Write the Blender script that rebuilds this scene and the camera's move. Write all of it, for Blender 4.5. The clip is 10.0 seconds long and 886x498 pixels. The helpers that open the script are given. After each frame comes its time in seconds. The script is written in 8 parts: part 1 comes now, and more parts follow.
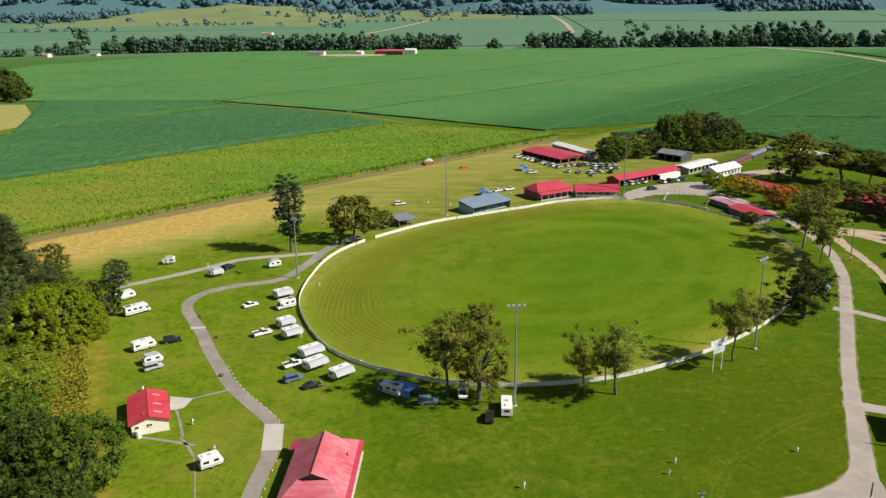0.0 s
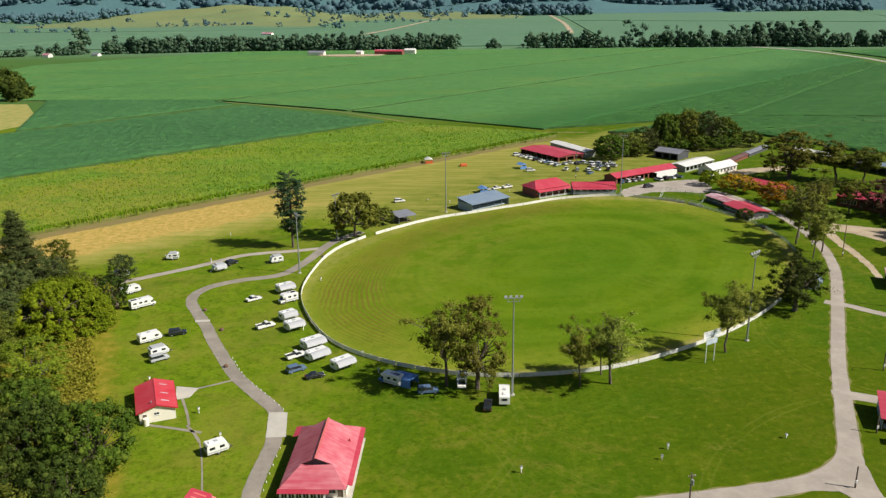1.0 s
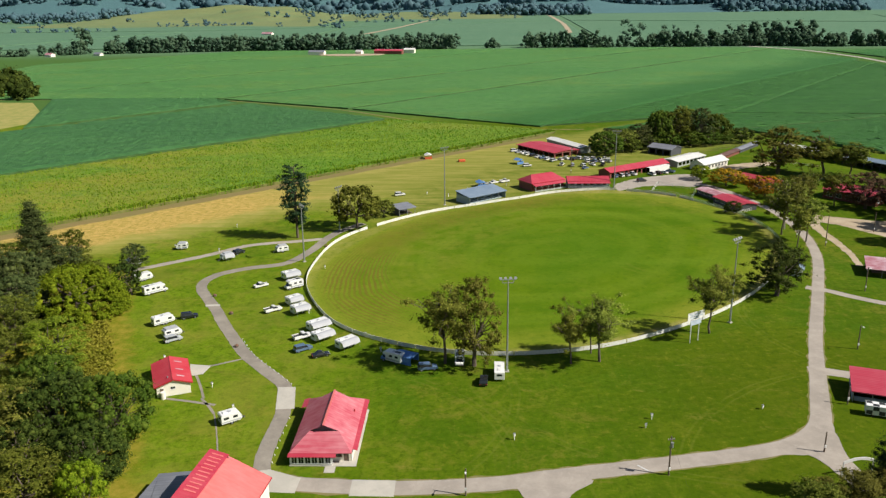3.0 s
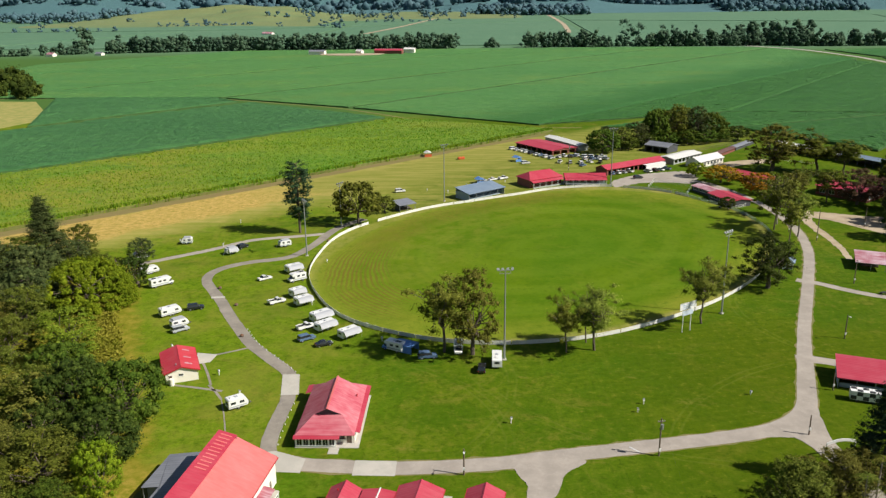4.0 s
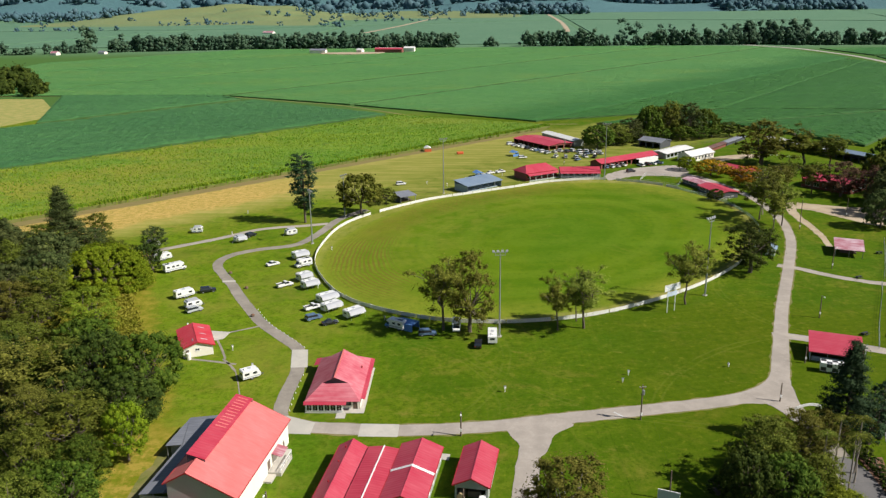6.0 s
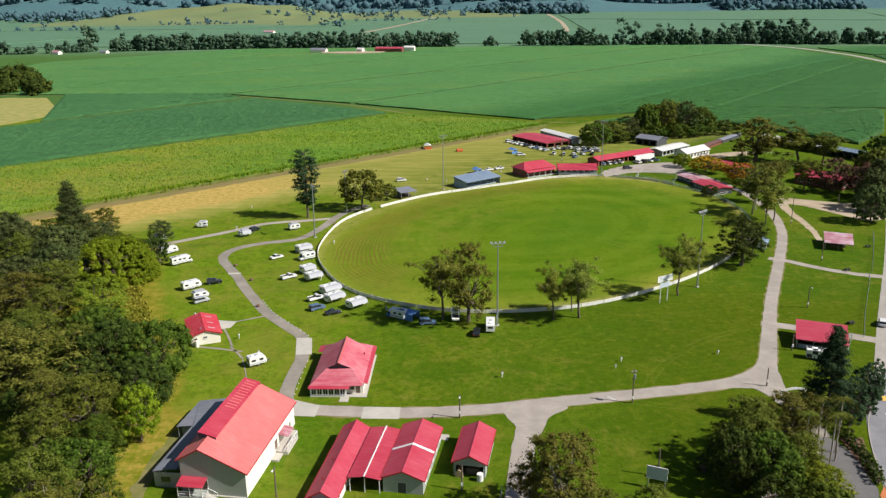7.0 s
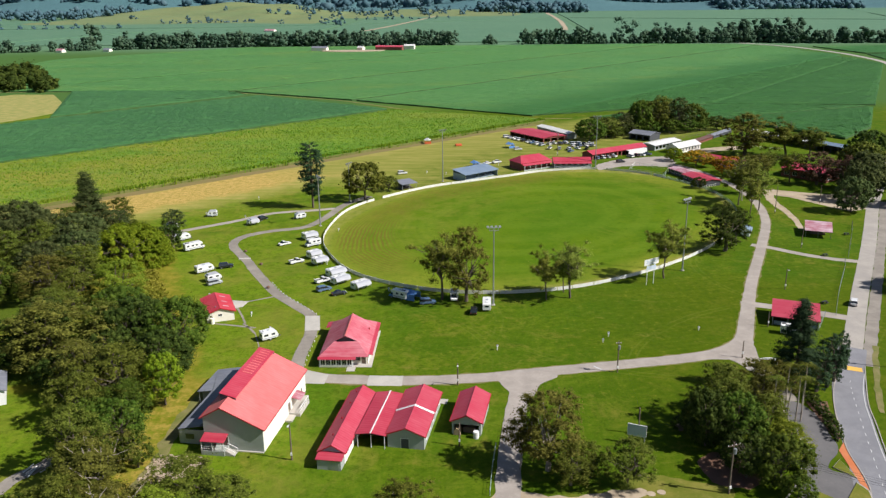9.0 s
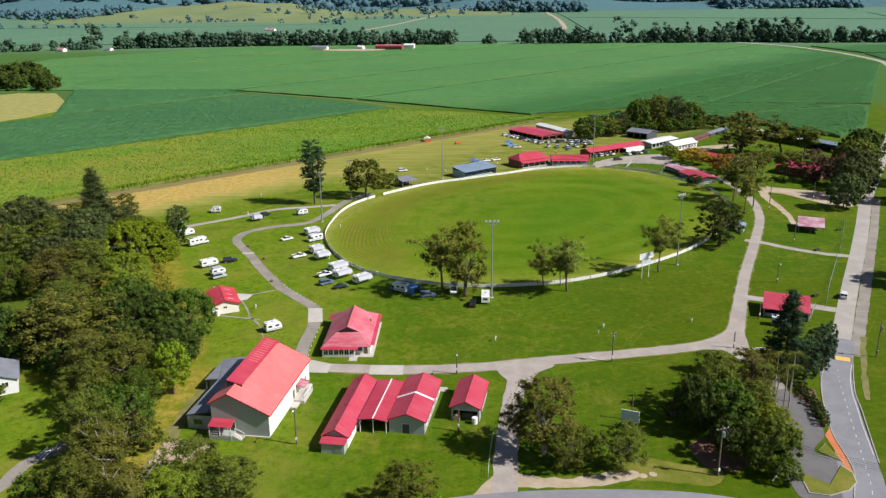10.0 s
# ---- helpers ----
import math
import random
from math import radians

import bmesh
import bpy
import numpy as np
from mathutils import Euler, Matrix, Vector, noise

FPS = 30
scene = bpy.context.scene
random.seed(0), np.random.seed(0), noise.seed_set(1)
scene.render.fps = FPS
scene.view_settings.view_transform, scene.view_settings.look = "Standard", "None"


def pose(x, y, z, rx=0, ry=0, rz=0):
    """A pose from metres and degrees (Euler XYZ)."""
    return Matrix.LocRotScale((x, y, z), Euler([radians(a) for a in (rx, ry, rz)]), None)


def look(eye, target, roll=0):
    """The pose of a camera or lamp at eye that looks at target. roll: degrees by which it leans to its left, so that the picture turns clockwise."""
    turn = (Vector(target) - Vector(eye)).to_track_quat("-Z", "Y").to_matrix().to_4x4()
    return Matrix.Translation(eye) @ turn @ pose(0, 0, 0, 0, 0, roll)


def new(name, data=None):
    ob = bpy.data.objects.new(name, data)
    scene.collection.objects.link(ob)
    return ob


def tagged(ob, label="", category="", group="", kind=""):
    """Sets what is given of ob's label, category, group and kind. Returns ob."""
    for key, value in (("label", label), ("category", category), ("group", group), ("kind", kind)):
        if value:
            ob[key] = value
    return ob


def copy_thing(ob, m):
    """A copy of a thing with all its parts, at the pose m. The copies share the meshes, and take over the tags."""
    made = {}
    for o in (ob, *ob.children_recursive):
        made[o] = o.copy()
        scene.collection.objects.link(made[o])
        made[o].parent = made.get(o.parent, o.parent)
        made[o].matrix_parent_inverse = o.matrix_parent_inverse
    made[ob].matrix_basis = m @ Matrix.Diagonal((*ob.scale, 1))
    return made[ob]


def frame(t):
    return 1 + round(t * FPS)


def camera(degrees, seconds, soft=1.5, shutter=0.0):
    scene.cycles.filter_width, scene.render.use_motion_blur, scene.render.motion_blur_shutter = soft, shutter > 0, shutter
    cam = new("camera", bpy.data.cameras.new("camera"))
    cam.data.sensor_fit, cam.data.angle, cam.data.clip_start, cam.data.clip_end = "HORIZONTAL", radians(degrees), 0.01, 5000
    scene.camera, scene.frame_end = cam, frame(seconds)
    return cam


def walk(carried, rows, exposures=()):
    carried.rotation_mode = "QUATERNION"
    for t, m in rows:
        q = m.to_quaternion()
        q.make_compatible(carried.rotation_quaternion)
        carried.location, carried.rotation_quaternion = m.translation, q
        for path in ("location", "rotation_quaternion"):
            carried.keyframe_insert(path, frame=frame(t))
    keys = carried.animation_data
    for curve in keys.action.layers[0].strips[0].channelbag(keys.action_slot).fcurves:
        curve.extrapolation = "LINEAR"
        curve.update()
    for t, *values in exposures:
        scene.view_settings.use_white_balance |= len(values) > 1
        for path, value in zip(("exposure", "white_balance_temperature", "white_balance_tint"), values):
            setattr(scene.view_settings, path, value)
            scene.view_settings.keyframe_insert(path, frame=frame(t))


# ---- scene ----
# ---- camera: a drone flying backwards, 85 m over the ground ----
cam = camera(57.0, 10.0, soft=1.35)
# seconds, x, y, z, yaw, pitch, lean
ROWS = [
    (0.0, -0.409, 1.425, 84.816, 1.451, -17.344, -0.603),
    (0.5, -0.340, -0.888, 84.768, 1.429, -17.333, -0.613),
    (1.0, -0.258, -3.506, 84.730, 1.411, -17.325, -0.621),
    (1.5, -0.165, -6.283, 84.700, 1.395, -17.320, -0.629),
    (2.0, -0.063, -9.164, 84.680, 1.382, -17.317, -0.634),
    (2.5, 0.047, -12.138, 84.669, 1.372, -17.317, -0.639),
    (4.0, 0.404, -21.675, 84.687, 1.351, -17.329, -0.644),
    (4.5, 0.528, -25.050, 84.710, 1.346, -17.338, -0.643),
    (5.0, 0.651, -28.500, 84.740, 1.342, -17.348, -0.641),
    (5.5, 0.771, -32.009, 84.777, 1.338, -17.360, -0.637),
    (7.0, 1.105, -42.840, 84.934, 1.324, -17.404, -0.619),
    (7.5, 1.201, -46.577, 85.000, 1.317, -17.421, -0.610),
    (8.0, 1.287, -50.382, 85.073, 1.309, -17.439, -0.599),
    (8.5, 1.362, -54.206, 85.152, 1.299, -17.458, -0.588),
    (9.0, 1.422, -57.917, 85.237, 1.286, -17.478, -0.575),
    (9.5, 1.468, -61.236, 85.327, 1.271, -17.498, -0.560),
    (10.0, 1.497, -63.664, 85.424, 1.253, -17.519, -0.544),
]
walk(cam, [(t, pose(x, y, z) @ pose(0, 0, 0, 0, 0, yaw) @ pose(0, 0, 0, 90 + pitch) @ pose(0, 0, 0, 0, 0, lean)) for t, x, y, z, yaw, pitch, lean in ROWS], [(0.0, 0.35, 6440, 10), (2.5, 0.36, 6400, 10), (5.0, 0.37, 6280, 10.5), (7.0, 0.395, 6150, 12), (10.0, 0.42, 5960, 14)])

# ---- light ----
SUN_DIR = Vector((0.718, -0.193, 0.669)).normalized()
world = bpy.data.worlds.new("sky")
scene.world = world
world.use_nodes = True
wn = world.node_tree
sky = wn.nodes.new("ShaderNodeTexSky")
sky.sky_type = "NISHITA"
sky.sun_disc = False
sky.sun_elevation = math.asin(SUN_DIR.z)
sky.sun_rotation = math.atan2(SUN_DIR.x, SUN_DIR.y)
wn.links.new(sky.outputs[0], wn.nodes["Background"].inputs[0])
wn.nodes["Background"].inputs[1].default_value = 0.047
sun = new("sun", bpy.data.lights.new("sun", "SUN"))
sun.data.energy, sun.data.angle, sun.data.color = 5.0, radians(0.53), (1.0, 0.93, 0.82)
sun.matrix_world = look((0, 0, 300), Vector((0, 0, 300)) - SUN_DIR)


# ---- materials ----
class Nodes:
    """A small writer of node materials."""

    def __init__(self, name):
        self.m = bpy.data.materials.new(name)
        self.m.use_nodes = True
        self.t = self.m.node_tree
        self.bsdf = self.t.nodes["Principled BSDF"]
        self.pos = self.t.nodes.new("ShaderNodeTexCoord").outputs["Object"]

    def add(self, kind):
        return self.t.nodes.new(kind)

    def link(self, a, b):
        self.t.links.new(a, b)

    def put(self, value, socket):
        if isinstance(value, bpy.types.NodeSocket):
            self.link(value, socket)
        else:
            socket.default_value = value

    def world_pos(self):
        return self.add("ShaderNodeNewGeometry").outputs["Position"]

    def mapped(self, vec, loc=(0, 0, 0), rot=0.0, scale=(1, 1, 1)):
        n = self.add("ShaderNodeMapping")
        self.link(vec, n.inputs[0])
        n.inputs["Location"].default_value = loc
        n.inputs["Rotation"].default_value = (0, 0, radians(rot))
        n.inputs["Scale"].default_value = scale
        return n.outputs[0]

    def noise(self, vec, scale, detail=4.0, rough=0.55, distort=0.0):
        n = self.add("ShaderNodeTexNoise")
        self.link(vec, n.inputs["Vector"])
        n.inputs["Scale"].default_value = scale
        n.inputs["Detail"].default_value = detail
        n.inputs["Roughness"].default_value = rough
        n.inputs["Distortion"].default_value = distort
        return n.outputs["Fac"]

    def ramp(self, fac, lo, hi, a=0.0, b=1.0):
        n = self.add("ShaderNodeMapRange")
        n.interpolation_type = "SMOOTHSTEP"
        self.put(fac, n.inputs[0])
        for i, v in enumerate((lo, hi, a, b)):
            n.inputs[i + 1].default_value = v
        return n.outputs[0]

    def math(self, op, a, b=0.0):
        n = self.add("ShaderNodeMath")
        n.operation = op
        self.put(a, n.inputs[0])
        self.put(b, n.inputs[1])
        return n.outputs[0]

    def mix(self, fac, a, b, blend="MIX"):
        n = self.add("ShaderNodeMix")
        n.data_type, n.blend_type = "RGBA", blend
        self.put(fac, n.inputs[0])
        self.put((*a, 1) if isinstance(a, tuple) else a, n.inputs[6])
        self.put((*b, 1) if isinstance(b, tuple) else b, n.inputs[7])
        return n.outputs[2]

    def split(self, vec):
        n = self.add("ShaderNodeSeparateXYZ")
        self.link(vec, n.inputs[0])
        return n.outputs

    def bump(self, height, strength=0.3, distance=0.05):
        n = self.add("ShaderNodeBump")
        n.inputs["Strength"].default_value = strength
        n.inputs["Distance"].default_value = distance
        self.link(height, n.inputs["Height"])
        self.link(n.outputs[0], self.bsdf.inputs["Normal"])

    def done(self, color, rough=0.7, metal=0.0, spec=0.5):
        self.put((*color, 1) if isinstance(color, tuple) else color, self.bsdf.inputs["Base Color"])
        self.put(rough, self.bsdf.inputs["Roughness"])
        self.bsdf.inputs["Metallic"].default_value = metal
        self.bsdf.inputs["Specular IOR Level"].default_value = spec
        return self.m


def worn(name, color, other, rough=0.6, metal=0.0, scale=0.6, fine=9.0, amount=0.6, bump=0.15, spec=0.5):
    """Paint, stone or metal with stains at a large and a fine scale."""
    k = Nodes(name)
    big = k.ramp(k.noise(k.world_pos(), scale), 0.35, 0.7)
    small = k.ramp(k.noise(k.world_pos(), fine), 0.3, 0.75)
    c = k.mix(k.math("MULTIPLY", k.math("ADD", big, small), 0.5 * amount), color, other)
    if bump:
        k.bump(small, bump, 0.02)
    return k.done(c, rough, metal, spec)


def roof_sheet(name, color, faded, across=0.0, rough=0.45, sheen=0.35):
    """Ribbed steel roofing, sun-faded in patches; across turns the ribs in degrees."""
    k = Nodes(name)
    p = k.mapped(k.pos, rot=90 + across)
    big = k.ramp(k.noise(k.pos, 0.22), 0.35, 0.7)
    streak = k.ramp(k.noise(k.mapped(p, scale=(1.6, 0.12, 1)), 1.0), 0.35, 0.75)
    c = k.mix(k.math("MULTIPLY", k.math("ADD", big, streak), 0.42), color, faded)
    rib = k.add("ShaderNodeTexWave")
    k.link(p, rib.inputs[0])
    rib.inputs["Scale"].default_value = 0.42
    lap = k.ramp(k.math("FRACT", k.math("MULTIPLY", k.split(p)[0], 0.62)), 0.0, 0.06, 0.78, 1.0)
    c = k.mix(k.math("SUBTRACT", 1.0, lap), c, (0.05, 0.02, 0.02))
    k.bump(rib.outputs["Fac"], 0.35, 0.04)
    return k.done(c, rough, 0.0, sheen)


def leafy(name, dark, mid, light, scale=0.25):
    """Leaves: a colour for each leaf cluster, some light passing through."""
    k = Nodes(name)
    island = k.add("ShaderNodeNewGeometry").outputs["Random Per Island"]
    big = k.ramp(k.noise(k.world_pos(), scale, 3), 0.3, 0.7)
    c = k.mix(big, dark, mid)
    c = k.mix(k.ramp(island, 0.45, 1.15), c, light)
    tree = k.add("ShaderNodeObjectInfo").outputs["Random"]
    hue = k.add("ShaderNodeHueSaturation")
    k.put(k.ramp(tree, 0.0, 1.0, 0.485, 0.515), hue.inputs["Hue"])
    k.put(k.ramp(tree, 0.0, 1.0, 0.85, 1.15), hue.inputs["Value"])
    k.link(c, hue.inputs["Color"])
    c = hue.outputs[0]
    m = k.done(c, 0.7, 0.0, 0.06)
    trans = k.add("ShaderNodeBsdfTranslucent")
    k.link(c, trans.inputs[0])
    mixs = k.add("ShaderNodeMixShader")
    mixs.inputs[0].default_value = 0.24
    out = k.t.nodes["Material Output"]
    k.link(k.bsdf.outputs[0], mixs.inputs[1])
    k.link(trans.outputs[0], mixs.inputs[2])
    k.link(mixs.outputs[0], out.inputs[0])
    return m


CANE_AT, CANE_DIR = (-164.0, 286.0), 44.5
OVAL_C, OVAL_A, OVAL_B, OVAL_TURN = (33.1, 255.1), 98.8, 69.1, 50.05


WHEELS = ((-40, 150, 52, 116, 158), (-30, 120, 40, 118, 156), (60, 175, 62, 112, 150), (115, 190, 38, 140, 215), (100, 100, 62, 122, 160))


def lawn_material():
    k = Nodes("lawn")
    p = k.world_pos()
    large = k.noise(p, 0.018, 5, 0.6, 0.6)
    mid = k.noise(p, 0.11, 5, 0.65, 0.4)
    fine = k.noise(p, 1.3, 4, 0.7)
    c = k.mix(k.ramp(large, 0.38, 0.62), (0.056, 0.114, 0.002), (0.084, 0.134, 0.003))
    c = k.mix(k.math("MULTIPLY", k.ramp(k.split(p)[0], 0, -50), 0.9), c, (0.150, 0.232, 0.008))
    c = k.mix(k.math("MULTIPLY", k.ramp(mid, 0.42, 0.70), 0.55), c, (0.130, 0.178, 0.008))
    c = k.mix(k.math("MULTIPLY", k.ramp(k.noise(p, 0.05, 6, 0.72, 1.2), 0.52, 0.69), 0.55), c, (0.235, 0.195, 0.032))
    c = k.mix(k.math("MULTIPLY", k.ramp(k.noise(k.mapped(p, loc=(77, 13, 0)), 0.028, 5, 0.65, 0.8), 0.50, 0.66), 0.65), c, (0.045, 0.120, 0.003))
    arcs = k.noise(k.mapped(p, rot=20, scale=(0.3, 0.10, 1)), 1.0, 3, 0.6, 1.5)
    c = k.mix(k.math("MULTIPLY", k.ramp(arcs, 0.50, 0.72), 0.3), c, (0.16, 0.165, 0.02))
    c = k.mix(k.math("MULTIPLY", k.ramp(fine, 0.35, 0.75), 0.45), c, (0.040, 0.085, 0.003))
    # faint wheel tracks and mowing lanes
    lanes = k.noise(k.mapped(p, rot=62, scale=(0.9, 0.03, 1)), 1.0, 2)
    c = k.mix(k.math("MULTIPLY", k.ramp(lanes, 0.50, 0.75), 0.14), c, (0.16, 0.17, 0.02))
    scuff = k.math("MULTIPLY", k.ramp(k.noise(k.mapped(p, rot=-28, scale=(0.07, 0.12, 1), loc=(5, 3, 0)), 1.0, 6, 0.72, 0.6), 0.52, 0.66), k.ramp(k.noise(p, 0.6, 4, 0.7), 0.35, 0.6))
    c = k.mix(k.math("MULTIPLY", scuff, 0.32), c, (0.215, 0.175, 0.026))
    blot = k.ramp(k.noise(k.mapped(p, loc=(9, 31, 0)), 0.22, 6, 0.8, 0.6), 0.56, 0.40)
    c = k.mix(k.math("MULTIPLY", blot, 0.40), c, (0.046, 0.098, 0.002))
    # darker olive turf east of the clubhouse, with faint mower passes
    dark_east = k.math("MULTIPLY", k.math("MULTIPLY", k.ramp(k.split(p)[0], 15, 60), k.ramp(k.split(p)[1], 205, 165)), k.ramp(k.noise(p, 0.03, 4, 0.6), 0.25, 0.6, 0.5, 0.9))
    c = k.mix(k.math("MULTIPLY", dark_east, 0.7), c, (0.062, 0.092, 0.001))
    swath = k.math("SINE", k.math("MULTIPLY", k.split(k.mapped(p, rot=-14))[1], 2.6))
    c = k.mix(k.math("MULTIPLY", k.ramp(swath, -0.3, 0.8), k.ramp(k.noise(p, 0.06, 3), 0.4, 0.7, 0.0, 0.16)), c, (0.125, 0.170, 0.010))
    # tufts and thin places at walking scale
    tuft = k.noise(p, 0.55, 5, 0.75, 0.3)
    c = k.mix(k.math("MULTIPLY", k.ramp(tuft, 0.50, 0.36), 0.55), c, (0.038, 0.076, 0.001))
    c = k.mix(k.math("MULTIPLY", k.ramp(tuft, 0.55, 0.70), 0.42), c, (0.185, 0.190, 0.016))
    thin = k.math("MULTIPLY", k.ramp(k.noise(k.mapped(p, rot=-35, scale=(0.5, 1.6, 1), loc=(40, 9, 0)), 0.10, 6, 0.78, 0.5), 0.57, 0.68), k.ramp(tuft, 0.4, 0.6))
    c = k.mix(k.math("MULTIPLY", thin, 0.25), c, (0.26, 0.195, 0.045))
    veil = k.math("MULTIPLY", k.ramp(k.split(p)[0], -18, -34), k.ramp(k.noise(k.mapped(p, loc=(17, 70, 0)), 0.045, 5, 0.7, 0.6), 0.44, 0.62))
    c = k.mix(k.math("MULTIPLY", veil, 0.4), c, (0.215, 0.205, 0.030))
    # curved wheel tracks
    for cx, cy, rad, y0, y1 in WHEELS:
        d = k.add("ShaderNodeVectorMath")
        d.operation = "DISTANCE"
        k.link(k.mapped(p, scale=(1, 1, 0)), d.inputs[0])
        d.inputs[1].default_value = (cx, cy, 0)
        wob0 = k.math("ADD", d.outputs["Value"], k.math("MULTIPLY", k.noise(p, 0.05, 3), 2.5))
        off0 = k.math("ABSOLUTE", k.math("SUBTRACT", k.math("ABSOLUTE", k.math("SUBTRACT", wob0, rad + 1.25)), 0.85))
        near = k.math("MULTIPLY", k.ramp(off0, 0.42, 0.1), k.math("MULTIPLY", k.ramp(k.split(p)[1], y0 - 4, y0 + 4), k.ramp(k.split(p)[1], y1 + 4, y1 - 4)))
        near = k.math("MULTIPLY", near, k.math("MULTIPLY", k.ramp(k.split(p)[0], -20, -10), k.ramp(k.noise(p, 0.12, 4), 0.3, 0.55)))
        c = k.mix(k.math("MULTIPLY", near, 0.15), c, (0.20, 0.21, 0.035))
    # dry show field and straw along the cane headland
    uv = k.split(k.mapped(k.mapped(p, loc=(-CANE_AT[0], -CANE_AT[1], 0)), rot=-CANE_DIR))
    wob = k.math("MULTIPLY", k.math("SUBTRACT", k.noise(p, 0.07, 5, 0.7), 0.5), 26.0)
    off = k.math("ADD", k.math("MULTIPLY", uv[1], -1.0), wob)
    along = k.math("ADD", uv[0], k.math("MULTIPLY", wob, 2.0))
    dry = k.math("MULTIPLY", k.ramp(off, 62, 40), k.ramp(off, -40, -10))
    dry = k.math("MULTIPLY", dry, k.ramp(along, 330, 260))
    streaks = k.ramp(k.noise(k.mapped(p, rot=-CANE_DIR, scale=(0.03, 0.3, 1)), 1.0, 5, 0.7), 0.3, 0.7)
    drycol = k.mix(streaks, (0.37, 0.315, 0.095), (0.25, 0.25, 0.045))
    c = k.mix(k.math("MULTIPLY", dry, k.ramp(mid, 0.25, 0.6, 0.6, 0.95)), c, drycol)
    xa, ya = k.math("ADD", k.split(p)[0], 290.0), k.math("ADD", k.split(p)[1], -162.0)
    su = k.math("ADD", k.math("ADD", k.math("MULTIPLY", xa, 0.717), k.math("MULTIPLY", ya, 0.697)), wob)
    so = k.math("ADD", k.math("SUBTRACT", k.math("MULTIPLY", xa, 0.697), k.math("MULTIPLY", ya, 0.717)), k.math("MULTIPLY", wob, 0.7))
    show = k.math("MULTIPLY", k.math("MULTIPLY", k.ramp(so, 112, 88), k.ramp(so, 5, 15)), k.math("MULTIPLY", k.ramp(su, 255, 310), k.ramp(su, 590, 520)))
    c = k.mix(k.math("MULTIPLY", show, k.ramp(mid, 0.25, 0.6, 0.35, 0.85)), c, k.mix(k.ramp(streaks, 0.2, 0.8, 0.45, 0.9), drycol, (0.168, 0.192, 0.030)))
    straw = k.math("MULTIPLY", k.ramp(off, 42, 33), k.ramp(off, 4, 10))
    straw = k.math("MULTIPLY", straw, k.ramp(along, 125, 70))
    strawcol = k.mix(k.ramp(k.noise(k.mapped(p, rot=-CANE_DIR, scale=(0.28, 0.6, 1)), 1.0, 6, 0.9), 0.38, 0.62), (0.54, 0.36, 0.12), (0.36, 0.27, 0.06))
    clod = k.noise(p, 0.45, 6, 0.8)
    strawcol = k.mix(k.math("MULTIPLY", k.ramp(clod, 0.52, 0.40), 0.7), strawcol, (0.22, 0.18, 0.035))
    c = k.mix(k.math("MULTIPLY", straw, k.ramp(clod, 0.35, 0.6, 0.75, 0.97)), c, strawcol)
    off2 = k.math("ADD", k.math("MULTIPLY", uv[1], -1.0), k.math("MULTIPLY", wob, 0.12))
    dirt = k.math("MULTIPLY", k.ramp(off2, 9.5, 7.5), k.ramp(off2, -6, -2))
    dirt = k.math("MULTIPLY", dirt, k.ramp(uv[0], 310, 290))
    ruts = k.ramp(k.noise(k.mapped(p, rot=-CANE_DIR, scale=(0.02, 1.1, 1)), 1.0, 4, 0.6), 0.4, 0.6)
    c = k.mix(k.math("MULTIPLY", dirt, 0.8), c, k.mix(ruts, (0.19, 0.14, 0.075), (0.17, 0.145, 0.06)))
    xy = k.split(p)
    west = k.math("ADD", k.math("MULTIPLY", k.math("ADD", xy[0], 56.5), -0.924), k.math("MULTIPLY", k.math("ADD", xy[1], -108.0), -0.381))
    edge = k.math("ADD", west, k.math("MULTIPLY", k.math("SUBTRACT", k.noise(p, 0.16, 5, 0.7), 0.5), 14.0))
    inside = k.math("MULTIPLY", k.math("MULTIPLY", k.ramp(edge, -2.5, 3.0), k.math("MULTIPLY", k.ramp(xy[1], 246, 226), k.ramp(xy[1], 98, 112))), k.ramp(edge, 150, 110))
    edge_x = k.math("ADD", xy[0], k.math("MULTIPLY", k.math("SUBTRACT", k.noise(p, 0.2, 4, 0.7), 0.5), 5.0))
    rough = k.mix(k.ramp(k.noise(p, 0.35, 6, 0.75), 0.35, 0.65), (0.140, 0.150, 0.008), (0.27, 0.220, 0.030))
    rough = k.mix(k.math("MULTIPLY", k.ramp(edge, 14.0, 26.0), k.ramp(k.noise(p, 0.05, 4), 0.4, 0.55)), rough, (0.075, 0.110, 0.010))
    c = k.mix(k.math("MULTIPLY", inside, k.ramp(k.noise(p, 0.9, 4, 0.7), 0.3, 0.6, 0.55, 1.0)), c, rough)
    gold = k.math("MULTIPLY", k.math("MULTIPLY", k.ramp(xy[1], 62, 70), k.ramp(xy[1], 116, 104)), k.math("MULTIPLY", k.ramp(edge_x, -56.5, -59.0), k.ramp(edge_x, -68, -64)))
    c = k.mix(k.math("MULTIPLY", gold, k.ramp(k.noise(p, 0.5, 5, 0.75), 0.3, 0.6, 0.35, 0.95)), c, k.mix(k.ramp(k.noise(p, 0.25, 4, 0.7), 0.4, 0.6), (0.165, 0.165, 0.010), (0.330, 0.245, 0.045)))
    # farmland green past y 530, then paler and bluer: haze mixed into the colour
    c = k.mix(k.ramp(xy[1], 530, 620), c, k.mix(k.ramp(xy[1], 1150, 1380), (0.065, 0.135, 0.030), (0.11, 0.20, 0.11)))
    k.bump(k.math("ADD", fine, k.math("MULTIPLY", mid, 3.0)), 0.5, 0.12)
    return k.done(c, 0.9, 0.0, 0.05)


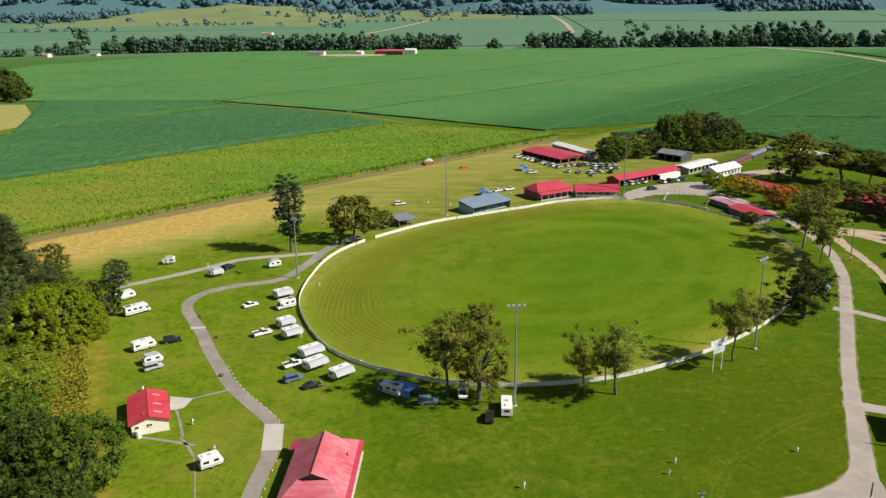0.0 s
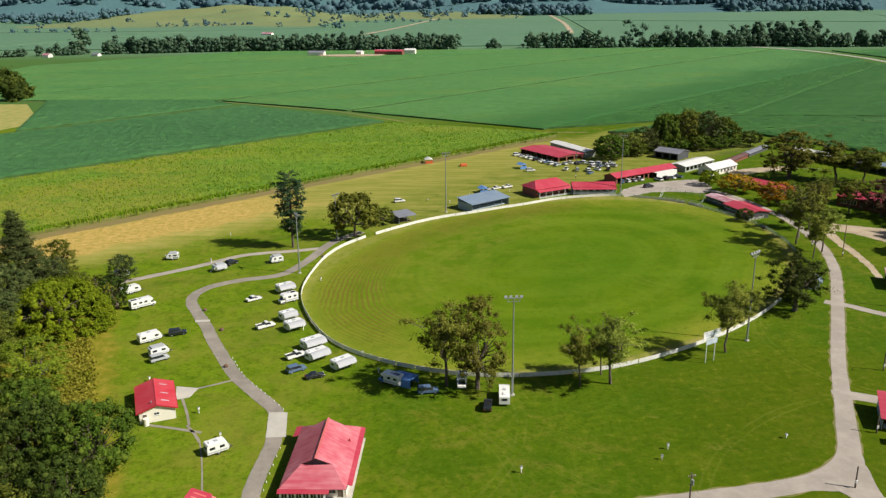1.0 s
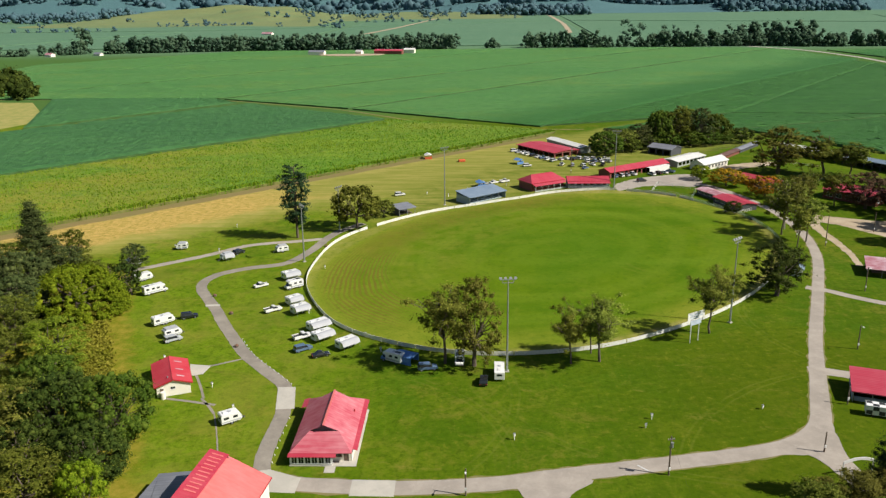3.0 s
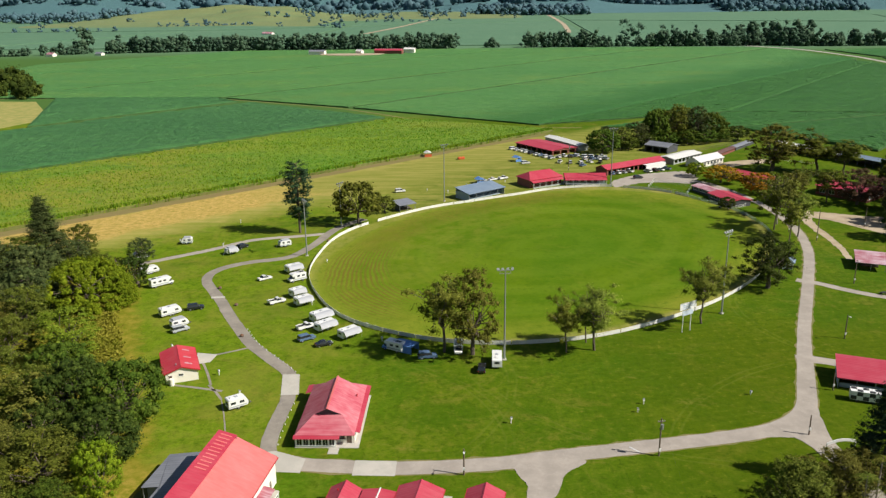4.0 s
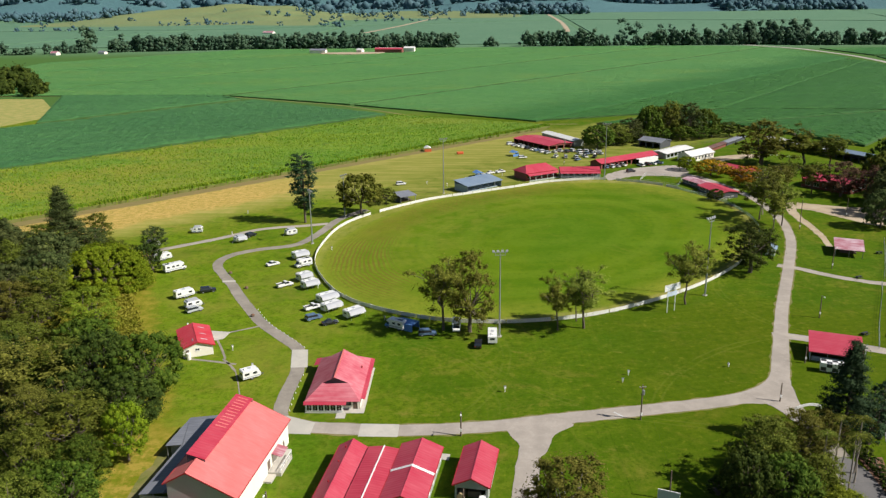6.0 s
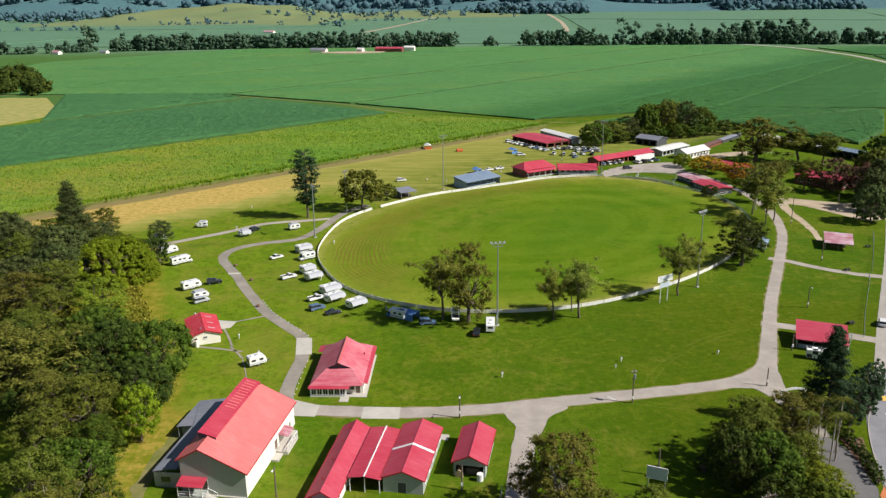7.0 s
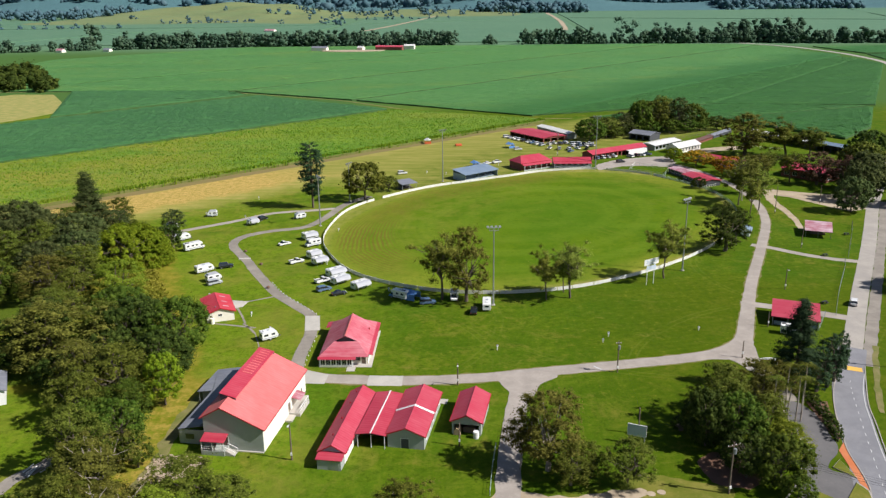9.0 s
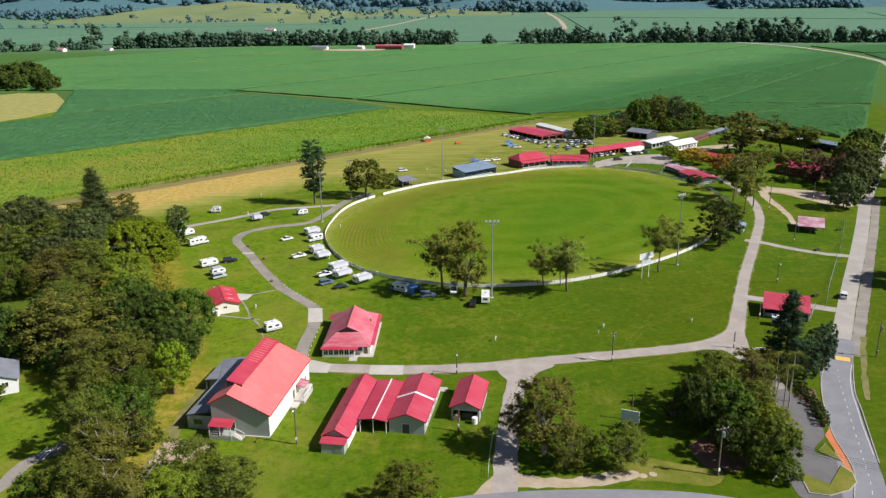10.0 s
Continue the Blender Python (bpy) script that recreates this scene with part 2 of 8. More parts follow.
def oval_material():
    k = Nodes("oval_turf")
    p = k.world_pos()
    q = k.mapped(k.mapped(k.mapped(p, loc=(-OVAL_C[0], -OVAL_C[1], 0)), rot=-OVAL_TURN), scale=(1 / OVAL_A, 1 / OVAL_B, 0))
    length = k.add("ShaderNodeVectorMath")
    length.operation = "LENGTH"
    k.link(q, length.inputs[0])
    r = k.math("ADD", length.outputs["Value"], k.math("MULTIPLY", k.noise(p, 0.03, 2), 0.03))
    large = k.noise(p, 0.02, 4, 0.6, 0.8)
    mid = k.noise(p, 0.12, 5, 0.65)
    fine = k.noise(p, 1.5, 4, 0.7)
    c = k.mix(k.ramp(large, 0.35, 0.65), (0.070, 0.142, 0.002), (0.108, 0.172, 0.003))
    c = k.mix(k.math("MULTIPLY", k.ramp(mid, 0.42, 0.72), 0.6), c, (0.130, 0.188, 0.008))
    dry = k.noise(k.mapped(p, loc=(19, 41, 0)), 0.035, 6, 0.72, 1.3)
    c = k.mix(k.math("MULTIPLY", k.ramp(dry, 0.54, 0.72), 0.35), c, (0.20, 0.180, 0.03))
    pale = k.noise(k.mapped(p, rot=-OVAL_TURN, scale=(0.008, 0.04, 1)), 1.0, 5, 0.65, 0.7)
    c = k.mix(k.math("MULTIPLY", k.ramp(pale, 0.48, 0.66), 0.45), c, (0.135, 0.215, 0.012))
    # a paler worn ring inside the fence and curved mower lanes at the camp end
    ring = k.math("MULTIPLY", k.ramp(r, 0.76, 0.96), k.ramp(dry, 0.3, 0.65, 0.35, 0.85))
    c = k.mix(ring, c, (0.255, 0.245, 0.03))
    worn_edge = k.math("MULTIPLY", k.ramp(r, 0.945, 0.985), k.ramp(k.noise(p, 0.2, 4, 0.7), 0.3, 0.65, 0.25, 0.85))
    c = k.mix(worn_edge, c, (0.34, 0.29, 0.10))
    end = k.ramp(k.split(k.mapped(p, rot=25))[0], -84, -112)
    rwob = k.math("ADD", r, k.math("MULTIPLY", k.noise(p, 0.022, 3, 0.5), 0.10))
    lanes = k.math("ADD", k.math("SINE", k.math("MULTIPLY", rwob, 390.0)), k.math("MULTIPLY", k.math("SUBTRACT", k.noise(p, 0.10, 4, 0.6), 0.5), 1.6))
    lane = k.math("MULTIPLY", k.ramp(lanes, -0.4, 0.5), k.math("MULTIPLY", k.ramp(r, 0.66, 0.76), k.ramp(r, 0.96, 0.90)))
    lane = k.math("MULTIPLY", lane, k.math("MULTIPLY", k.math("MULTIPLY", end, k.ramp(k.noise(p, 0.035, 3), 0.34, 0.54, 0.6, 1.0)), k.ramp(mid, 0.3, 0.6, 0.7, 1.0)))
    scuff = k.math("MULTIPLY", k.ramp(k.noise(k.mapped(p, loc=(3, 88, 0)), 0.075, 6, 0.75, 0.7), 0.53, 0.68), k.ramp(k.noise(p, 0.5, 4, 0.75), 0.36, 0.6))
    c = k.mix(k.math("MULTIPLY", scuff, 0.28), c, (0.20, 0.165, 0.025))
    blot = k.ramp(k.noise(k.mapped(p, loc=(61, 5, 0)), 0.14, 6, 0.8, 0.5), 0.55, 0.40)
    c = k.mix(k.math("MULTIPLY", blot, 0.35), c, (0.055, 0.115, 0.002))
    c = k.mix(k.math("MULTIPLY", end, k.math("MULTIPLY", k.ramp(mid, 0.35, 0.7), 0.45)), c, (0.215, 0.205, 0.03))
    c = k.mix(k.math("MULTIPLY", k.ramp(k.split(p)[0], 30, -45), 0.4), c, (0.150, 0.205, 0.010))
    wide = k.math("SINE", k.math("MULTIPLY", rwob, 34.0))
    c = k.mix(k.math("MULTIPLY", k.ramp(wide, -0.5, 0.9), 0.30), c, (0.150, 0.215, 0.014))
    thin = k.math("SINE", k.math("MULTIPLY", rwob, 150.0))
    c = k.mix(k.math("MULTIPLY", k.ramp(thin, -0.2, 0.9), k.ramp(k.noise(p, 0.03, 3), 0.4, 0.65, 0.0, 0.16)), c, (0.05, 0.120, 0.006))
    core = k.math("MULTIPLY", k.ramp(r, 0.62, 0.2), k.ramp(k.split(p)[0], -10, 45))
    c = k.mix(k.math("MULTIPLY", core, 0.5), c, (0.066, 0.148, 0.004))
    patch = k.ramp(k.noise(k.mapped(p, loc=(31, 7, 0)), 0.045, 4, 0.6, 0.5), 0.62, 0.74)
    c = k.mix(k.math("MULTIPLY", patch, 0.4), c, (0.21, 0.21, 0.03))
    tuft = k.noise(p, 0.5, 5, 0.75, 0.3)
    c = k.mix(k.math("MULTIPLY", k.ramp(tuft, 0.48, 0.34), 0.40), c, (0.045, 0.095, 0.001))
    c = k.mix(k.math("MULTIPLY", k.ramp(tuft, 0.56, 0.72), 0.30), c, (0.190, 0.205, 0.014))
    c = k.mix(k.math("MULTIPLY", lane, 0.62), c, (0.150, 0.082, 0.020))
    c = k.mix(k.math("MULTIPLY", k.ramp(fine, 0.35, 0.8), 0.28), c, (0.05, 0.11, 0.005))
    k.bump(fine, 0.35, 0.08)
    return k.done(c, 0.9, 0.0, 0.05)


def crop_material(name, a, b, tip, row_turn=45.0, row=0.55, bump=0.8, sun_patch=0.0, deep=None):
    k = Nodes(name)
    p = k.world_pos()
    big = k.ramp(k.noise(k.mapped(p, rot=-row_turn, scale=(0.3, 1, 1)), 0.012, 5, 0.65, 0.2), 0.35, 0.65)
    c = k.mix(big, a, b)
    furrow = k.math("SINE", k.math("MULTIPLY", k.split(k.mapped(p, rot=-row_turn))[1], 0.42))
    c = k.mix(k.math("MULTIPLY", k.ramp(furrow, 0.0, 0.9), k.ramp(k.noise(p, 0.008, 3), 0.35, 0.65, 0.05, 0.30)), c, tuple(0.66 * v for v in a))
    rows = k.noise(k.mapped(p, rot=-row_turn, scale=(0.05, row, 1)), 1.0, 5, 0.7)
    c = k.mix(k.math("MULTIPLY", k.ramp(rows, 0.42, 0.66), 0.6), c, tip)
    mid = k.noise(p, 0.16, 5, 0.8)
    c = k.mix(k.math("MULTIPLY", k.ramp(mid, 0.56, 0.40), 0.5), c, tuple(0.62 * v for v in a))
    band = k.noise(k.mapped(p, rot=-row_turn, scale=(0.004, 0.075, 1)), 1.0, 6, 0.78)
    c = k.mix(k.math("MULTIPLY", k.ramp(band, 0.46, 0.30), 0.55), c, tuple(0.6 * v for v in a))
    c = k.mix(k.math("MULTIPLY", k.ramp(band, 0.54, 0.70), 0.45), c, tuple(1.12 * v for v in tip))
    if sun_patch:
        yellow = k.ramp(k.noise(k.mapped(p, loc=(140, 60, 0), rot=-row_turn, scale=(0.006, 0.02, 1)), 1.0, 6, 0.75), 0.50, 0.66)
        c = k.mix(k.math("MULTIPLY", yellow, sun_patch), c, (0.205, 0.235, 0.026))
        west = k.math("MULTIPLY", k.ramp(k.split(p)[0], -70, -190), k.ramp(k.noise(p, 0.02, 5, 0.7), 0.36, 0.60))
        c = k.mix(k.math("MULTIPLY", west, 0.8 if sun_patch > 0.5 else 0.0), c, (0.240, 0.228, 0.024))
    if deep:
        q = k.split(p)
        s = k.math("ADD", k.math("MULTIPLY", q[0], 0.759), k.math("MULTIPLY", q[1], -0.651))
        s = k.math("ADD", s, k.math("MULTIPLY", k.math("SUBTRACT", k.noise(p, 0.012, 5, 0.7), 0.5), 90.0))
        c = k.mix(k.math("MULTIPLY", k.ramp(s, -390, -312), 0.85), c, deep)
    fine = k.noise(p, 0.9, 4, 0.75)
    c = k.mix(k.math("MULTIPLY", k.ramp(fine, 0.5, 0.3), 0.45), c, tuple(0.5 * v for v in a))
    k.bump(k.math("ADD", fine, k.math("MULTIPLY", rows, 1.5)), bump, 0.7)
    return k.done(c, 0.7, 0.0, 0.25)


def road_material(name, a, b, dust, crack=0.5):
    k = Nodes(name)
    p = k.world_pos()
    big = k.ramp(k.noise(p, 0.16, 5, 0.65), 0.35, 0.68)
    fine = k.noise(p, 3.5, 4, 0.7)
    c = k.mix(big, a, b)
    c = k.mix(k.math("MULTIPLY", k.ramp(k.noise(p, 0.55, 5, 0.7, 1.0), 0.5, 0.75), crack), c, dust)
    c = k.mix(k.math("MULTIPLY", k.ramp(fine, 0.4, 0.8), 0.25), c, tuple(0.7 * v for v in a))
    k.bump(fine, 0.3, 0.02)
    return k.done(c, 0.9, 0.0, 0.2)


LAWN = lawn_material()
TURF = oval_material()
CANE = crop_material("young_cane", (0.085, 0.205, 0.010), (0.145, 0.240, 0.012), (0.200, 0.268, 0.018), CANE_DIR, 0.9, 0.5, 0.75)
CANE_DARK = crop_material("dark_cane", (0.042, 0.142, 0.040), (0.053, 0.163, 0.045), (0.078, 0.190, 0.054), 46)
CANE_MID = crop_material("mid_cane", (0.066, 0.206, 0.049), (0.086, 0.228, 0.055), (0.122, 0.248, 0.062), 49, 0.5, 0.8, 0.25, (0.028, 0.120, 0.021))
CANE_DEEP = crop_material("deep_cane", (0.026, 0.112, 0.016), (0.035, 0.134, 0.020), (0.054, 0.150, 0.025), 49)
# aerial haze is put into the far field green as extra blue
FAR_GREEN_HAZE = crop_material("far_field", (0.096, 0.208, 0.116), (0.122, 0.228, 0.128), (0.150, 0.250, 0.142), 60, 0.05, 0.2)
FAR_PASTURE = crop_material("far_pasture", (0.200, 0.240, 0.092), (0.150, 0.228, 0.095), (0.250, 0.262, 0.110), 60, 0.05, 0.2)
# bluer than forest green: distance haze painted into the hill colour
HILL_WOOD_HAZE = crop_material("wooded_hill", (0.078, 0.167, 0.181), (0.087, 0.184, 0.192), (0.100, 0.201, 0.203), 0, 0.05, 1.0)
ROAD_GREY = road_material("camp_road_seal", (0.226, 0.202, 0.170), (0.300, 0.270, 0.226), (0.360, 0.325, 0.270))
ROAD_PALE = road_material("pale_gravel_road", (0.310, 0.275, 0.236), (0.390, 0.346, 0.298), (0.455, 0.405, 0.350))
CONCRETE = road_material("concrete_slab", (0.42, 0.40, 0.35), (0.50, 0.47, 0.41), (0.36, 0.34, 0.29))
BITUMEN = road_material("bitumen", (0.125, 0.121, 0.120), (0.155, 0.149, 0.146), (0.202, 0.191, 0.181))
STREET = road_material("pale_bitumen", (0.200, 0.200, 0.212), (0.240, 0.240, 0.252), (0.285, 0.280, 0.275))
ROAD_CONC = road_material("road_concrete", (0.330, 0.305, 0.270), (0.400, 0.365, 0.315), (0.270, 0.250, 0.220))
BARE = road_material("bare_earth", (0.30, 0.22, 0.12), (0.38, 0.30, 0.18), (0.20, 0.19, 0.07))
SAND = road_material("pale_sand", (0.360, 0.285, 0.195), (0.450, 0.370, 0.265), (0.270, 0.235, 0.130))
BRICKPAVE = road_material("orange_paving", (0.50, 0.16, 0.06), (0.56, 0.22, 0.10), (0.42, 0.20, 0.11))
LINE_WHITE = worn("road_paint_white", (0.576, 0.576, 0.560), (0.360, 0.352, 0.336), 0.7)
LINE_YELLOW = worn("road_paint_yellow", (0.80, 0.46, 0.06), (0.55, 0.36, 0.10), 0.7)

ROOF_RED = roof_sheet("red_roof", (0.400, 0.038, 0.066), (0.470, 0.090, 0.118), sheen=0.3)
ROOF_PINK = roof_sheet("sun_faded_red_roof", (0.600, 0.140, 0.130), (0.660, 0.200, 0.190))
ROOF_CRIMSON = roof_sheet("crimson_roof", (0.410, 0.028, 0.055), (0.490, 0.075, 0.100), sheen=0.6)
ROOF_ROSE = roof_sheet("rose_red_roof", (0.440, 0.075, 0.105), (0.610, 0.250, 0.275), sheen=0.2)
ROOF_SCARLET = roof_sheet("scarlet_roof", (0.480, 0.028, 0.045), (0.540, 0.080, 0.090))
ROOF_GREY = roof_sheet("grey_roof", (0.17, 0.18, 0.21), (0.26, 0.27, 0.30))
ROOF_BROWN = roof_sheet("brown_roof", (0.12, 0.06, 0.05), (0.18, 0.10, 0.08))
ROOF_BLUE = roof_sheet("blue_grey_roof", (0.16, 0.22, 0.30), (0.24, 0.30, 0.37))
ROOF_WHITE = roof_sheet("white_roof", (0.62, 0.62, 0.59), (0.72, 0.71, 0.68))
ROOF_STRIPE = roof_sheet("patchy_red_roof", (0.32, 0.075, 0.10), (0.72, 0.62, 0.66))
TRIM_RED = worn("red_trim", (0.42, 0.02, 0.025), (0.30, 0.02, 0.025), 0.5)
WALL_CREAM = worn("cream_wall", (0.820, 0.780, 0.670), (0.720, 0.670, 0.550), 0.8)
WALL_WHITE = worn("white_wall", (0.800, 0.780, 0.720), (0.660, 0.640, 0.580), 0.8)
WALL_GREY = worn("grey_green_wall", (0.360, 0.390, 0.350), (0.280, 0.310, 0.280), 0.7)
WALL_DARK = worn("dark_wall", (0.055, 0.06, 0.07), (0.09, 0.09, 0.095), 0.7)
WALL_BRICK = worn("red_brown_wall", (0.22, 0.07, 0.05), (0.16, 0.055, 0.04), 0.8)
WALL_BLUE = worn("blue_grey_wall", (0.33, 0.41, 0.46), (0.26, 0.33, 0.38), 0.7)
GLASS_DARK = worn("window_glass", (0.02, 0.024, 0.028), (0.035, 0.04, 0.045), 0.08, spec=0.8, bump=0)
PAINT_WHITE = worn("white_paint", (0.80, 0.80, 0.78), (0.66, 0.65, 0.60), 0.5)
FENCE_WHITE = worn("fence_white", (0.760, 0.755, 0.710), (0.580, 0.570, 0.510), 0.7)
FENCE_GREEN = worn("mesh_green", (0.28, 0.36, 0.29), (0.36, 0.43, 0.35), 0.7)
STEEL = worn("galvanised_steel", (0.36, 0.38, 0.39), (0.27, 0.28, 0.29), 0.45, 0.5)
TIMBER = worn("weathered_timber", (0.14, 0.10, 0.07), (0.20, 0.16, 0.12), 0.85)
RUBBER = worn("tyre_rubber", (0.02, 0.02, 0.02), (0.035, 0.035, 0.035), 0.8)
BLACK = worn("black_plastic", (0.025, 0.025, 0.028), (0.04, 0.04, 0.04), 0.6)
BARK = worn("grey_bark", (0.132, 0.104, 0.078), (0.072, 0.052, 0.039), 0.9, scale=1.2)
BARK_PALE = worn("pale_gum_bark", (0.36, 0.31, 0.26), (0.20, 0.16, 0.13), 0.85, scale=1.2)
CANVAS_BLUE = worn("blue_canvas", (0.09, 0.22, 0.52), (0.15, 0.30, 0.60), 0.8)
CANVAS_GREY = worn("silver_canvas", (0.40, 0.41, 0.43), (0.30, 0.31, 0.33), 0.6)
ORANGE = worn("orange_cloth", (0.62, 0.12, 0.03), (0.50, 0.10, 0.04), 0.8)
SIGN_BLUE = worn("pale_blue_board", (0.46, 0.54, 0.62), (0.52, 0.58, 0.66), 0.5)


def car_paint(name, color):
    k = Nodes(name)
    m = k.done(k.mix(k.math("MULTIPLY", k.ramp(k.noise(k.pos, 2.0), 0.4, 0.7), 0.25), color, tuple(0.8 * v + 0.02 for v in color)), 0.25, 0.0, 0.6)
    k.bsdf.inputs["Coat Weight"].default_value = 0.6
    return m


CAR_WHITE = car_paint("white_car_paint", (0.78, 0.78, 0.76))
CAR_SILVER = car_paint("silver_car_paint", (0.42, 0.44, 0.46))
CAR_BLACK = car_paint("black_car_paint", (0.015, 0.016, 0.02))
CAR_BLUE = car_paint("blue_car_paint", (0.10, 0.16, 0.26))
VAN_WHITE = car_paint("caravan_white", (0.80, 0.80, 0.77))

# crop sides darker than the tops: shade of the gaps put into the colour
CANE_SIDE_SHADE = worn("shaded_cane_stalks", (0.040, 0.098, 0.022), (0.052, 0.115, 0.027), 0.9, scale=0.3)
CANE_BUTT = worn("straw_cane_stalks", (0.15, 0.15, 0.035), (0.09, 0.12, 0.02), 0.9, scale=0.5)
SHOULDER = road_material("worn_grass_shoulder", (0.150, 0.155, 0.040), (0.230, 0.195, 0.085), (0.085, 0.125, 0.010), 0.9)
ROUGH = road_material("rough_grass", (0.120, 0.140, 0.012), (0.195, 0.180, 0.030), (0.26, 0.22, 0.06))
PADDOCK = road_material("tan_paddock", (0.240, 0.255, 0.065), (0.37, 0.315, 0.105), (0.20, 0.24, 0.05))
LEAF_OLIVE = leafy("olive_leaves", (0.062, 0.082, 0.010), (0.110, 0.132, 0.016), (0.215, 0.232, 0.036))
LEAF_GREEN = leafy("green_leaves", (0.042, 0.075, 0.008), (0.075, 0.118, 0.012), (0.150, 0.195, 0.024))
LEAF_BRIGHT = leafy("bright_leaves", (0.098, 0.165, 0.007), (0.168, 0.245, 0.010), (0.290, 0.360, 0.020))
LEAF_DARK = leafy("dark_leaves", (0.028, 0.048, 0.008), (0.050, 0.078, 0.012), (0.105, 0.140, 0.023))
LEAF_RUST = leafy("rusty_leaves", (0.080, 0.083, 0.013), (0.132, 0.130, 0.021), (0.222, 0.212, 0.040))
LEAF_YELLOW = leafy("orange_flowers", (0.120, 0.115, 0.010), (0.300, 0.160, 0.010), (0.520, 0.230, 0.012))
LEAF_PINE = leafy("pine_needles", (0.022, 0.048, 0.022), (0.038, 0.070, 0.030), (0.075, 0.115, 0.045))
LEAF_GUM = leafy("gum_leaves", (0.125, 0.155, 0.022), (0.200, 0.230, 0.032), (0.340, 0.365, 0.058))
LEAF_GREY = leafy("grey_green_leaves", (0.040, 0.060, 0.018), (0.074, 0.098, 0.028), (0.150, 0.176, 0.052))
LEAF_FRESH = leafy("fresh_leaves", (0.095, 0.132, 0.009), (0.160, 0.205, 0.014), (0.285, 0.320, 0.032))
LEAF_MAROON = leafy("maroon_leaves", (0.075, 0.055, 0.028), (0.115, 0.058, 0.040), (0.160, 0.085, 0.058))
# leaves of the tree belt, lightened and blued to paint in haze
LEAF_FAR_HAZE = leafy("hazy_far_leaves", (0.058, 0.112, 0.072), (0.082, 0.144, 0.086), (0.115, 0.182, 0.105), 0.02)
# hill and paddock trees hold their distance haze as blue in the leaf colour
LEAF_HILL_HAZE = leafy("hazy_hill_leaves", (0.074, 0.142, 0.172), (0.092, 0.168, 0.196), (0.122, 0.200, 0.224), 0.01)
GRASS_TALL = leafy("tall_grass_blades", (0.150, 0.158, 0.012), (0.230, 0.205, 0.024), (0.300, 0.255, 0.042), 0.08)
CANE_LEAF = leafy("cane_leaves", (0.095, 0.212, 0.010), (0.185, 0.250, 0.013), (0.265, 0.295, 0.024), 0.018)
FLOWER_RED = worn("red_earth_mulch", (0.170, 0.085, 0.050), (0.120, 0.070, 0.040), 0.9)


# ---- mesh helpers ----
def obj(name, bm, material, parent=None, label=""):
    me = bpy.data.meshes.new(name)
    bm.to_mesh(me)
    bm.free()
    me.materials.append(material)
    ob = new(name, me)
    if parent is not None:
        ob.parent = parent
    return tagged(ob, label)


def part(name, bm, material, parent, label=""):
    """Links a bmesh as one mesh object under a thing or a part."""
    return obj(name, bm, material, parent, label)


def same_part(name, mesh, parent, m, label=""):
    """Another object on a mesh that is already there."""
    ob = new(name, mesh)
    ob.parent = parent
    ob.matrix_basis = m
    return tagged(ob, label)


def raw(name, verts, faces, material, parent=None):
    me = bpy.data.meshes.new(name)
    me.from_pydata(verts, [], faces)
    me.materials.append(material)
    ob = new(name, me)
    if parent is not None:
        ob.parent = parent
    return ob


def empty(name, x, y, turn=0.0, z=0.0, scale=1.0):
    ob = new(name)
    ob.empty_display_size = 0.2
    ob.matrix_basis = pose(x, y, z, 0, 0, turn) @ Matrix.Scale(scale, 4)
    return ob


def box(bm, x0, x1, y0, y1, z0, z1, m=None):
    vs = [bm.verts.new((x, y, z)) for z in (z0, z1) for x, y in ((x0, y0), (x1, y0), (x1, y1), (x0, y1))]
    if m is not None:
        for v in vs:
            v.co = m @ v.co
    for f in ((3, 2, 1, 0), (4, 5, 6, 7), (0, 1, 5, 4), (1, 2, 6, 5), (2, 3, 7, 6), (3, 0, 4, 7)):
        bm.faces.new([vs[i] for i in f])
    return bm


def boxes(*dims):
    bm = bmesh.new()
    for d in dims:
        box(bm, *d)
    return bm


def tube(bm, p, q, r0, r1, n=6, cap=True):
    p, q = Vector(p), Vector(q)
    turn = (q - p).to_track_quat("Z", "Y")
    rings = []
    for c, r in ((p, r0), (q, r1)):
        rings.append([bm.verts.new(c + turn @ Vector((r * math.cos(a), r * math.sin(a), 0))) for a in (2 * math.pi * i / n for i in range(n))])
    for i in range(n):
        bm.faces.new((rings[0][i], rings[0][(i + 1) % n], rings[1][(i + 1) % n], rings[1][i]))
    if cap:
        bm.faces.new(rings[1])
        bm.faces.new(rings[0][::-1])
    return bm


def tubes(*dims, n=6):
    bm = bmesh.new()
    for d in dims:
        tube(bm, *d, n=n)
    return bm


def slab(bm, corners, thick):
    """A sheet of given thickness whose upper side has these corners."""
    up = [bm.verts.new(c) for c in corners]
    dn = [bm.verts.new((c[0], c[1], c[2] - thick)) for c in corners]
    bm.faces.new(up)
    bm.faces.new(dn[::-1])
    n = len(up)
    for i in range(n):
        bm.faces.new((up[(i + 1) % n], up[i], dn[i], dn[(i + 1) % n]))
    return bm


def extrude(bm, profile, y0, y1):
    """A closed profile in x and z, drawn out along y."""
    a = [bm.verts.new((x, y0, z)) for x, z in profile]
    b = [bm.verts.new((x, y1, z)) for x, z in profile]
    n = len(profile)
    bm.faces.new(a)
    bm.faces.new(b[::-1])
    for i in range(n):
        bm.faces.new((a[i], b[i], b[(i + 1) % n], a[(i + 1) % n]))
    bmesh.ops.recalc_face_normals(bm, faces=bm.faces)
    return bm


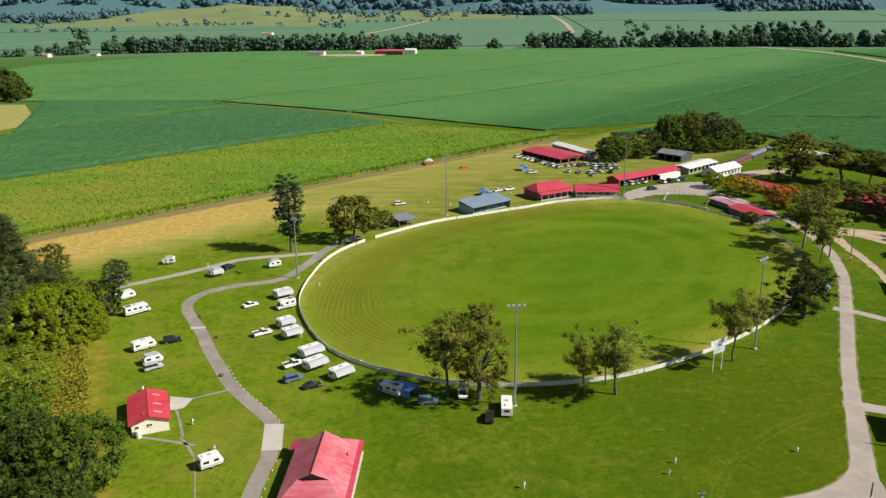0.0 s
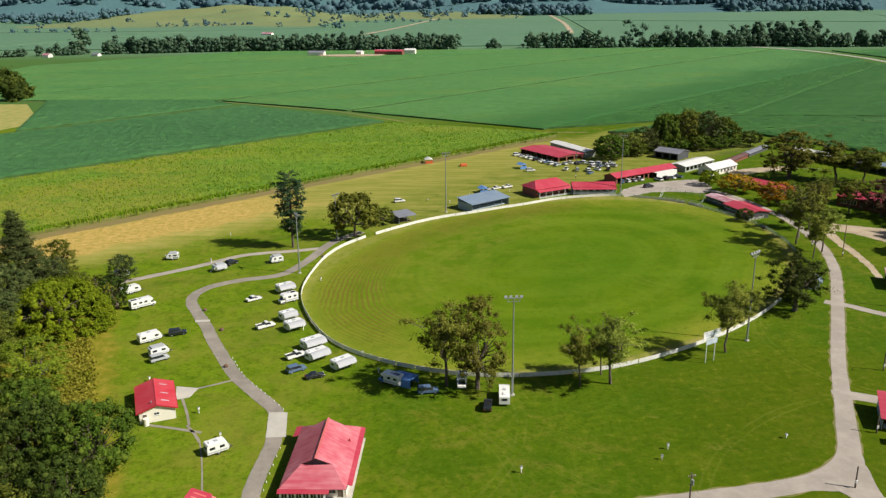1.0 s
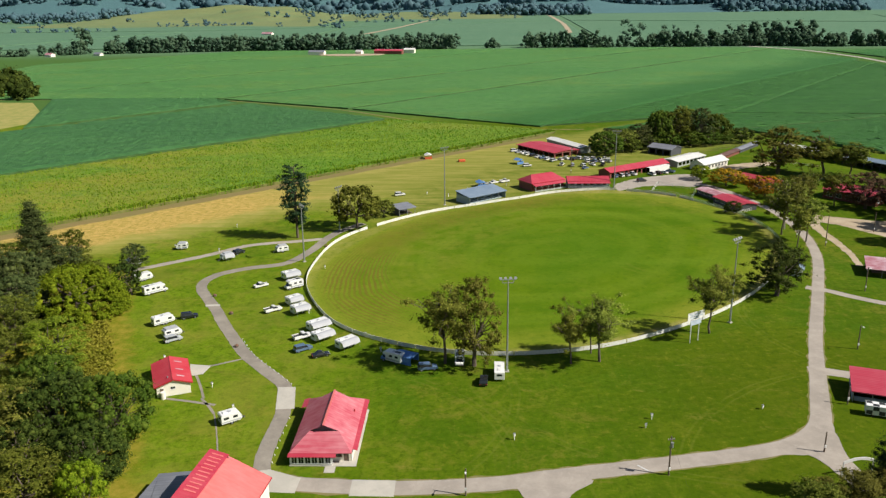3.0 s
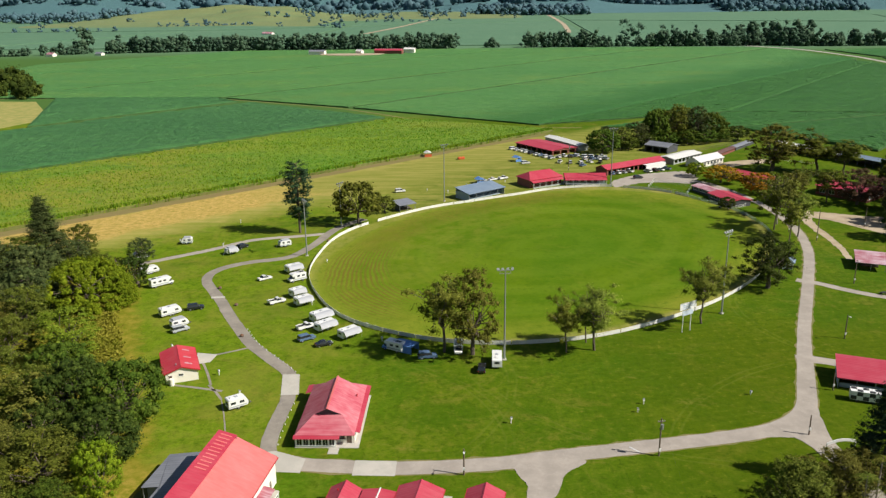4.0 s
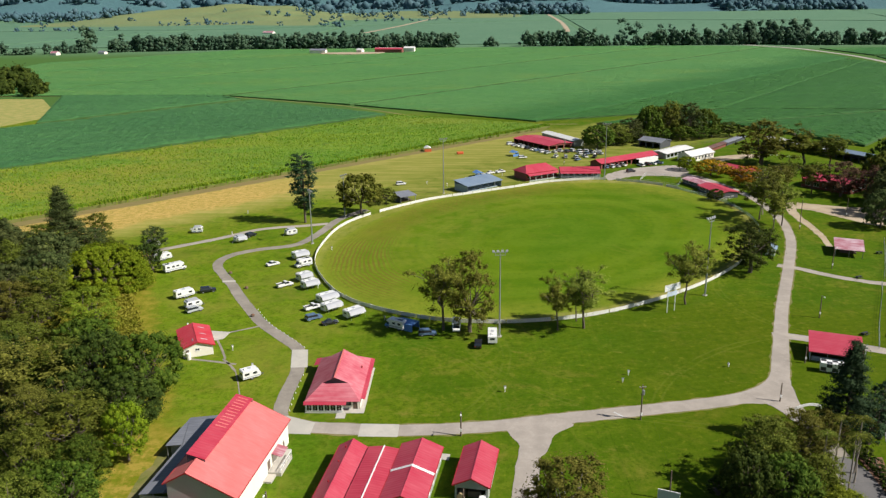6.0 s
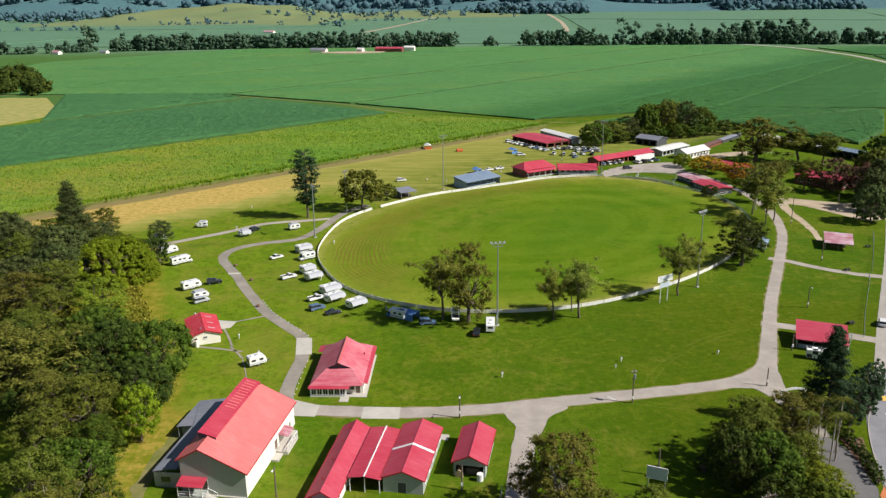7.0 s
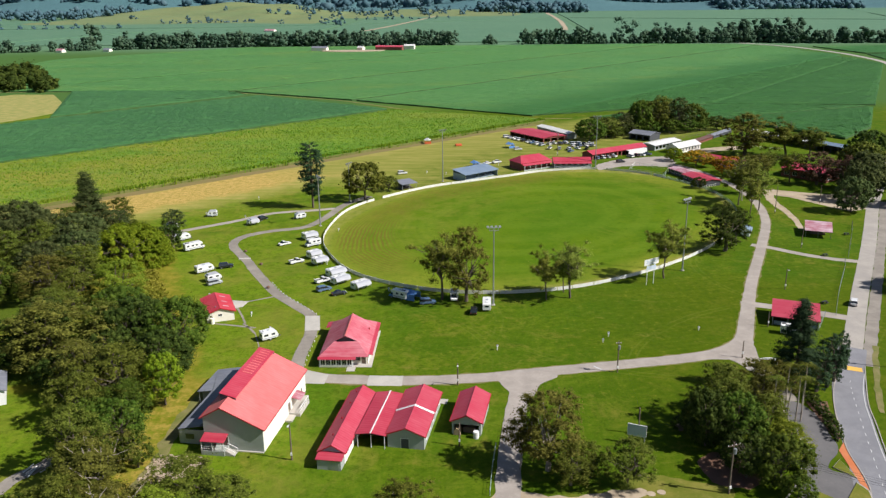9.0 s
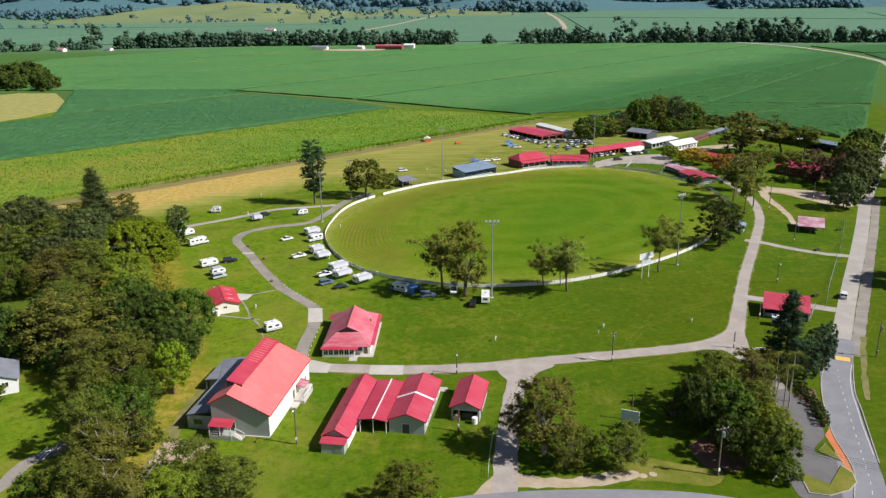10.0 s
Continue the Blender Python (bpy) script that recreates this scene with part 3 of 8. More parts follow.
def smooth_line(points, step=2.0):
    """A curve through the points, in steps of about that many metres."""
    pts = [Vector((*p, 0)) for p in points]
    ext = [2 * pts[0] - pts[1], *pts, 2 * pts[-1] - pts[-2]]
    out = []
    for i in range(1, len(ext) - 2):
        a, b, c, d = ext[i - 1 : i + 3]
        n = max(2, round((c - b).length / step))
        for j in range(n):
            t = j / n
            out.append(0.5 * (2 * b + (c - a) * t + (2 * a - 5 * b + 4 * c - d) * t * t + (3 * b - a - 3 * c + d) * t**3))
    return [*out, pts[-1]]


def ribbon(points, width, z, rough_edge=0.12, step=2.0, thick=0.12):
    """A road: a strip along a curve, with sides that go into the ground."""
    line = smooth_line(points, step)
    bm = bmesh.new()
    rows = []
    for i, p in enumerate(line):
        d = (line[min(i + 1, len(line) - 1)] - line[max(i - 1, 0)]).normalized()
        side = Vector((d.y, -d.x, 0))
        w = width(i / (len(line) - 1)) if callable(width) else width
        l = w / 2 + rough_edge * noise.noise(p * 0.35)
        r = w / 2 + rough_edge * noise.noise(p * 0.35 + Vector((50, 0, 0)))
        rows.append([bm.verts.new((*(p - side * l).xy, z - thick)), bm.verts.new((*(p - side * l).xy, z)), bm.verts.new((*(p + side * r).xy, z)), bm.verts.new((*(p + side * r).xy, z - thick))])
    for a, b in zip(rows, rows[1:]):
        for j in range(3):
            bm.faces.new((a[j], a[j + 1], b[j + 1], b[j]))
    return bm


def patch(points, z, thick=0.1, bend=0.25):
    """A flat piece of ground with a softly uneven outline, or with straight edges where bend is small."""
    bm = bmesh.new()
    line = smooth_line([*points, points[0]], 1.5)[:-1] if bend > 0.1 else [Vector((*p, 0)) for p in points]
    slab(bm, [(p.x + bend * noise.noise(p * 0.5), p.y + bend * noise.noise(p * 0.5 + Vector((9, 9, 0))), z) for p in line], thick)
    bmesh.ops.recalc_face_normals(bm, faces=bm.faces)
    return bm


def structure(ob, label, category):
    return tagged(ob, label, category, kind="structure")


# ---- ground ----
gm = bmesh.new()
xs = [-4900, -3000, -1500, -700, -350, -200, -100, 0, 100, 200, 350, 700, 1500, 3000, 4900]
ys = [-900, -400, -150, 0, 100, 200, 300, 400, 520, 800, 1300, 2000, 3000, 4900]
gv = [[gm.verts.new((x, y, 0)) for x in xs] for y in ys]
for i in range(len(ys) - 1):
    for j in range(len(xs) - 1):
        gm.faces.new((gv[i][j], gv[i][j + 1], gv[i + 1][j + 1], gv[i + 1][j]))
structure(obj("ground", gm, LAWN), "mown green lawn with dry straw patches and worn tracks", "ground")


# ---- the oval ----
def oval(angle, grow=0.0):
    """A point of the oval's boundary; the stand side is flatter."""
    c, s = math.cos(angle), math.sin(angle)
    def dent(at, wide):
        off = (angle - at + math.pi) % math.tau - math.pi
        return math.exp(-((off / wide) ** 2))

    k = 0.995 - 0.06 * dent(1.22, 0.2) + 0.055 * dent(1.93, 0.25) - 0.035 * dent(2.78, 0.3)
    k += 0.022 * dent(0.49, 0.14) - 0.05 * dent(0.97, 0.16) - 0.045 * dent(6.05, 0.25) - 0.02 * dent(5.66, 0.2) - 0.028 * dent(3.28, 0.32) + 0.012 * dent(4.05, 0.2)
    x, y = (OVAL_A * k + grow) * c, (OVAL_B * k + grow) * s
    t = radians(OVAL_TURN)
    return Vector((OVAL_C[0] + x * math.cos(t) - y * math.sin(t), OVAL_C[1] + x * math.sin(t) + y * math.cos(t), 0))


om = bmesh.new()
rim = [om.verts.new(oval(2 * math.pi * i / 180) + Vector((0, 0, 0.03))) for i in range(180)]
om.faces.new(rim)
structure(obj("oval_turf", om, TURF), "mown grass sports oval with curved mower lanes", "grass")

# ---- roads ----
LOW_ROAD = [(-36.0, 113.6), (-24, 112.6), (-12.5, 111.8), (5, 113.2), (19.5, 116.2), (40, 120.4), (57, 124.2), (66, 127.8), (73.0, 134.5), (78.6, 148), (89.3, 176), (105.6, 214), (118.8, 247), (125.2, 277), (125, 311), (116, 345), (104, 360), (88, 362)]
structure(obj("road_shoulder", ribbon(LOW_ROAD, lambda f: 5.2 if f < 0.3 else 5.2 - 1.2 * min(1.0, (f - 0.3) * 8), 0.022, 0.7, 1.2), SHOULDER), "worn grass and gravel road shoulder", "ground")
structure(obj("road", ribbon(LOW_ROAD, lambda f: 4.4 if f < 0.3 else 4.4 - 1.1 * min(1.0, (f - 0.3) * 8), 0.045, 0.14, 1.5), ROAD_PALE), "pale gravel and concrete internal road", "road")
CAMP_ROAD = [(-36.2, 113.2), (-38.0, 121), (-38.2, 130), (-38.0, 139), (-39.4, 149), (-41.2, 153.5), (-46.5, 160), (-53.4, 169), (-58.8, 178.4), (-64.5, 189), (-69.2, 198.6), (-75, 209), (-78.9, 216.5), (-80.0, 223.3), (-77.2, 230), (-69.8, 235.8), (-58.0, 241.2), (-52.2, 255), (-47.0, 276), (-38, 290)]
structure(obj("road", ribbon(CAMP_ROAD, lambda f: 3.3 + 0.6 * max(0.0, f - 0.6), 0.035, 0.2), ROAD_GREY), "grey-brown sealed camp road", "road")
structure(obj("road", ribbon([(-107, 234), (-88.4, 249), (-75, 261.5), (-60, 266), (-50.5, 269)], 3.0, 0.028, 0.35), ROAD_PALE), "narrow pale gravel camp track", "road")
structure(obj("road", ribbon([(81, 160), (86, 158.8), (95.7, 154.7), (106, 149.5), (109, 148.5)], 4.0, 0.038, 0.3), ROAD_PALE), "short gravel side road to the street", "road")
structure(obj("road", ribbon([(103, 216.5), (108.4, 213), (115.4, 206.2), (124.5, 200.2), (133, 197)], 3.2, 0.036, 0.3), ROAD_PALE), "short gravel side road to the street", "road")
structure(obj("road", ribbon([(17.5, 115), (14.8, 107), (12.6, 94), (10.4, 76), (9.2, 61)], 4.6, 0.04, 0.35), ROAD_PALE), "pale gravel entrance drive", "road")
structure(obj("junction", patch([(9.5, 112.5), (12.2, 106), (13, 101), (17, 103), (19.5, 110), (24, 114.5), (17, 117)], 0.05), ROAD_PALE), "gravel road junction", "road")
structure(obj("junction", patch([(62.7, 124.2), (66.4, 123.0), (68.4, 119), (69.2, 115.8), (73.4, 115.4), (73.4, 123), (74.8, 132), (70.2, 131)], 0.056, bend=0.12), ROAD_PALE), "gravel road junction widening towards the gate arch", "road")
structure(obj("road", ribbon([(71.3, 119.5), (71.7, 114), (72.3, 108), (72.6, 102)], 4.2, 0.048, 0.2), ROAD_GREY), "short sealed entry beneath the gate arch", "road")
structure(obj("junction", patch([(60, 123.2), (68.0, 123.4), (72.8, 127.6), (75.4, 133.5), (76.8, 141), (74, 139), (70.4, 132.5), (65, 129)], 0.052), ROAD_PALE), "gravel road junction", "road")
structure(obj("concrete_pad", patch([(-41.6, 151.4), (-37.6, 151.4), (-35.9, 141.3), (-39.9, 141.0)], 0.055, bend=0.05), CONCRETE), "pale concrete slab across the camp road", "pavement")
structure(obj("concrete_pad", patch([(-39.4, 117), (-36.0, 117.8), (-29.6, 115.0), (-29.8, 110.2), (-36, 110.6), (-38.6, 112.6)], 0.056, bend=0.05), CONCRETE), "pale concrete slab at the road bend", "pavement")
structure(obj("concrete_pad", patch([(-20, 114.5), (-12, 114.2), (-12, 109.2), (-20, 109.4)], 0.057, bend=0.03), CONCRETE), "pale concrete slab in the road", "pavement")
structure(obj("speed_hump", patch([(-73.6, 203.0), (-69.6, 203.4), (-69.2, 202.0), (-73.2, 201.6)], 0.10, bend=0.03), CONCRETE), "pale concrete speed hump", "road")
for a, b, w in (((-63.8, 160.5), (-52.0, 167.5), 1.1), ((-62.5, 158.0), (-57.0, 146.0), 0.9), ((-57.5, 146.0), (-52.6, 139.0), 0.9), ((-65.5, 146.0), (-53.5, 143.0), 1.2), ((-52.6, 139), (-47, 122), 0.5)):
    structure(obj("footpath", ribbon([a, ((a[0] + b[0]) / 2 + 0.2, (a[1] + b[1]) / 2), b], 0.65 * w, 0.03, 0.12), ROAD_GREY), "narrow worn concrete footpath", "path")
structure(obj("concrete_pad", patch([(-65.5, 163.5), (-60.2, 162.6), (-60.8, 158.2), (-63.6, 157.0)], 0.05, bend=0.05), CONCRETE), "pale concrete slab beside the toilet block", "pavement")

# public road: concrete causeway, then bitumen
MAIN = [(55, 25), (64, 42), (72.5, 61), (76.8, 74), (82.2, 92), (88.3, 109), (98.7, 130), (115.3, 162.5), (138.3, 206.2), (152.7, 234.3), (175, 278), (213, 345), (260, 430), (290, 485), (328, 557), (404, 710), (480, 870), (512, 960), (524, 1060), (524, 1130), (512, 1242), (480, 1318), (455, 1362)]
structure(obj("road", ribbon(MAIN[6:], lambda f: 4.7 + 8.0 * max(0.0, f - 0.3), 0.05, 0.1), ROAD_CONC), "pale concrete country road", "road")
structure(obj("road", ribbon(MAIN[:7], lambda f: 8.0 - 1.6 * f, 0.046, 0.08), STREET), "grey bitumen road on a bend", "road")
structure(obj("road", ribbon([(98.5, 119), (103.2, 130), (119.4, 161.5), (142, 205), (156.5, 233), (178, 276)], 3.0, 0.03, 0.5), ROAD_GREY), "rough gravel shoulder beside the concrete road", "road")
structure(obj("road", ribbon([(-60, 22), (-25, 45), (-6, 54.5), (10, 58.2), (30, 59.2), (46, 57.6), (60, 52), (70, 44)], 8.4, 0.044, 0.1), STREET), "curved bitumen side road", "road")
structure(obj("dirt_verge", patch([(46.5, 74.5), (50, 77.5), (55, 77), (56.5, 72), (53, 69.5), (48, 70.5)], 0.03, bend=0.6), FLOWER_RED), "red-brown mulch beneath trees", "ground")
structure(obj("car_park", patch([(71.5, 103), (74.5, 101), (76, 95), (75.2, 88), (74.5, 82.5), (69.8, 76.2), (73.4, 72.2), (70, 62), (62, 60.5), (61.5, 68), (66, 78), (68.8, 86), (69.5, 95)], 0.042), BITUMEN), "small bitumen car park beside the road", "road")
structure(obj("dirt_verge", patch([(9, 70), (14, 68), (22, 66.8), (30, 69), (34.5, 69), (33, 66.4), (22, 64), (11, 63.5), (3, 60)], 0.02, bend=0.9), SAND), "pale sandy verge by the entrance", "ground")
structure(obj("kerb", ribbon([(70.3, 101), (69.3, 95), (68.6, 86), (66, 78.5), (62, 71), (58, 66)], 0.22, 0.17, 0.02, 1.0, 0.2), ROAD_CONC), "pale concrete kerb round the car park", "kerb")
structure(obj("orange_paving", patch([(74.4, 82.2), (76.6, 85.2), (75.6, 79.5), (74.9, 74), (74.0, 69.0), (73.2, 70.2), (73.7, 74.6)], 0.06, bend=0.05), BRICKPAVE), "orange brick paving beside the kerb", "pavement")
structure(obj("kerb", ribbon([(89.1, 116), (84.3, 107.5), (80.3, 97.3), (77.7, 88.1), (76.0, 81.8), (75.1, 74), (74.0, 68.5), (70.5, 61)], 0.2, 0.15, 0.02, 1.0, 0.2), ROAD_CONC), "pale concrete road kerb", "kerb")
structure(obj("kerb", ribbon([(96.6, 119), (91.6, 107.5), (88.5, 99.8), (86.6, 93), (83.8, 83.8), (80.2, 72)], 0.2, 0.15, 0.02, 1.0, 0.2), ROAD_CONC), "pale concrete road kerb", "kerb")
structure(obj("footpath", ribbon([(104.8, 131), (98.4, 117), (93.4, 106), (90.0, 97)], 1.4, 0.04, 0.5), SHOULDER), "worn footpath beside the road", "path")
structure(obj("road_paint", patch([(92.6, 119.6), (95.6, 118.3), (94.8, 116.2), (91.8, 117.4)], 0.066, bend=0.0), LINE_YELLOW), "yellow painted threshold on the road", "road marking")
line = smooth_line([(65.5, 42), (74.2, 62), (78.4, 75), (83.6, 92.5), (88.6, 108.5), (91.4, 114.8)], 1.0)
for i in range(4, len(line) - 3, 3):
    d = (line[i + 2] - line[i]).normalized()
    s = Vector((d.y, -d.x, 0)) * 0.07
    bm = bmesh.new()
    slab(bm, [(*(line[i] - s).xy, 0.062), (*(line[i] + s).xy, 0.062), (*(line[i + 1] + s).xy, 0.062), (*(line[i + 1] - s).xy, 0.062)], 0.01)
    structure(obj("lane_dash", bm, LINE_WHITE), "white painted lane dash on bitumen", "road marking")
structure(obj("edge_line", ribbon([(80.6, 75), (83.2, 84.5), (85.9, 93.3), (88.0, 100.2), (91.0, 107.8), (94.6, 115)], 0.16, 0.062, 0.0, 1.0, 0.01), LINE_WHITE), "white painted edge line on bitumen", "road marking")
structure(obj("edge_line", ribbon([(33.0, 119.4), (34.6, 117.5)], 0.35, 0.075, 0.0, 1.0, 0.01), LINE_WHITE), "white painted bar across the gravel road", "road marking")
# gravel yards
structure(obj("gravel_yard", patch([(70, 342), (84, 351), (96, 352), (107, 350), (113, 362), (111, 376), (98, 374), (86, 369), (72, 356)], 0.025, bend=1.0), ROAD_PALE), "pale gravel yard in front of the sheds", "ground")
structure(obj("gravel_yard", patch([(133, 384), (146, 392), (160, 396), (166, 402), (158, 406), (140, 400), (130, 392)], 0.025, bend=1.0), SAND), "pale gravel yard among trees", "ground")
structure(obj("gravel_yard", patch([(140, 300), (150, 291), (162, 283), (170, 270), (158, 262), (150, 272), (143, 284), (137, 290)], 0.025, bend=0.6), SAND), "pale sandy yard among trees", "ground")
structure(obj("dirt_track", ribbon([(137, 296), (133, 280), (132, 262), (130.5, 247), (128, 236)], lambda f: 4.0 - 2.0 * f, 0.024, 0.8), SAND), "pale sandy track through grass", "path")
structure(obj("dirt_track", ribbon([(-55.4, 110), (-56.2, 104), (-57.4, 94.1), (-57.3, 85.4), (-56.8, 78.0), (-57.5, 68)], 2.6, 0.02, 0.9, 0.8), SHOULDER), "worn earth track beside the hall", "path")
structure(obj("gravel_yard", patch([(-58, 75.5), (-56.7, 79.7), (-53.2, 79.6), (-48, 78.5), (-47.5, 76.5), (-52.0, 71.3), (-55.2, 70.5)], 0.022, bend=1.2), SAND), "pale broken gravel behind the hall", "ground")
structure(obj("gravel_drive", ribbon([(-85, 55), (-82.5, 64), (-81.5, 71), (-76.5, 79)], 3.0, 0.024, 0.5), ROAD_GREY), "shaded gravel drive among trees", "path")
structure(obj("bare_field", patch([(-330, 500), (-316, 530), (-303, 578), (-334, 628), (-366, 681), (-402, 684), (-470, 600), (-420, 500)], 0.03, bend=0.05), PADDOCK), "bare tan farm paddock", "field")

for pts in ([(70.6, 76.2), (73.1, 79.0), (73.5, 72.6)], [(63.6, 66.6), (64.6, 68.4), (68, 64.9), (72.9, 71.4), (73.9, 68.8), (73.2, 65.7), (70.8, 63.2), (66.5, 61.5), (63.2, 62.4)]):
    structure(obj("kerb", patch(pts, 0.17, 0.14, 0.0), ROAD_CONC), "pale concrete kerb of a grass island", "kerb")
    mx, my = sum(p[0] for p in pts) / len(pts), sum(p[1] for p in pts) / len(pts)
    structure(obj("grass_island", patch([(mx + (x - mx) * 0.95, my + (y - my) * 0.95) for x, y in pts], 0.19, 0.05, 0.0), ROUGH), "kerbed grass island in the car park", "grass")
structure(obj("garden_bed", patch([(76.0, 102), (80.6, 102), (78.2, 93.7), (77.0, 86.8), (75.5, 85.8), (75.7, 93.7)], 0.05, bend=0.05), FLOWER_RED), "mulched bed beneath roadside shrubs", "ground")
for x, y in ((35.1, 67.7), (37.0, 68.2)):
    structure(obj("stone_ring", patch([(x + 0.8 * math.cos(a * 0.7), y + 0.8 * math.sin(a * 0.7)) for a in range(9)], 0.07, bend=0.0), SAND), "small pale stone ring on the verge", "ground")
structure(obj("gravel_yard", patch([(136, 300), (146, 296), (160, 290), (172, 288), (176, 280), (164, 276), (150, 284), (140, 290), (132, 294)], 0.021, bend=1.0), SAND), "pale sandy yard among trees", "ground")
structure(obj("leaf_litter", patch([(46, 78), (50, 81.5), (54, 79.5), (54.5, 75), (50, 73.5), (46.5, 74.5)], 0.025, bend=0.6), FLOWER_RED), "red-brown leaf litter beneath a tree", "ground")
structure(obj("verge", patch([(31, 73.5), (36, 74), (44, 71.5), (50, 69), (47, 64.8), (38, 66), (32, 67)], 0.018, bend=0.5), ROUGH), "rough yellow-green roadside verge", "grass")


# ---- crops and distance ----
def field(name, quad, height, material, cells, rough, label, seed=0, sides=None):
    """A block of tall crop: an uneven top on four upright sides."""
    a, b, c, d = (Vector((*p, 0)) for p in quad)
    nu = max(4, round(max((b - a).length, (c - d).length) / cells))
    nv = max(4, round(max((d - a).length, (c - b).length) / cells))
    verts, faces = [], []
    for j in range(nv + 1):
        for i in range(nu + 1):
            u, v = i / nu, j / nv
            p = a * (1 - u) * (1 - v) + b * u * (1 - v) + c * u * v + d * (1 - u) * v
            w = noise.noise(p * 0.35 + Vector((seed, 0, 0))) * 0.6 + noise.noise(p * 0.03) * 0.7 + random.uniform(-0.5, 0.5)
            edge = min(i, nu - i, j, nv - j) == 0
            verts.append((p.x + (0 if edge else random.uniform(-0.3, 0.3) * cells), p.y + (0 if edge else random.uniform(-0.3, 0.3) * cells), (height + rough * w) * (0.6 if edge else 1.0)))
    row = nu + 1
    for j in range(nv):
        for i in range(nu):
            k = j * row + i
            faces.append((k, k + 1, k + row + 1, k + row))
    border = [i for i in range(nu)] + [j * row + nu for j in range(nv)] + [nv * row + i for i in range(nu, 0, -1)] + [j * row for j in range(nv, 0, -1)]
    base = len(verts)
    verts += [(verts[k][0] + random.uniform(-0.3, 0.3), verts[k][1] + random.uniform(-0.3, 0.3), 0.0) for k in border]
    n = len(border)
    for i in range(n):
        faces.append((border[(i + 1) % n], border[i], base + i, base + (i + 1) % n))
    ob = raw(name, verts, faces, material)
    ob.data.materials.append(sides or CANE_SIDE_SHADE)
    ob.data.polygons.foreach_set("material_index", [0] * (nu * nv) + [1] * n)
    return tagged(ob, label, "crop", kind="stuff")


# near block of yellow-green young cane
CANE_QUAD = ((-290, 162), (60, 502), (-46, 556), (-400, 198))
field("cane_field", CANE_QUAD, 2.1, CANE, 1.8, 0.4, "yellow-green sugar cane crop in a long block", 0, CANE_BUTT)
ca, cb, cc, cd = (np.array(p, float) for p in CANE_QUAD)
rng = np.random.default_rng(5)
N = 42000
uu, vv = rng.random(N), rng.random(N)
uu[:9000], vv[:9000] = rng.random(9000), rng.random(9000) * 0.025
base = ((1 - uu) * (1 - vv))[:, None] * ca + (uu * (1 - vv))[:, None] * cb + (uu * vv)[:, None] * cc + ((1 - uu) * vv)[:, None] * cd
turn = rng.random(N) * math.tau
wide, tall, foot = 0.16 + 0.2 * rng.random(N), 2.3 + 0.7 * rng.random(N), np.where(vv < 0.025, 0.0, 1.8)
lean = rng.normal(0, 0.3, (N, 2))
side = np.stack([np.cos(turn), np.sin(turn)], 1) * wide[:, None]
verts = np.empty((N, 4, 3))
verts[:, 0, :2], verts[:, 1, :2] = base - side, base + side
verts[:, 2, :2], verts[:, 3, :2] = base + lean + side * 0.35, base + lean - side * 0.35
verts[:, 0, 2] = verts[:, 1, 2] = foot
verts[:, 2, 2], verts[:, 3, 2] = tall, tall - 0.3
idx = np.arange(N * 4).reshape(N, 4)
tagged(raw("cane_leaves", verts.reshape(-1, 3).tolist(), idx.tolist(), CANE_LEAF), "long yellow-green sugar cane leaves standing in the crop", "crop", kind="stuff")

field("cane_field", ((-400, 206), (-54, 563), (-172, 652), (-478, 318)), 2.3, CANE_DARK, 3.5, 0.45, "dark green sugar cane crop in a long block", 3)
field("cane_field", ((-297, 532), (-185, 661), (-211, 686), (-356, 696)), 2.3, CANE_DARK, 4.0, 0.45, "dark green sugar cane crop in a small block", 5)
# the large block beyond the farm track, in long strips with narrow gaps
U, NRM = Vector((0.651, 0.759)), Vector((0.759, -0.651))
TRACK = [(-560, 700), (-362, 705), (-277, 712), (-210, 693), (-134, 650), (-94, 627), (-47, 582), (-10, 541), (24, 527), (72, 524), (100, 524)]


def on_track(s):
    """Where the strip line s meets the farm track."""
    v = 200.0
    while v < 1200:
        p = NRM * s + U * v
        for (x0, y0), (x1, y1) in zip(TRACK, TRACK[1:]):
            if x0 <= p.x < x1 and p.y > y0 + (y1 - y0) * (p.x - x0) / (x1 - x0):
                return v
        v += 2.0
    return v


LINES = [-1130, -985, -790, -607, -470, -300]
for s0, s1 in zip(LINES, LINES[1:]):
    v0, v1 = on_track(s0 + 2.6), on_track(s1 - 2.6)
    quad = [NRM * (s0 + 2.6) + U * v0, NRM * (s1 - 2.6) + U * v1]
    far0, far1 = (1326 + 0.651 * (s0 + 2.6)) / 0.759, (1326 + 0.651 * (s1 - 2.6)) / 0.759
    if s1 > -480:
        far0, far1 = (1275, 1128) if s1 > -310 else (far0, 1285)
    quad += [NRM * (s1 - 2.6) + U * far1, NRM * (s0 + 2.6) + U * far0]
    field("cane_field", quad, 1.7, CANE_MID, 7.0, 0.45, "mid green sugar cane crop in a long strip", s0)
field("cane_field", ((57.5, 530.7), (196, 582), (500, 1000), (486.5, 1031.5)), 1.7, CANE_DEEP, 6.0, 0.45, "deep green sugar cane crop", 11)
field("cane_field", ((196.3, 582), (316, 571), (492, 918), (500.3, 1000)), 1.7, CANE_DEEP, 8.0, 0.45, "deep green sugar cane crop", 13)
field("cane_field", ((512, 902), (900, 905), (1000, 1090), (548, 1075)), 1.7, CANE_DEEP, 9.0, 0.45, "deep green sugar cane crop across the road", 12)
field("cane_field", ((342, 567), (760, 524), (900, 900), (508, 897)), 1.7, CANE_DEEP, 8.0, 0.45, "deep green sugar cane crop across the road", 14)
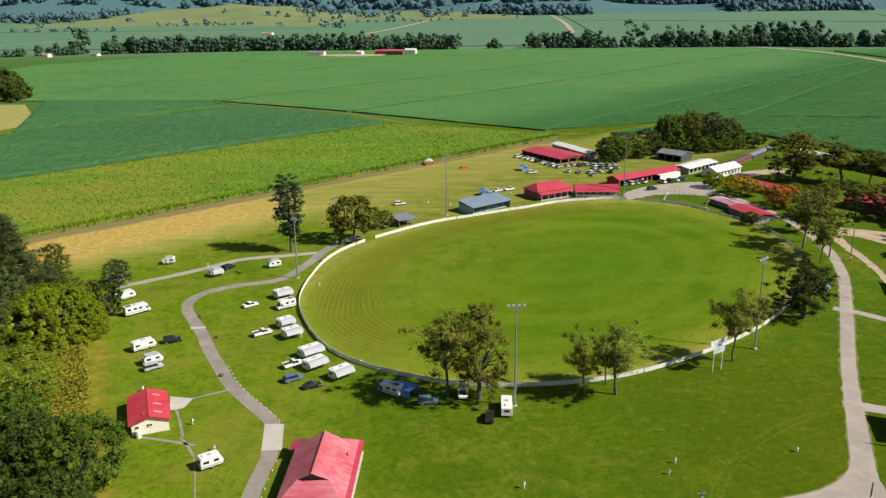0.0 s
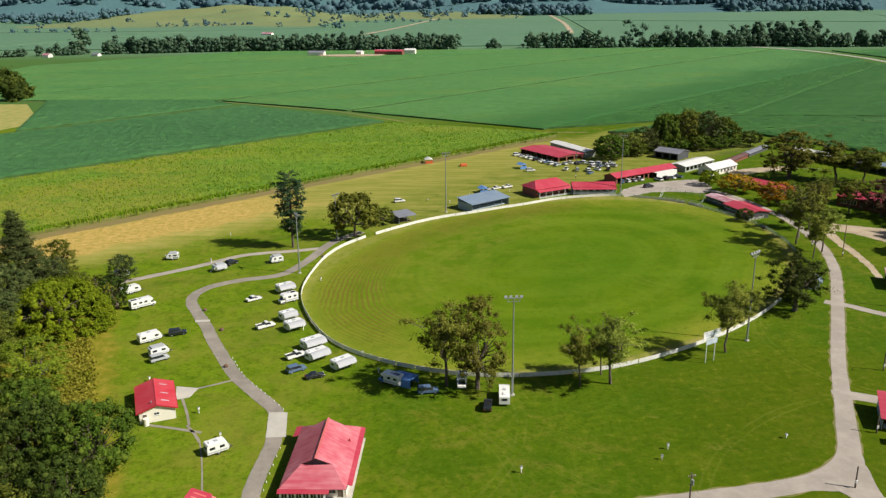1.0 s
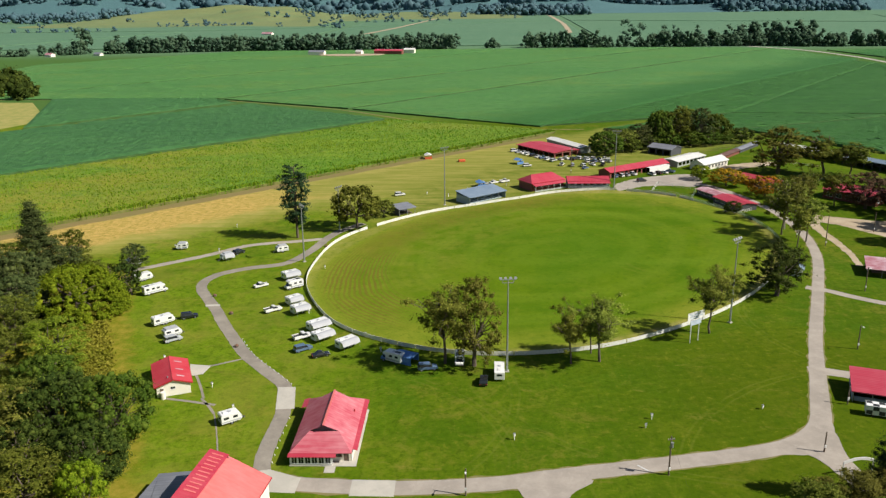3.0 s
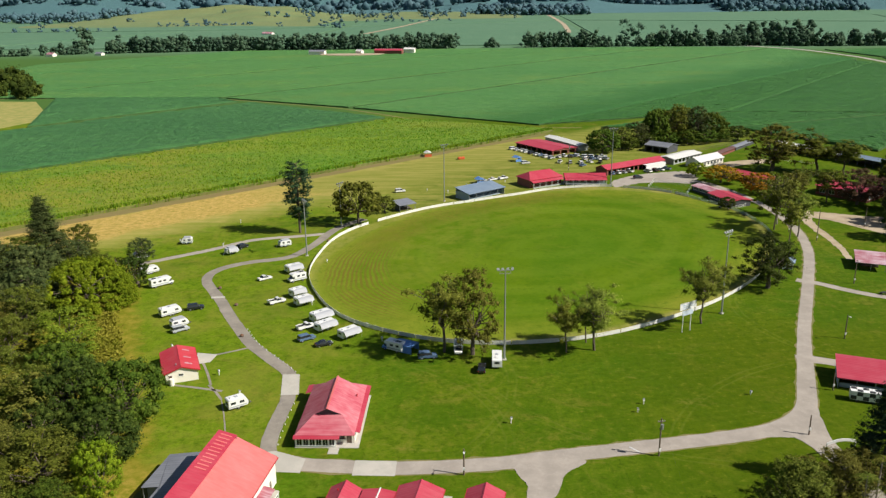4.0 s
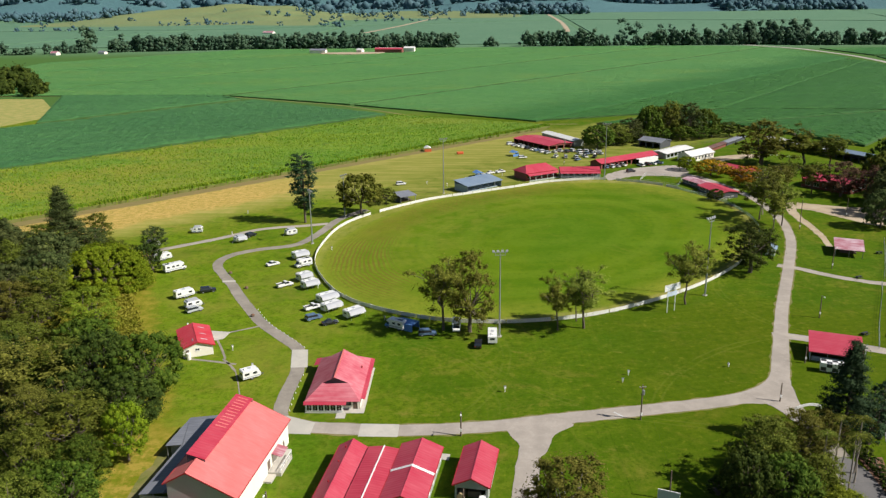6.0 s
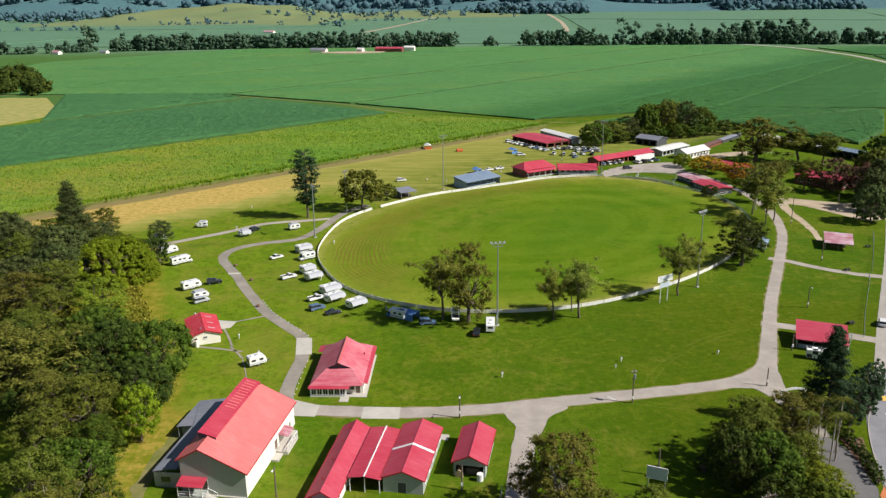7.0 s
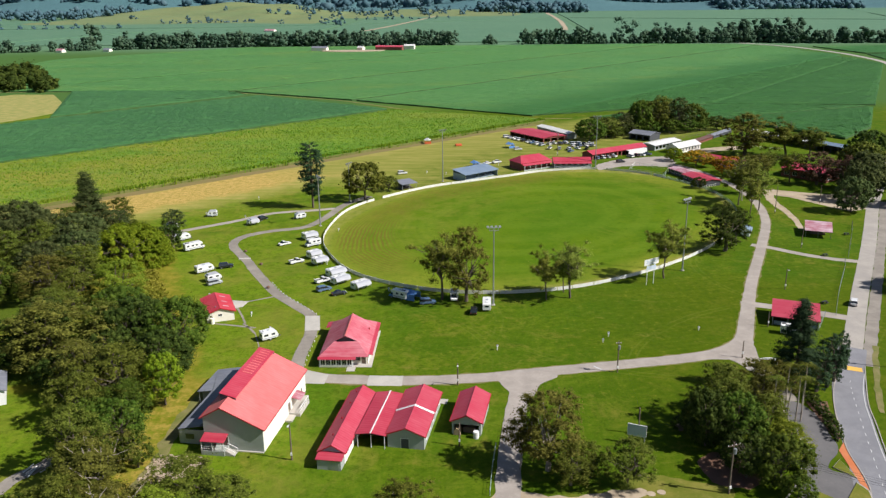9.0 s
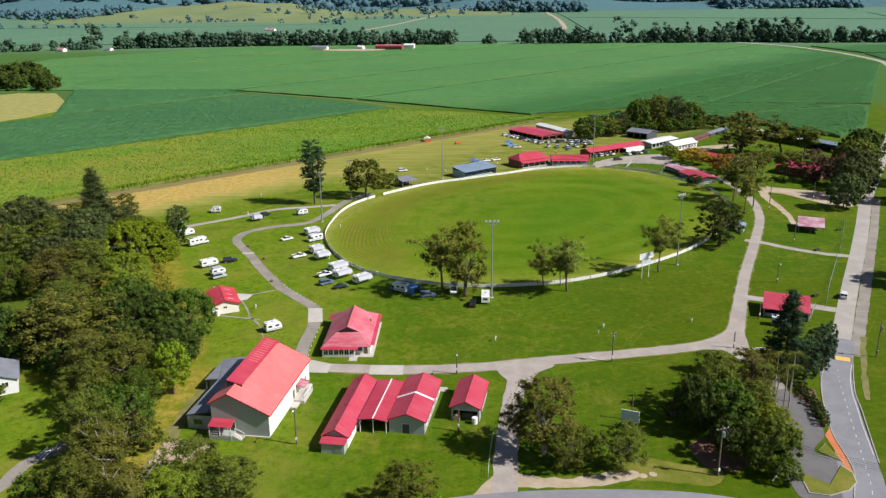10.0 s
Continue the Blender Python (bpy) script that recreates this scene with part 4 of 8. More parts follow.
field("cane_field", ((284, 460), (700, 470), (760, 518), (336, 561)), 1.7, CANE_DEEP, 6.0, 0.45, "deep green sugar cane crop across the road", 15)
field("cane_field", ((92, 512), (176, 506), (306, 561), (194, 573)), 2.3, CANE_DEEP, 4.0, 0.45, "deep green sugar cane crop behind the sheds", 17)
field("cane_field", ((180, 505), (228, 424), (262, 464), (308, 557)), 2.3, CANE_DEEP, 4.0, 0.45, "deep green sugar cane crop behind the sheds", 19)
field("cane_field", ((552, 1088), (1100, 1110), (1100, 1240), (540, 1232)), 2.3, CANE_MID, 12.0, 0.45, "mid green sugar cane crop across the far road", 23)
structure(obj("farm_track", ribbon([(-470, 704), (-368, 701), (-277, 709), (-210, 689.5), (-134, 646), (-94, 621), (-47, 574), (-14, 535), (24, 520), (80, 516)], 2.6, 0.03, 0.5, 6), SHOULDER), "earth farm track between cane blocks", "path")

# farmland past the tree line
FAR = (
    ("far_field", ((-2600, 1420), (-900, 1420), (-700, 2150), (-2600, 2150)), FAR_GREEN_HAZE),
    ("far_field", ((-880, 1420), (-330, 1420), (-330, 2300), (-680, 2150)), FAR_GREEN_HAZE),
    ("far_field", ((-310, 1420), (236, 1420), (330, 2700), (-310, 2300)), FAR_GREEN_HAZE),
    ("far_field", ((258, 1420), (900, 1420), (1200, 2300), (350, 2700)), FAR_GREEN_HAZE),
    ("far_field", ((920, 1330), (3200, 1330), (3200, 2300), (1220, 2300)), FAR_GREEN_HAZE),
    ("far_field", ((-2600, 2170), (-700, 2170), (-330, 2330), (-2600, 3400)), FAR_GREEN_HAZE),
    ("far_field", ((-310, 2335), (330, 2730), (380, 3500), (-310, 3500)), FAR_GREEN_HAZE),
    ("far_field", ((352, 2730), (1220, 2330), (1700, 3700), (400, 3500)), FAR_GREEN_HAZE),
    ("far_field", ((1240, 2330), (3600, 2330), (3600, 3900), (1720, 3800)), FAR_GREEN_HAZE),
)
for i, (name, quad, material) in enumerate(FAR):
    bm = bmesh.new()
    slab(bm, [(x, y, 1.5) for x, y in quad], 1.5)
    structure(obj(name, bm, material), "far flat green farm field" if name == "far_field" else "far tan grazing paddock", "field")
structure(obj("far_road", ribbon([(236, 1830), (252, 1960), (300, 2500), (352, 3380)], 12, 1.9, 0.3, 60), SAND), "far pale dirt road between fields", "road")
structure(obj("far_road", ribbon([(-215, 1870), (-160, 2300), (-70, 3200)], 12, 2.0, 0.3, 60), SAND), "far pale dirt road between fields", "road")


# low pasture hills in front, wooded hills behind
def hills(name, x0, x1, y0, y1, nx, ny, top, seed, material, label):
    verts, faces = [], []
    for j in range(ny + 1):
        for i in range(nx + 1):
            x, y = x0 + (x1 - x0) * i / nx, y0 + (y1 - y0) * j / ny
            f = math.sin(math.pi * i / nx) ** 0.6 * math.sin(0.5 * math.pi * j / ny) ** 1.3
            h = f * top * (0.55 + 0.75 * noise.noise(Vector((x / 620 + seed, y / 620, 0))) + 0.25 * noise.noise(Vector((x / 170, y / 170 + seed, 0))))
            verts.append((x, y, max(-2.0, h) + (0 if j else -3)))
    for j in range(ny):
        for i in range(nx):
            k = j * (nx + 1) + i
            faces.append((k, k + 1, k + nx + 2, k + nx + 1))
    ob = raw(name, verts, faces, material)
    ob.data.polygons.foreach_set("use_smooth", [True] * len(faces))
    return structure(ob, label, "hill")


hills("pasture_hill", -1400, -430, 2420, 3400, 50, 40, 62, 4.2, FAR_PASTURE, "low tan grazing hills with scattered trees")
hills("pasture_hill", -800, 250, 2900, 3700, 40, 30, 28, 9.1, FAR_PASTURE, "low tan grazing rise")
hills("wooded_hill", -4200, 4200, 3650, 4880, 120, 24, 330, 1.7, HILL_WOOD_HAZE, "distant dark wooded hills")


# ---- buildings ----
def wall_cells(length, height, thick, openings):
    """A wall of boxes that leaves the openings free; openings: (kind, from, width, sill, head)."""
    bm = bmesh.new()
    cuts_x = sorted({0.0, length, *[v for o in openings for v in (o[1], o[1] + o[2])]})
    cuts_z = sorted({0.0, height, *[v for o in openings for v in (o[3], o[4])]})
    for x0, x1 in zip(cuts_x, cuts_x[1:]):
        for z0, z1 in zip(cuts_z, cuts_z[1:]):
            if not any(o[1] <= x0 < o[1] + o[2] and o[3] <= z0 < o[4] for o in openings):
                box(bm, x0, x1, 0, thick, z0, z1)
    bmesh.ops.remove_doubles(bm, verts=bm.verts, dist=0.001)
    return bm


def fill_openings(holder, m, openings, thick, frame_mat):
    for kind, x, w, z0, z1 in openings:
        if kind == "open":
            continue
        f = 0.07
        fr = boxes((x, x + f, -0.04, 0.06, z0, z1), (x + w - f, x + w, -0.04, 0.06, z0, z1), (x + f, x + w - f, -0.04, 0.06, z1 - f, z1))
        if kind == "window":
            box(fr, x - 0.06, x + w + 0.06, -0.10, 0.06, z0 - 0.02, z0 + f)
            if w > 1.0:
                box(fr, x + w / 2 - 0.03, x + w / 2 + 0.03, -0.02, 0.06, z0 + f, z1 - f)
            win = part("window", fr, frame_mat, holder)
            win.matrix_basis = m
            part("pane", boxes((x + f, x + w - f, 0.07, 0.10, z0 + f, z1 - f)), GLASS_DARK, win, "dark window pane")
        else:
            door = part("door", fr, frame_mat, holder)
            door.matrix_basis = m
            leaf = boxes((x + f, x + w - f, 0.05, 0.10, z0, z1 - f))
            for i in range(int(w / 0.9)):
                box(leaf, x + 0.15 + i * 0.9, x + 0.85 + i * 0.9, 0.03, 0.05, z0 + 0.2, z1 - 0.35)
            part("door_leaf", leaf, WALL_DARK if kind == "roller" else TIMBER, door)


def shed(name, at, turn, width, length, wall_h, ridge_h, roof, wall, label, category="building", over=0.5, end=0.4, openings=None, ridge_x=0.0, left_h=None, trim=None, frame_mat=None, walls="FBLR", gable=None, ridge_mat=None, hip=0.0):
    """A gabled building, its ridge along its own y; walls named front (-y), back, left (-x) and right."""
    trim, frame_mat, gable = trim or roof, frame_mat or PAINT_WHITE, gable or wall
    openings = openings or {}
    home = tagged(empty(name, *at, turn), label, category)
    x0, x1, y0, y1, th = -width / 2, width / 2, -length / 2, length / 2, 0.2
    slope = (ridge_h - wall_h) / (x1 - ridge_x)
    lh = left_h if left_h is not None else wall_h
    lslope = (ridge_h - lh) / (ridge_x - x0)
    frames = {
        "F": (pose(x0, y0, 0), width, min(wall_h, lh)),
        "B": (pose(x1, y1, 0, 0, 0, 180), width, min(wall_h, lh)),
        "L": (pose(x0, y1 - th, 0, 0, 0, -90), length - 2 * th, lh - 0.02),
        "R": (pose(x1, y0 + th, 0, 0, 0, 90), length - 2 * th, wall_h - 0.02),
    }
    for side, (m, run, h) in frames.items():
        if side not in walls:
            continue
        holes = openings.get(side, [])
        bm = wall_cells(run, h, th, holes)
        w = part("wall", bm, wall, home)
        w.matrix_basis = m
        fill_openings(home, m, holes, th, frame_mat)
    if ridge_h > wall_h and not hip:
        for y, name_y in ((y0, "F"), (y1 - th, "B")):
            low = min(wall_h, lh) + 0.01
            bm = extrude(bmesh.new(), [(x0, low), (x1, low), (x1, max(low, wall_h - 0.03)), (ridge_x, ridge_h - 0.06), (x0, max(low + 0.001, lh - 0.03))], y, y + th)
            part("gable", bm, gable, home)
    ya, yb = y0 - end, y1 + end
    for sx, k, hh in ((1, slope, wall_h), (-1, lslope, lh)):
        ex = (x1 if sx > 0 else x0) + sx * over
        ez = hh - k * over + 0.1
        bm = bmesh.new()
        slab(bm, [(ridge_x, ya + hip, ridge_h + 0.1), (ex, ya, ez), (ex, yb, ez), (ridge_x, yb - hip, ridge_h + 0.1)][:: sx], 0.09)
        bmesh.ops.recalc_face_normals(bm, faces=bm.faces)
        r = part("roof", bm, roof, home)
        part("gutter", boxes((min(ex, ex + sx * 0.12), max(ex, ex + sx * 0.12), ya, yb, ez - 0.14, ez - 0.01)), trim, r)
        for yy in (ya - 0.03, yb) if not hip else ():
            bm = bmesh.new()
            slab(bm, [(ridge_x, yy, ridge_h + 0.12), (ex, yy, ez + 0.02), (ex, yy + 0.03, ez + 0.02), (ridge_x, yy + 0.03, ridge_h + 0.12)], 0.26)
            part("barge_board", bm, trim, r)
    if hip:
        for yy, sy in ((ya, 1), (yb, -1)):
            bm = bmesh.new()
            zz = wall_h - slope * over + 0.1
            slab(bm, [(x0 - over, yy, zz), (x1 + over, yy, zz), (ridge_x, yy + sy * hip, ridge_h + 0.1)], 0.09)
            bmesh.ops.recalc_face_normals(bm, faces=bm.faces)
            part("roof", bm, roof, home)
        ya, yb = ya + hip, yb - hip
    bm = bmesh.new()
    slab(bm, [(ridge_x - 0.22, ya, ridge_h + 0.06), (ridge_x, ya, ridge_h + 0.17), (ridge_x, yb, ridge_h + 0.17), (ridge_x - 0.22, yb, ridge_h + 0.06)], 0.02)
    slab(bm, [(ridge_x, ya, ridge_h + 0.17), (ridge_x + 0.22, ya, ridge_h + 0.06), (ridge_x + 0.22, yb, ridge_h + 0.06), (ridge_x, yb, ridge_h + 0.17)], 0.02)
    part("ridge_cap", bm, ridge_mat or roof, home)
    return home


def skillion(name, at, turn, width, depth, front_h, back_h, roof, wall, label, category="shed", posts=True, walls=(), over=0.4, openings=None):
    """A roof of one slope on posts, its front at -y; walls: any of F, B, L and R."""
    home = tagged(empty(name, *at, turn), label, category)
    x0, x1, y0, y1 = -width / 2, width / 2, -depth / 2, depth / 2
    bm = bmesh.new()
    k = (back_h - front_h) / depth
    slab(bm, [(x0 - over, y0 - over, front_h - k * over), (x1 + over, y0 - over, front_h - k * over), (x1 + over, y1 + over, back_h + k * over), (x0 - over, y1 + over, back_h + k * over)], 0.12)
    r = part("roof", bm, roof, home)
    part("fascia", boxes((x0 - over, x1 + over, y0 - over - 0.06, y0 - over, front_h - k * over - 0.22, front_h - k * over + 0.02)), roof, r)
    if posts:
        n = max(2, round(width / 4) + 1)
        for i in range(n):
            x = x0 + 0.1 + (width - 0.2) * i / (n - 1)
            for y, h in ((y0 + 0.1, front_h), (y1 - 0.1, back_h)):
                part("post", boxes((x - 0.07, x + 0.07, y - 0.07, y + 0.07, 0, h - 0.13)), STEEL, home)
    for side in walls:
        h = min(front_h, back_h) - 0.14
        m, run = {"F": (pose(x0, y0, 0), width), "B": (pose(x1, y1, 0, 0, 0, 180), width), "L": (pose(x0, y1 - 0.2, 0, 0, 0, -90), depth - 0.4), "R": (pose(x1, y0 + 0.2, 0, 0, 0, 90), depth - 0.4)}[side]
        if side == "B":
            h = back_h - 0.14
        holes = (openings or {}).get(side, [])
        part("wall", wall_cells(run, h, 0.12, holes), wall, home).matrix_basis = m
        fill_openings(home, m, holes, 0.12, PAINT_WHITE)
    return home


def windows(n, first, gap, w, z0, z1, kind="window"):
    return [(kind, first + i * gap, w, z0, z1) for i in range(n)]


# the large hall with a ridge vent, side lean-to and porches
hall = shed("hall", (-41.2, 94.9), -7.5, 12.1, 26.2, 5.2, 9.2, ROOF_PINK, WALL_CREAM, "large cream hall with faded red steel roof and ridge vent", ridge_x=-2.25, left_h=7.0, trim=TRIM_RED, gable=WALL_GREY,
    openings={"R": [("door", 14.2, 1.6, 0.7, 2.9), ("door", 22.6, 1.0, 0.0, 2.2)], "F": [("door", 3.2, 1.8, 0.95, 3.0)], "L": windows(4, 3, 5, 1.3, 5.0, 6.2)})
for side in hall.children:
    if side.name.startswith("wall") and abs(side.matrix_basis.translation.y + 13.1) < 0.01 and side.matrix_basis.translation.x < -6 and side.matrix_basis.translation.x > -6.6:
        side.data.materials[0] = WALL_GREY
mon = bmesh.new()
slab(mon, [(-4.1, -9.0, 10.05), (-0.7, -9.0, 9.2), (-0.7, 13.2, 9.2), (-4.1, 13.2, 10.05)], 0.1)
bmesh.ops.recalc_face_normals(mon, faces=mon.faces)
monitor = part("ridge_vent", mon, ROOF_CRIMSON, hall, "raised crimson ridge vent")
for y in (-8.9, 12.9):
    part("vent_end", extrude(bmesh.new(), [(-4.0, 8.0), (-0.8, 8.3), (-0.8, 9.1), (-4.0, 9.92)], y, y + 0.2), WALL_DARK, monitor)
part("vent_side", boxes((-4.05, -3.95, -8.7, 12.9, 7.9, 9.92)), WALL_DARK, monitor)
for i in range(11):
    y = 1.2 + i * 1.08
    bm = bmesh.new()
    slab(bm, [(-3.3, y, 9.91), (-1.3, y, 9.41), (-1.3, y + 0.3, 9.41), (-3.3, y + 0.3, 9.91)], 0.05)
    bmesh.ops.recalc_face_normals(bm, faces=bm.faces)
    part("vent_louvre", bm, ROOF_PINK, monitor, "sun-faded vent louvre")
bm = bmesh.new()
slab(bm, [(-15.5, 4.4, 2.7), (-12.1, 4.4, 3.2), (-12.1, -12.0, 3.2), (-6.2, -12.0, 4.3), (-6.2, 15.4, 4.3), (-15.5, 15.4, 2.7)], 0.1)
bmesh.ops.recalc_face_normals(bm, faces=bm.faces)
lean = part("lean_to_roof", bm, ROOF_GREY, hall, "grey steel lean-to roof")
for y in (4.6, 8.0, 11.6, 15.2):
    part("post", boxes((-15.3, -15.15, y - 0.07, y + 0.07, 0, 2.68)), STEEL, lean)
for y in (-11.8, -7.8, -3.8, 0.2):
    part("post", boxes((-12.0, -11.85, y - 0.07, y + 0.07, 0, 3.1)), STEEL, lean)
for dims in ((-14.6, -6.3, 4.9, 5.05, 0, 2.7), (-14.6, -6.3, 15.0, 15.15, 0, 2.7), (-14.6, -14.45, 5.1, 14.95, 0, 2.65), (-11.8, -6.3, -11.9, -11.75, 0, 3.1)):
    part("lean_to_wall", boxes(dims), WALL_GREY, lean)
part("lean_to_window", boxes((-10.6, -8.8, -11.95, -11.92, 1.1, 2.2)), GLASS_DARK, lean)
bm = bmesh.new()
slab(bm, [(-6.05, -13.0, 4.9), (-7.0, -13.0, 4.6), (-7.0, 13.0, 4.6), (-6.05, 13.0, 4.9)], 0.1)
bmesh.ops.recalc_face_normals(bm, faces=bm.faces)
part("side_gutter", bm, WALL_DARK, hall)
bm = bmesh.new()
slab(bm, [(-5.9, -15.6, 3.0), (-1.0, -15.6, 3.0), (-1.0, -13.15, 3.6), (-5.9, -13.15, 3.6)], 0.1)
porch = part("porch_roof", bm, ROOF_CRIMSON, hall, "small crimson porch roof")
for x in (-5.7, -3.5, -1.2):
    part("post", boxes((x - 0.06, x + 0.06, -15.5, -15.38, 0, 2.95)), PAINT_WHITE, porch)
part("porch_deck", boxes((-5.8, -1.1, -15.5, -13.15, 0.0, 0.95)), WALL_GREY, hall)
stair = part("porch_stair", boxes((-1.0, -0.7, -15.3, -13.8, 0, 0.95)), CONCRETE, hall)
for i in range(1, 6):
    part("step", boxes((-1.0 + 0.3 * i, -0.7 + 0.3 * i, -15.3, -13.8, 0, 0.95 - 0.16 * i)), CONCRETE, stair)
for y in (-15.3, -13.8):
    part("stair_rail", tubes(((-1.0, y, 1.9), (0.9, y, 1.0), 0.05, 0.05), ((0.9, y, 0), (0.9, y, 1.02), 0.05, 0.05), ((-1.0, y, 0.9), (-1.0, y, 1.92), 0.05, 0.05)), PAINT_WHITE, stair)
part("porch_rail", boxes((-5.7, -1.2, -15.46, -15.4, 1.85, 1.93), (-5.7, -1.2, -15.46, -15.4, 1.4, 1.45)), PAINT_WHITE, hall)
bm = bmesh.new()
slab(bm, [(6.1, 3.6, 3.2), (8.1, 3.6, 2.7), (8.1, 7.2, 2.7), (6.1, 7.2, 3.2)], 0.09)
side_porch = part("side_awning", bm, ROOF_STRIPE, hall, "patchy red side awning")
part("side_deck", boxes((6.1, 8.6, 1.4, 7.6, 0, 0.7), (6.1, 7.6, 7.6, 10.2, 0, 0.35), (6.1, 7.6, -1.2, 1.4, 0, 0.35)), CONCRETE, hall)
for y in (1.5, 2.9, 4.6, 6.1, 7.5):
    part("rail_post", boxes((8.45, 8.55, y - 0.05, y + 0.05, 0.7, 1.7)), PAINT_WHITE, side_porch)
part("handrail", boxes((8.44, 8.56, 1.45, 7.55, 1.7, 1.78), (8.46, 8.54, 1.45, 7.55, 1.15, 1.2)), PAINT_WHITE, side_porch)
part("end_footing", boxes((-6.0, 6.0, -13.5, -13.12, 0, 0.15)), CONCRETE, hall)

# the hip-roofed clubhouse
club = tagged(empty("clubhouse", -26.5, 130.1, -0.4), "clubhouse with large hipped red steel roof and cream walls", "building")
A, B, E, G = 5.9, 10.8, 2.6, 6.0
k = (G - E) / A
cx = A - (4.35 - E) / k
for s in (1, -1):
    bm = bmesh.new()
    slab(bm, [(s * A, -B, E), (s * A, B, E), (s * cx, B - 2.4, 4.35), (0, B - 2.6, G), (0, -B + 4.5, G), (s * cx, -B + 5.2, 4.35)][::s], 0.1)
    bmesh.ops.recalc_face_normals(bm, faces=bm.faces)
    part("roof", bm, ROOF_ROSE, club)
for s in (1, -1):
    bm = bmesh.new()
    t = B - (5.2 if s < 0 else 2.4)
    slab(bm, [(-A, s * B, E), (A, s * B, E), (cx, s * t, 4.35), (-cx, s * t, 4.35)][:: -s], 0.1)
    bmesh.ops.recalc_face_normals(bm, faces=bm.faces)
    part("hip", bm, ROOF_ROSE, club)
    part("gable", extrude(bmesh.new(), [(-cx + 0.1, 4.27), (cx - 0.1, 4.27), (0, G - 0.12)], s * (t - 0.05), s * (t - 0.15)), WALL_DARK, club)
part("ridge_cap", boxes((-0.2, 0.2, -B + 4.4, B - 2.5, G - 0.02, G + 0.08)), ROOF_PINK, club)
for corners in (
    [(-A - 0.2, -B - 0.8, 2.2), (A - 2.9, -B - 0.8, 2.2), (A - 2.9, -B + 0.1, 2.58), (-A - 0.2, -B + 0.1, 2.58)],
    [(-A - 1.2, B - 3.4, 2.3), (-A + 0.1, B - 3.4, 2.6), (-A + 0.1, B + 0.4, 2.6), (-A - 1.2, B + 0.4, 2.3)],
    [(A - 0.1, -B + 1.6, 2.56), (A + 0.9, -B + 1.6, 2.3), (A + 0.9, B + 0.2, 2.3), (A - 0.1, B + 0.2, 2.56)],
):
    bm = bmesh.new()
    slab(bm, corners, 0.08)
    bmesh.ops.recalc_face_normals(bm, faces=bm.faces)
    part("veranda_roof", bm, ROOF_CRIMSON, club)
fr = windows(6, 0.3, 1.28, 1.1, 0.5, 2.0)
m = pose(-A + 0.1, -B - 0.3, 0)
part("wall", wall_cells(8.1, 2.15, 0.15, fr), PAINT_WHITE, club, "white framed veranda screens").matrix_basis = m
fill_openings(club, m, fr, 0.15, PAINT_WHITE)
fr = [("window", 0.5, 1.6, 1.0, 2.1), ("door", 2.5, 0.95, 0, 2.1)]
m = pose(A - 4.2, -B + 1.4, 0)
part("wall", wall_cells(4.0, 2.6, 0.15, fr), WALL_CREAM, club).matrix_basis = m
fill_openings(club, m, fr, 0.15, TIMBER)
fr = windows(5, 1.5, 4.0, 1.8, 0.9, 2.1)
m = pose(A - 0.2, -B + 1.4, 0, 0, 0, 90)
part("wall", wall_cells(2 * B - 1.8, 2.6, 0.15, fr), WALL_CREAM, club).matrix_basis = m
fill_openings(club, m, fr, 0.15, PAINT_WHITE)
m = pose(-A + 0.2, B - 0.3, 0, 0, 0, -90)
part("wall", wall_cells(2 * B - 1.0, 2.55, 0.15, fr), WALL_DARK, club).matrix_basis = m
fill_openings(club, m, fr, 0.15, PAINT_WHITE)
part("wall", boxes((-A + 0.2, A - 0.2, B - 0.5, B - 0.35, 0, 2.6)), WALL_CREAM, club)
part("floor_slab", boxes((-A, A - 1.6, -B - 0.4, B, 0.0, 0.12), (A - 1.6, A + 0.8, -B - 0.4, B, 0.0, 0.1)), CONCRETE, club)
part("entry_path", boxes((0.9, 2.9, -B - 2.6, -B - 0.42, 0.0, 0.08)), CONCRETE, club)
part("vent_pipe", tubes(((4.6, 4.0, 3.2), (4.6, 4.0, 3.9), 0.14, 0.14)), TRIM_RED, club)

# toilet block
wc = shed("toilet_block", (-66.4, 153.4), 22.5, 7.2, 12.6, 2.7, 3.9, ROOF_SCARLET, WALL_CREAM, "small cream toilet block with bright red gabled roof", trim=TRIM_RED, over=0.5,
    openings={"F": [("window", 2.9, 1.1, 1.5, 2.2), ("door", 0.6, 0.9, 0, 2.1)], "R": [("door", 2.0, 0.95, 0, 2.1), ("door", 8.6, 0.95, 0, 2.1), *windows(2, 4.2, 1.9, 0.9, 1.6, 2.2)], "L": windows(4, 1.5, 2.6, 0.9, 1.6, 2.2)})
for i, y in enumerate((-4.2, -0.6, 3.8)):
    bm = bmesh.new()
    slab(bm, [(1.0, y, 3.72), (2.6, y, 3.18), (2.6, y + 0.5, 3.18), (1.0, y + 0.5, 3.72)], 0.04)
    part("skylight", bm, ROOF_STRIPE, wc, "pale pink roof skylight")
part("vent_pipe", tubes(((-1.0, -4.6, 3.5), (-1.0, -4.6, 4.1), 0.15, 0.15)), STEEL, wc)
part("tank", tubes(((-2.4, -7.2, 0), (-2.4, -7.2, 1.6), 0.55, 0.55), n=14), WALL_CREAM, wc)

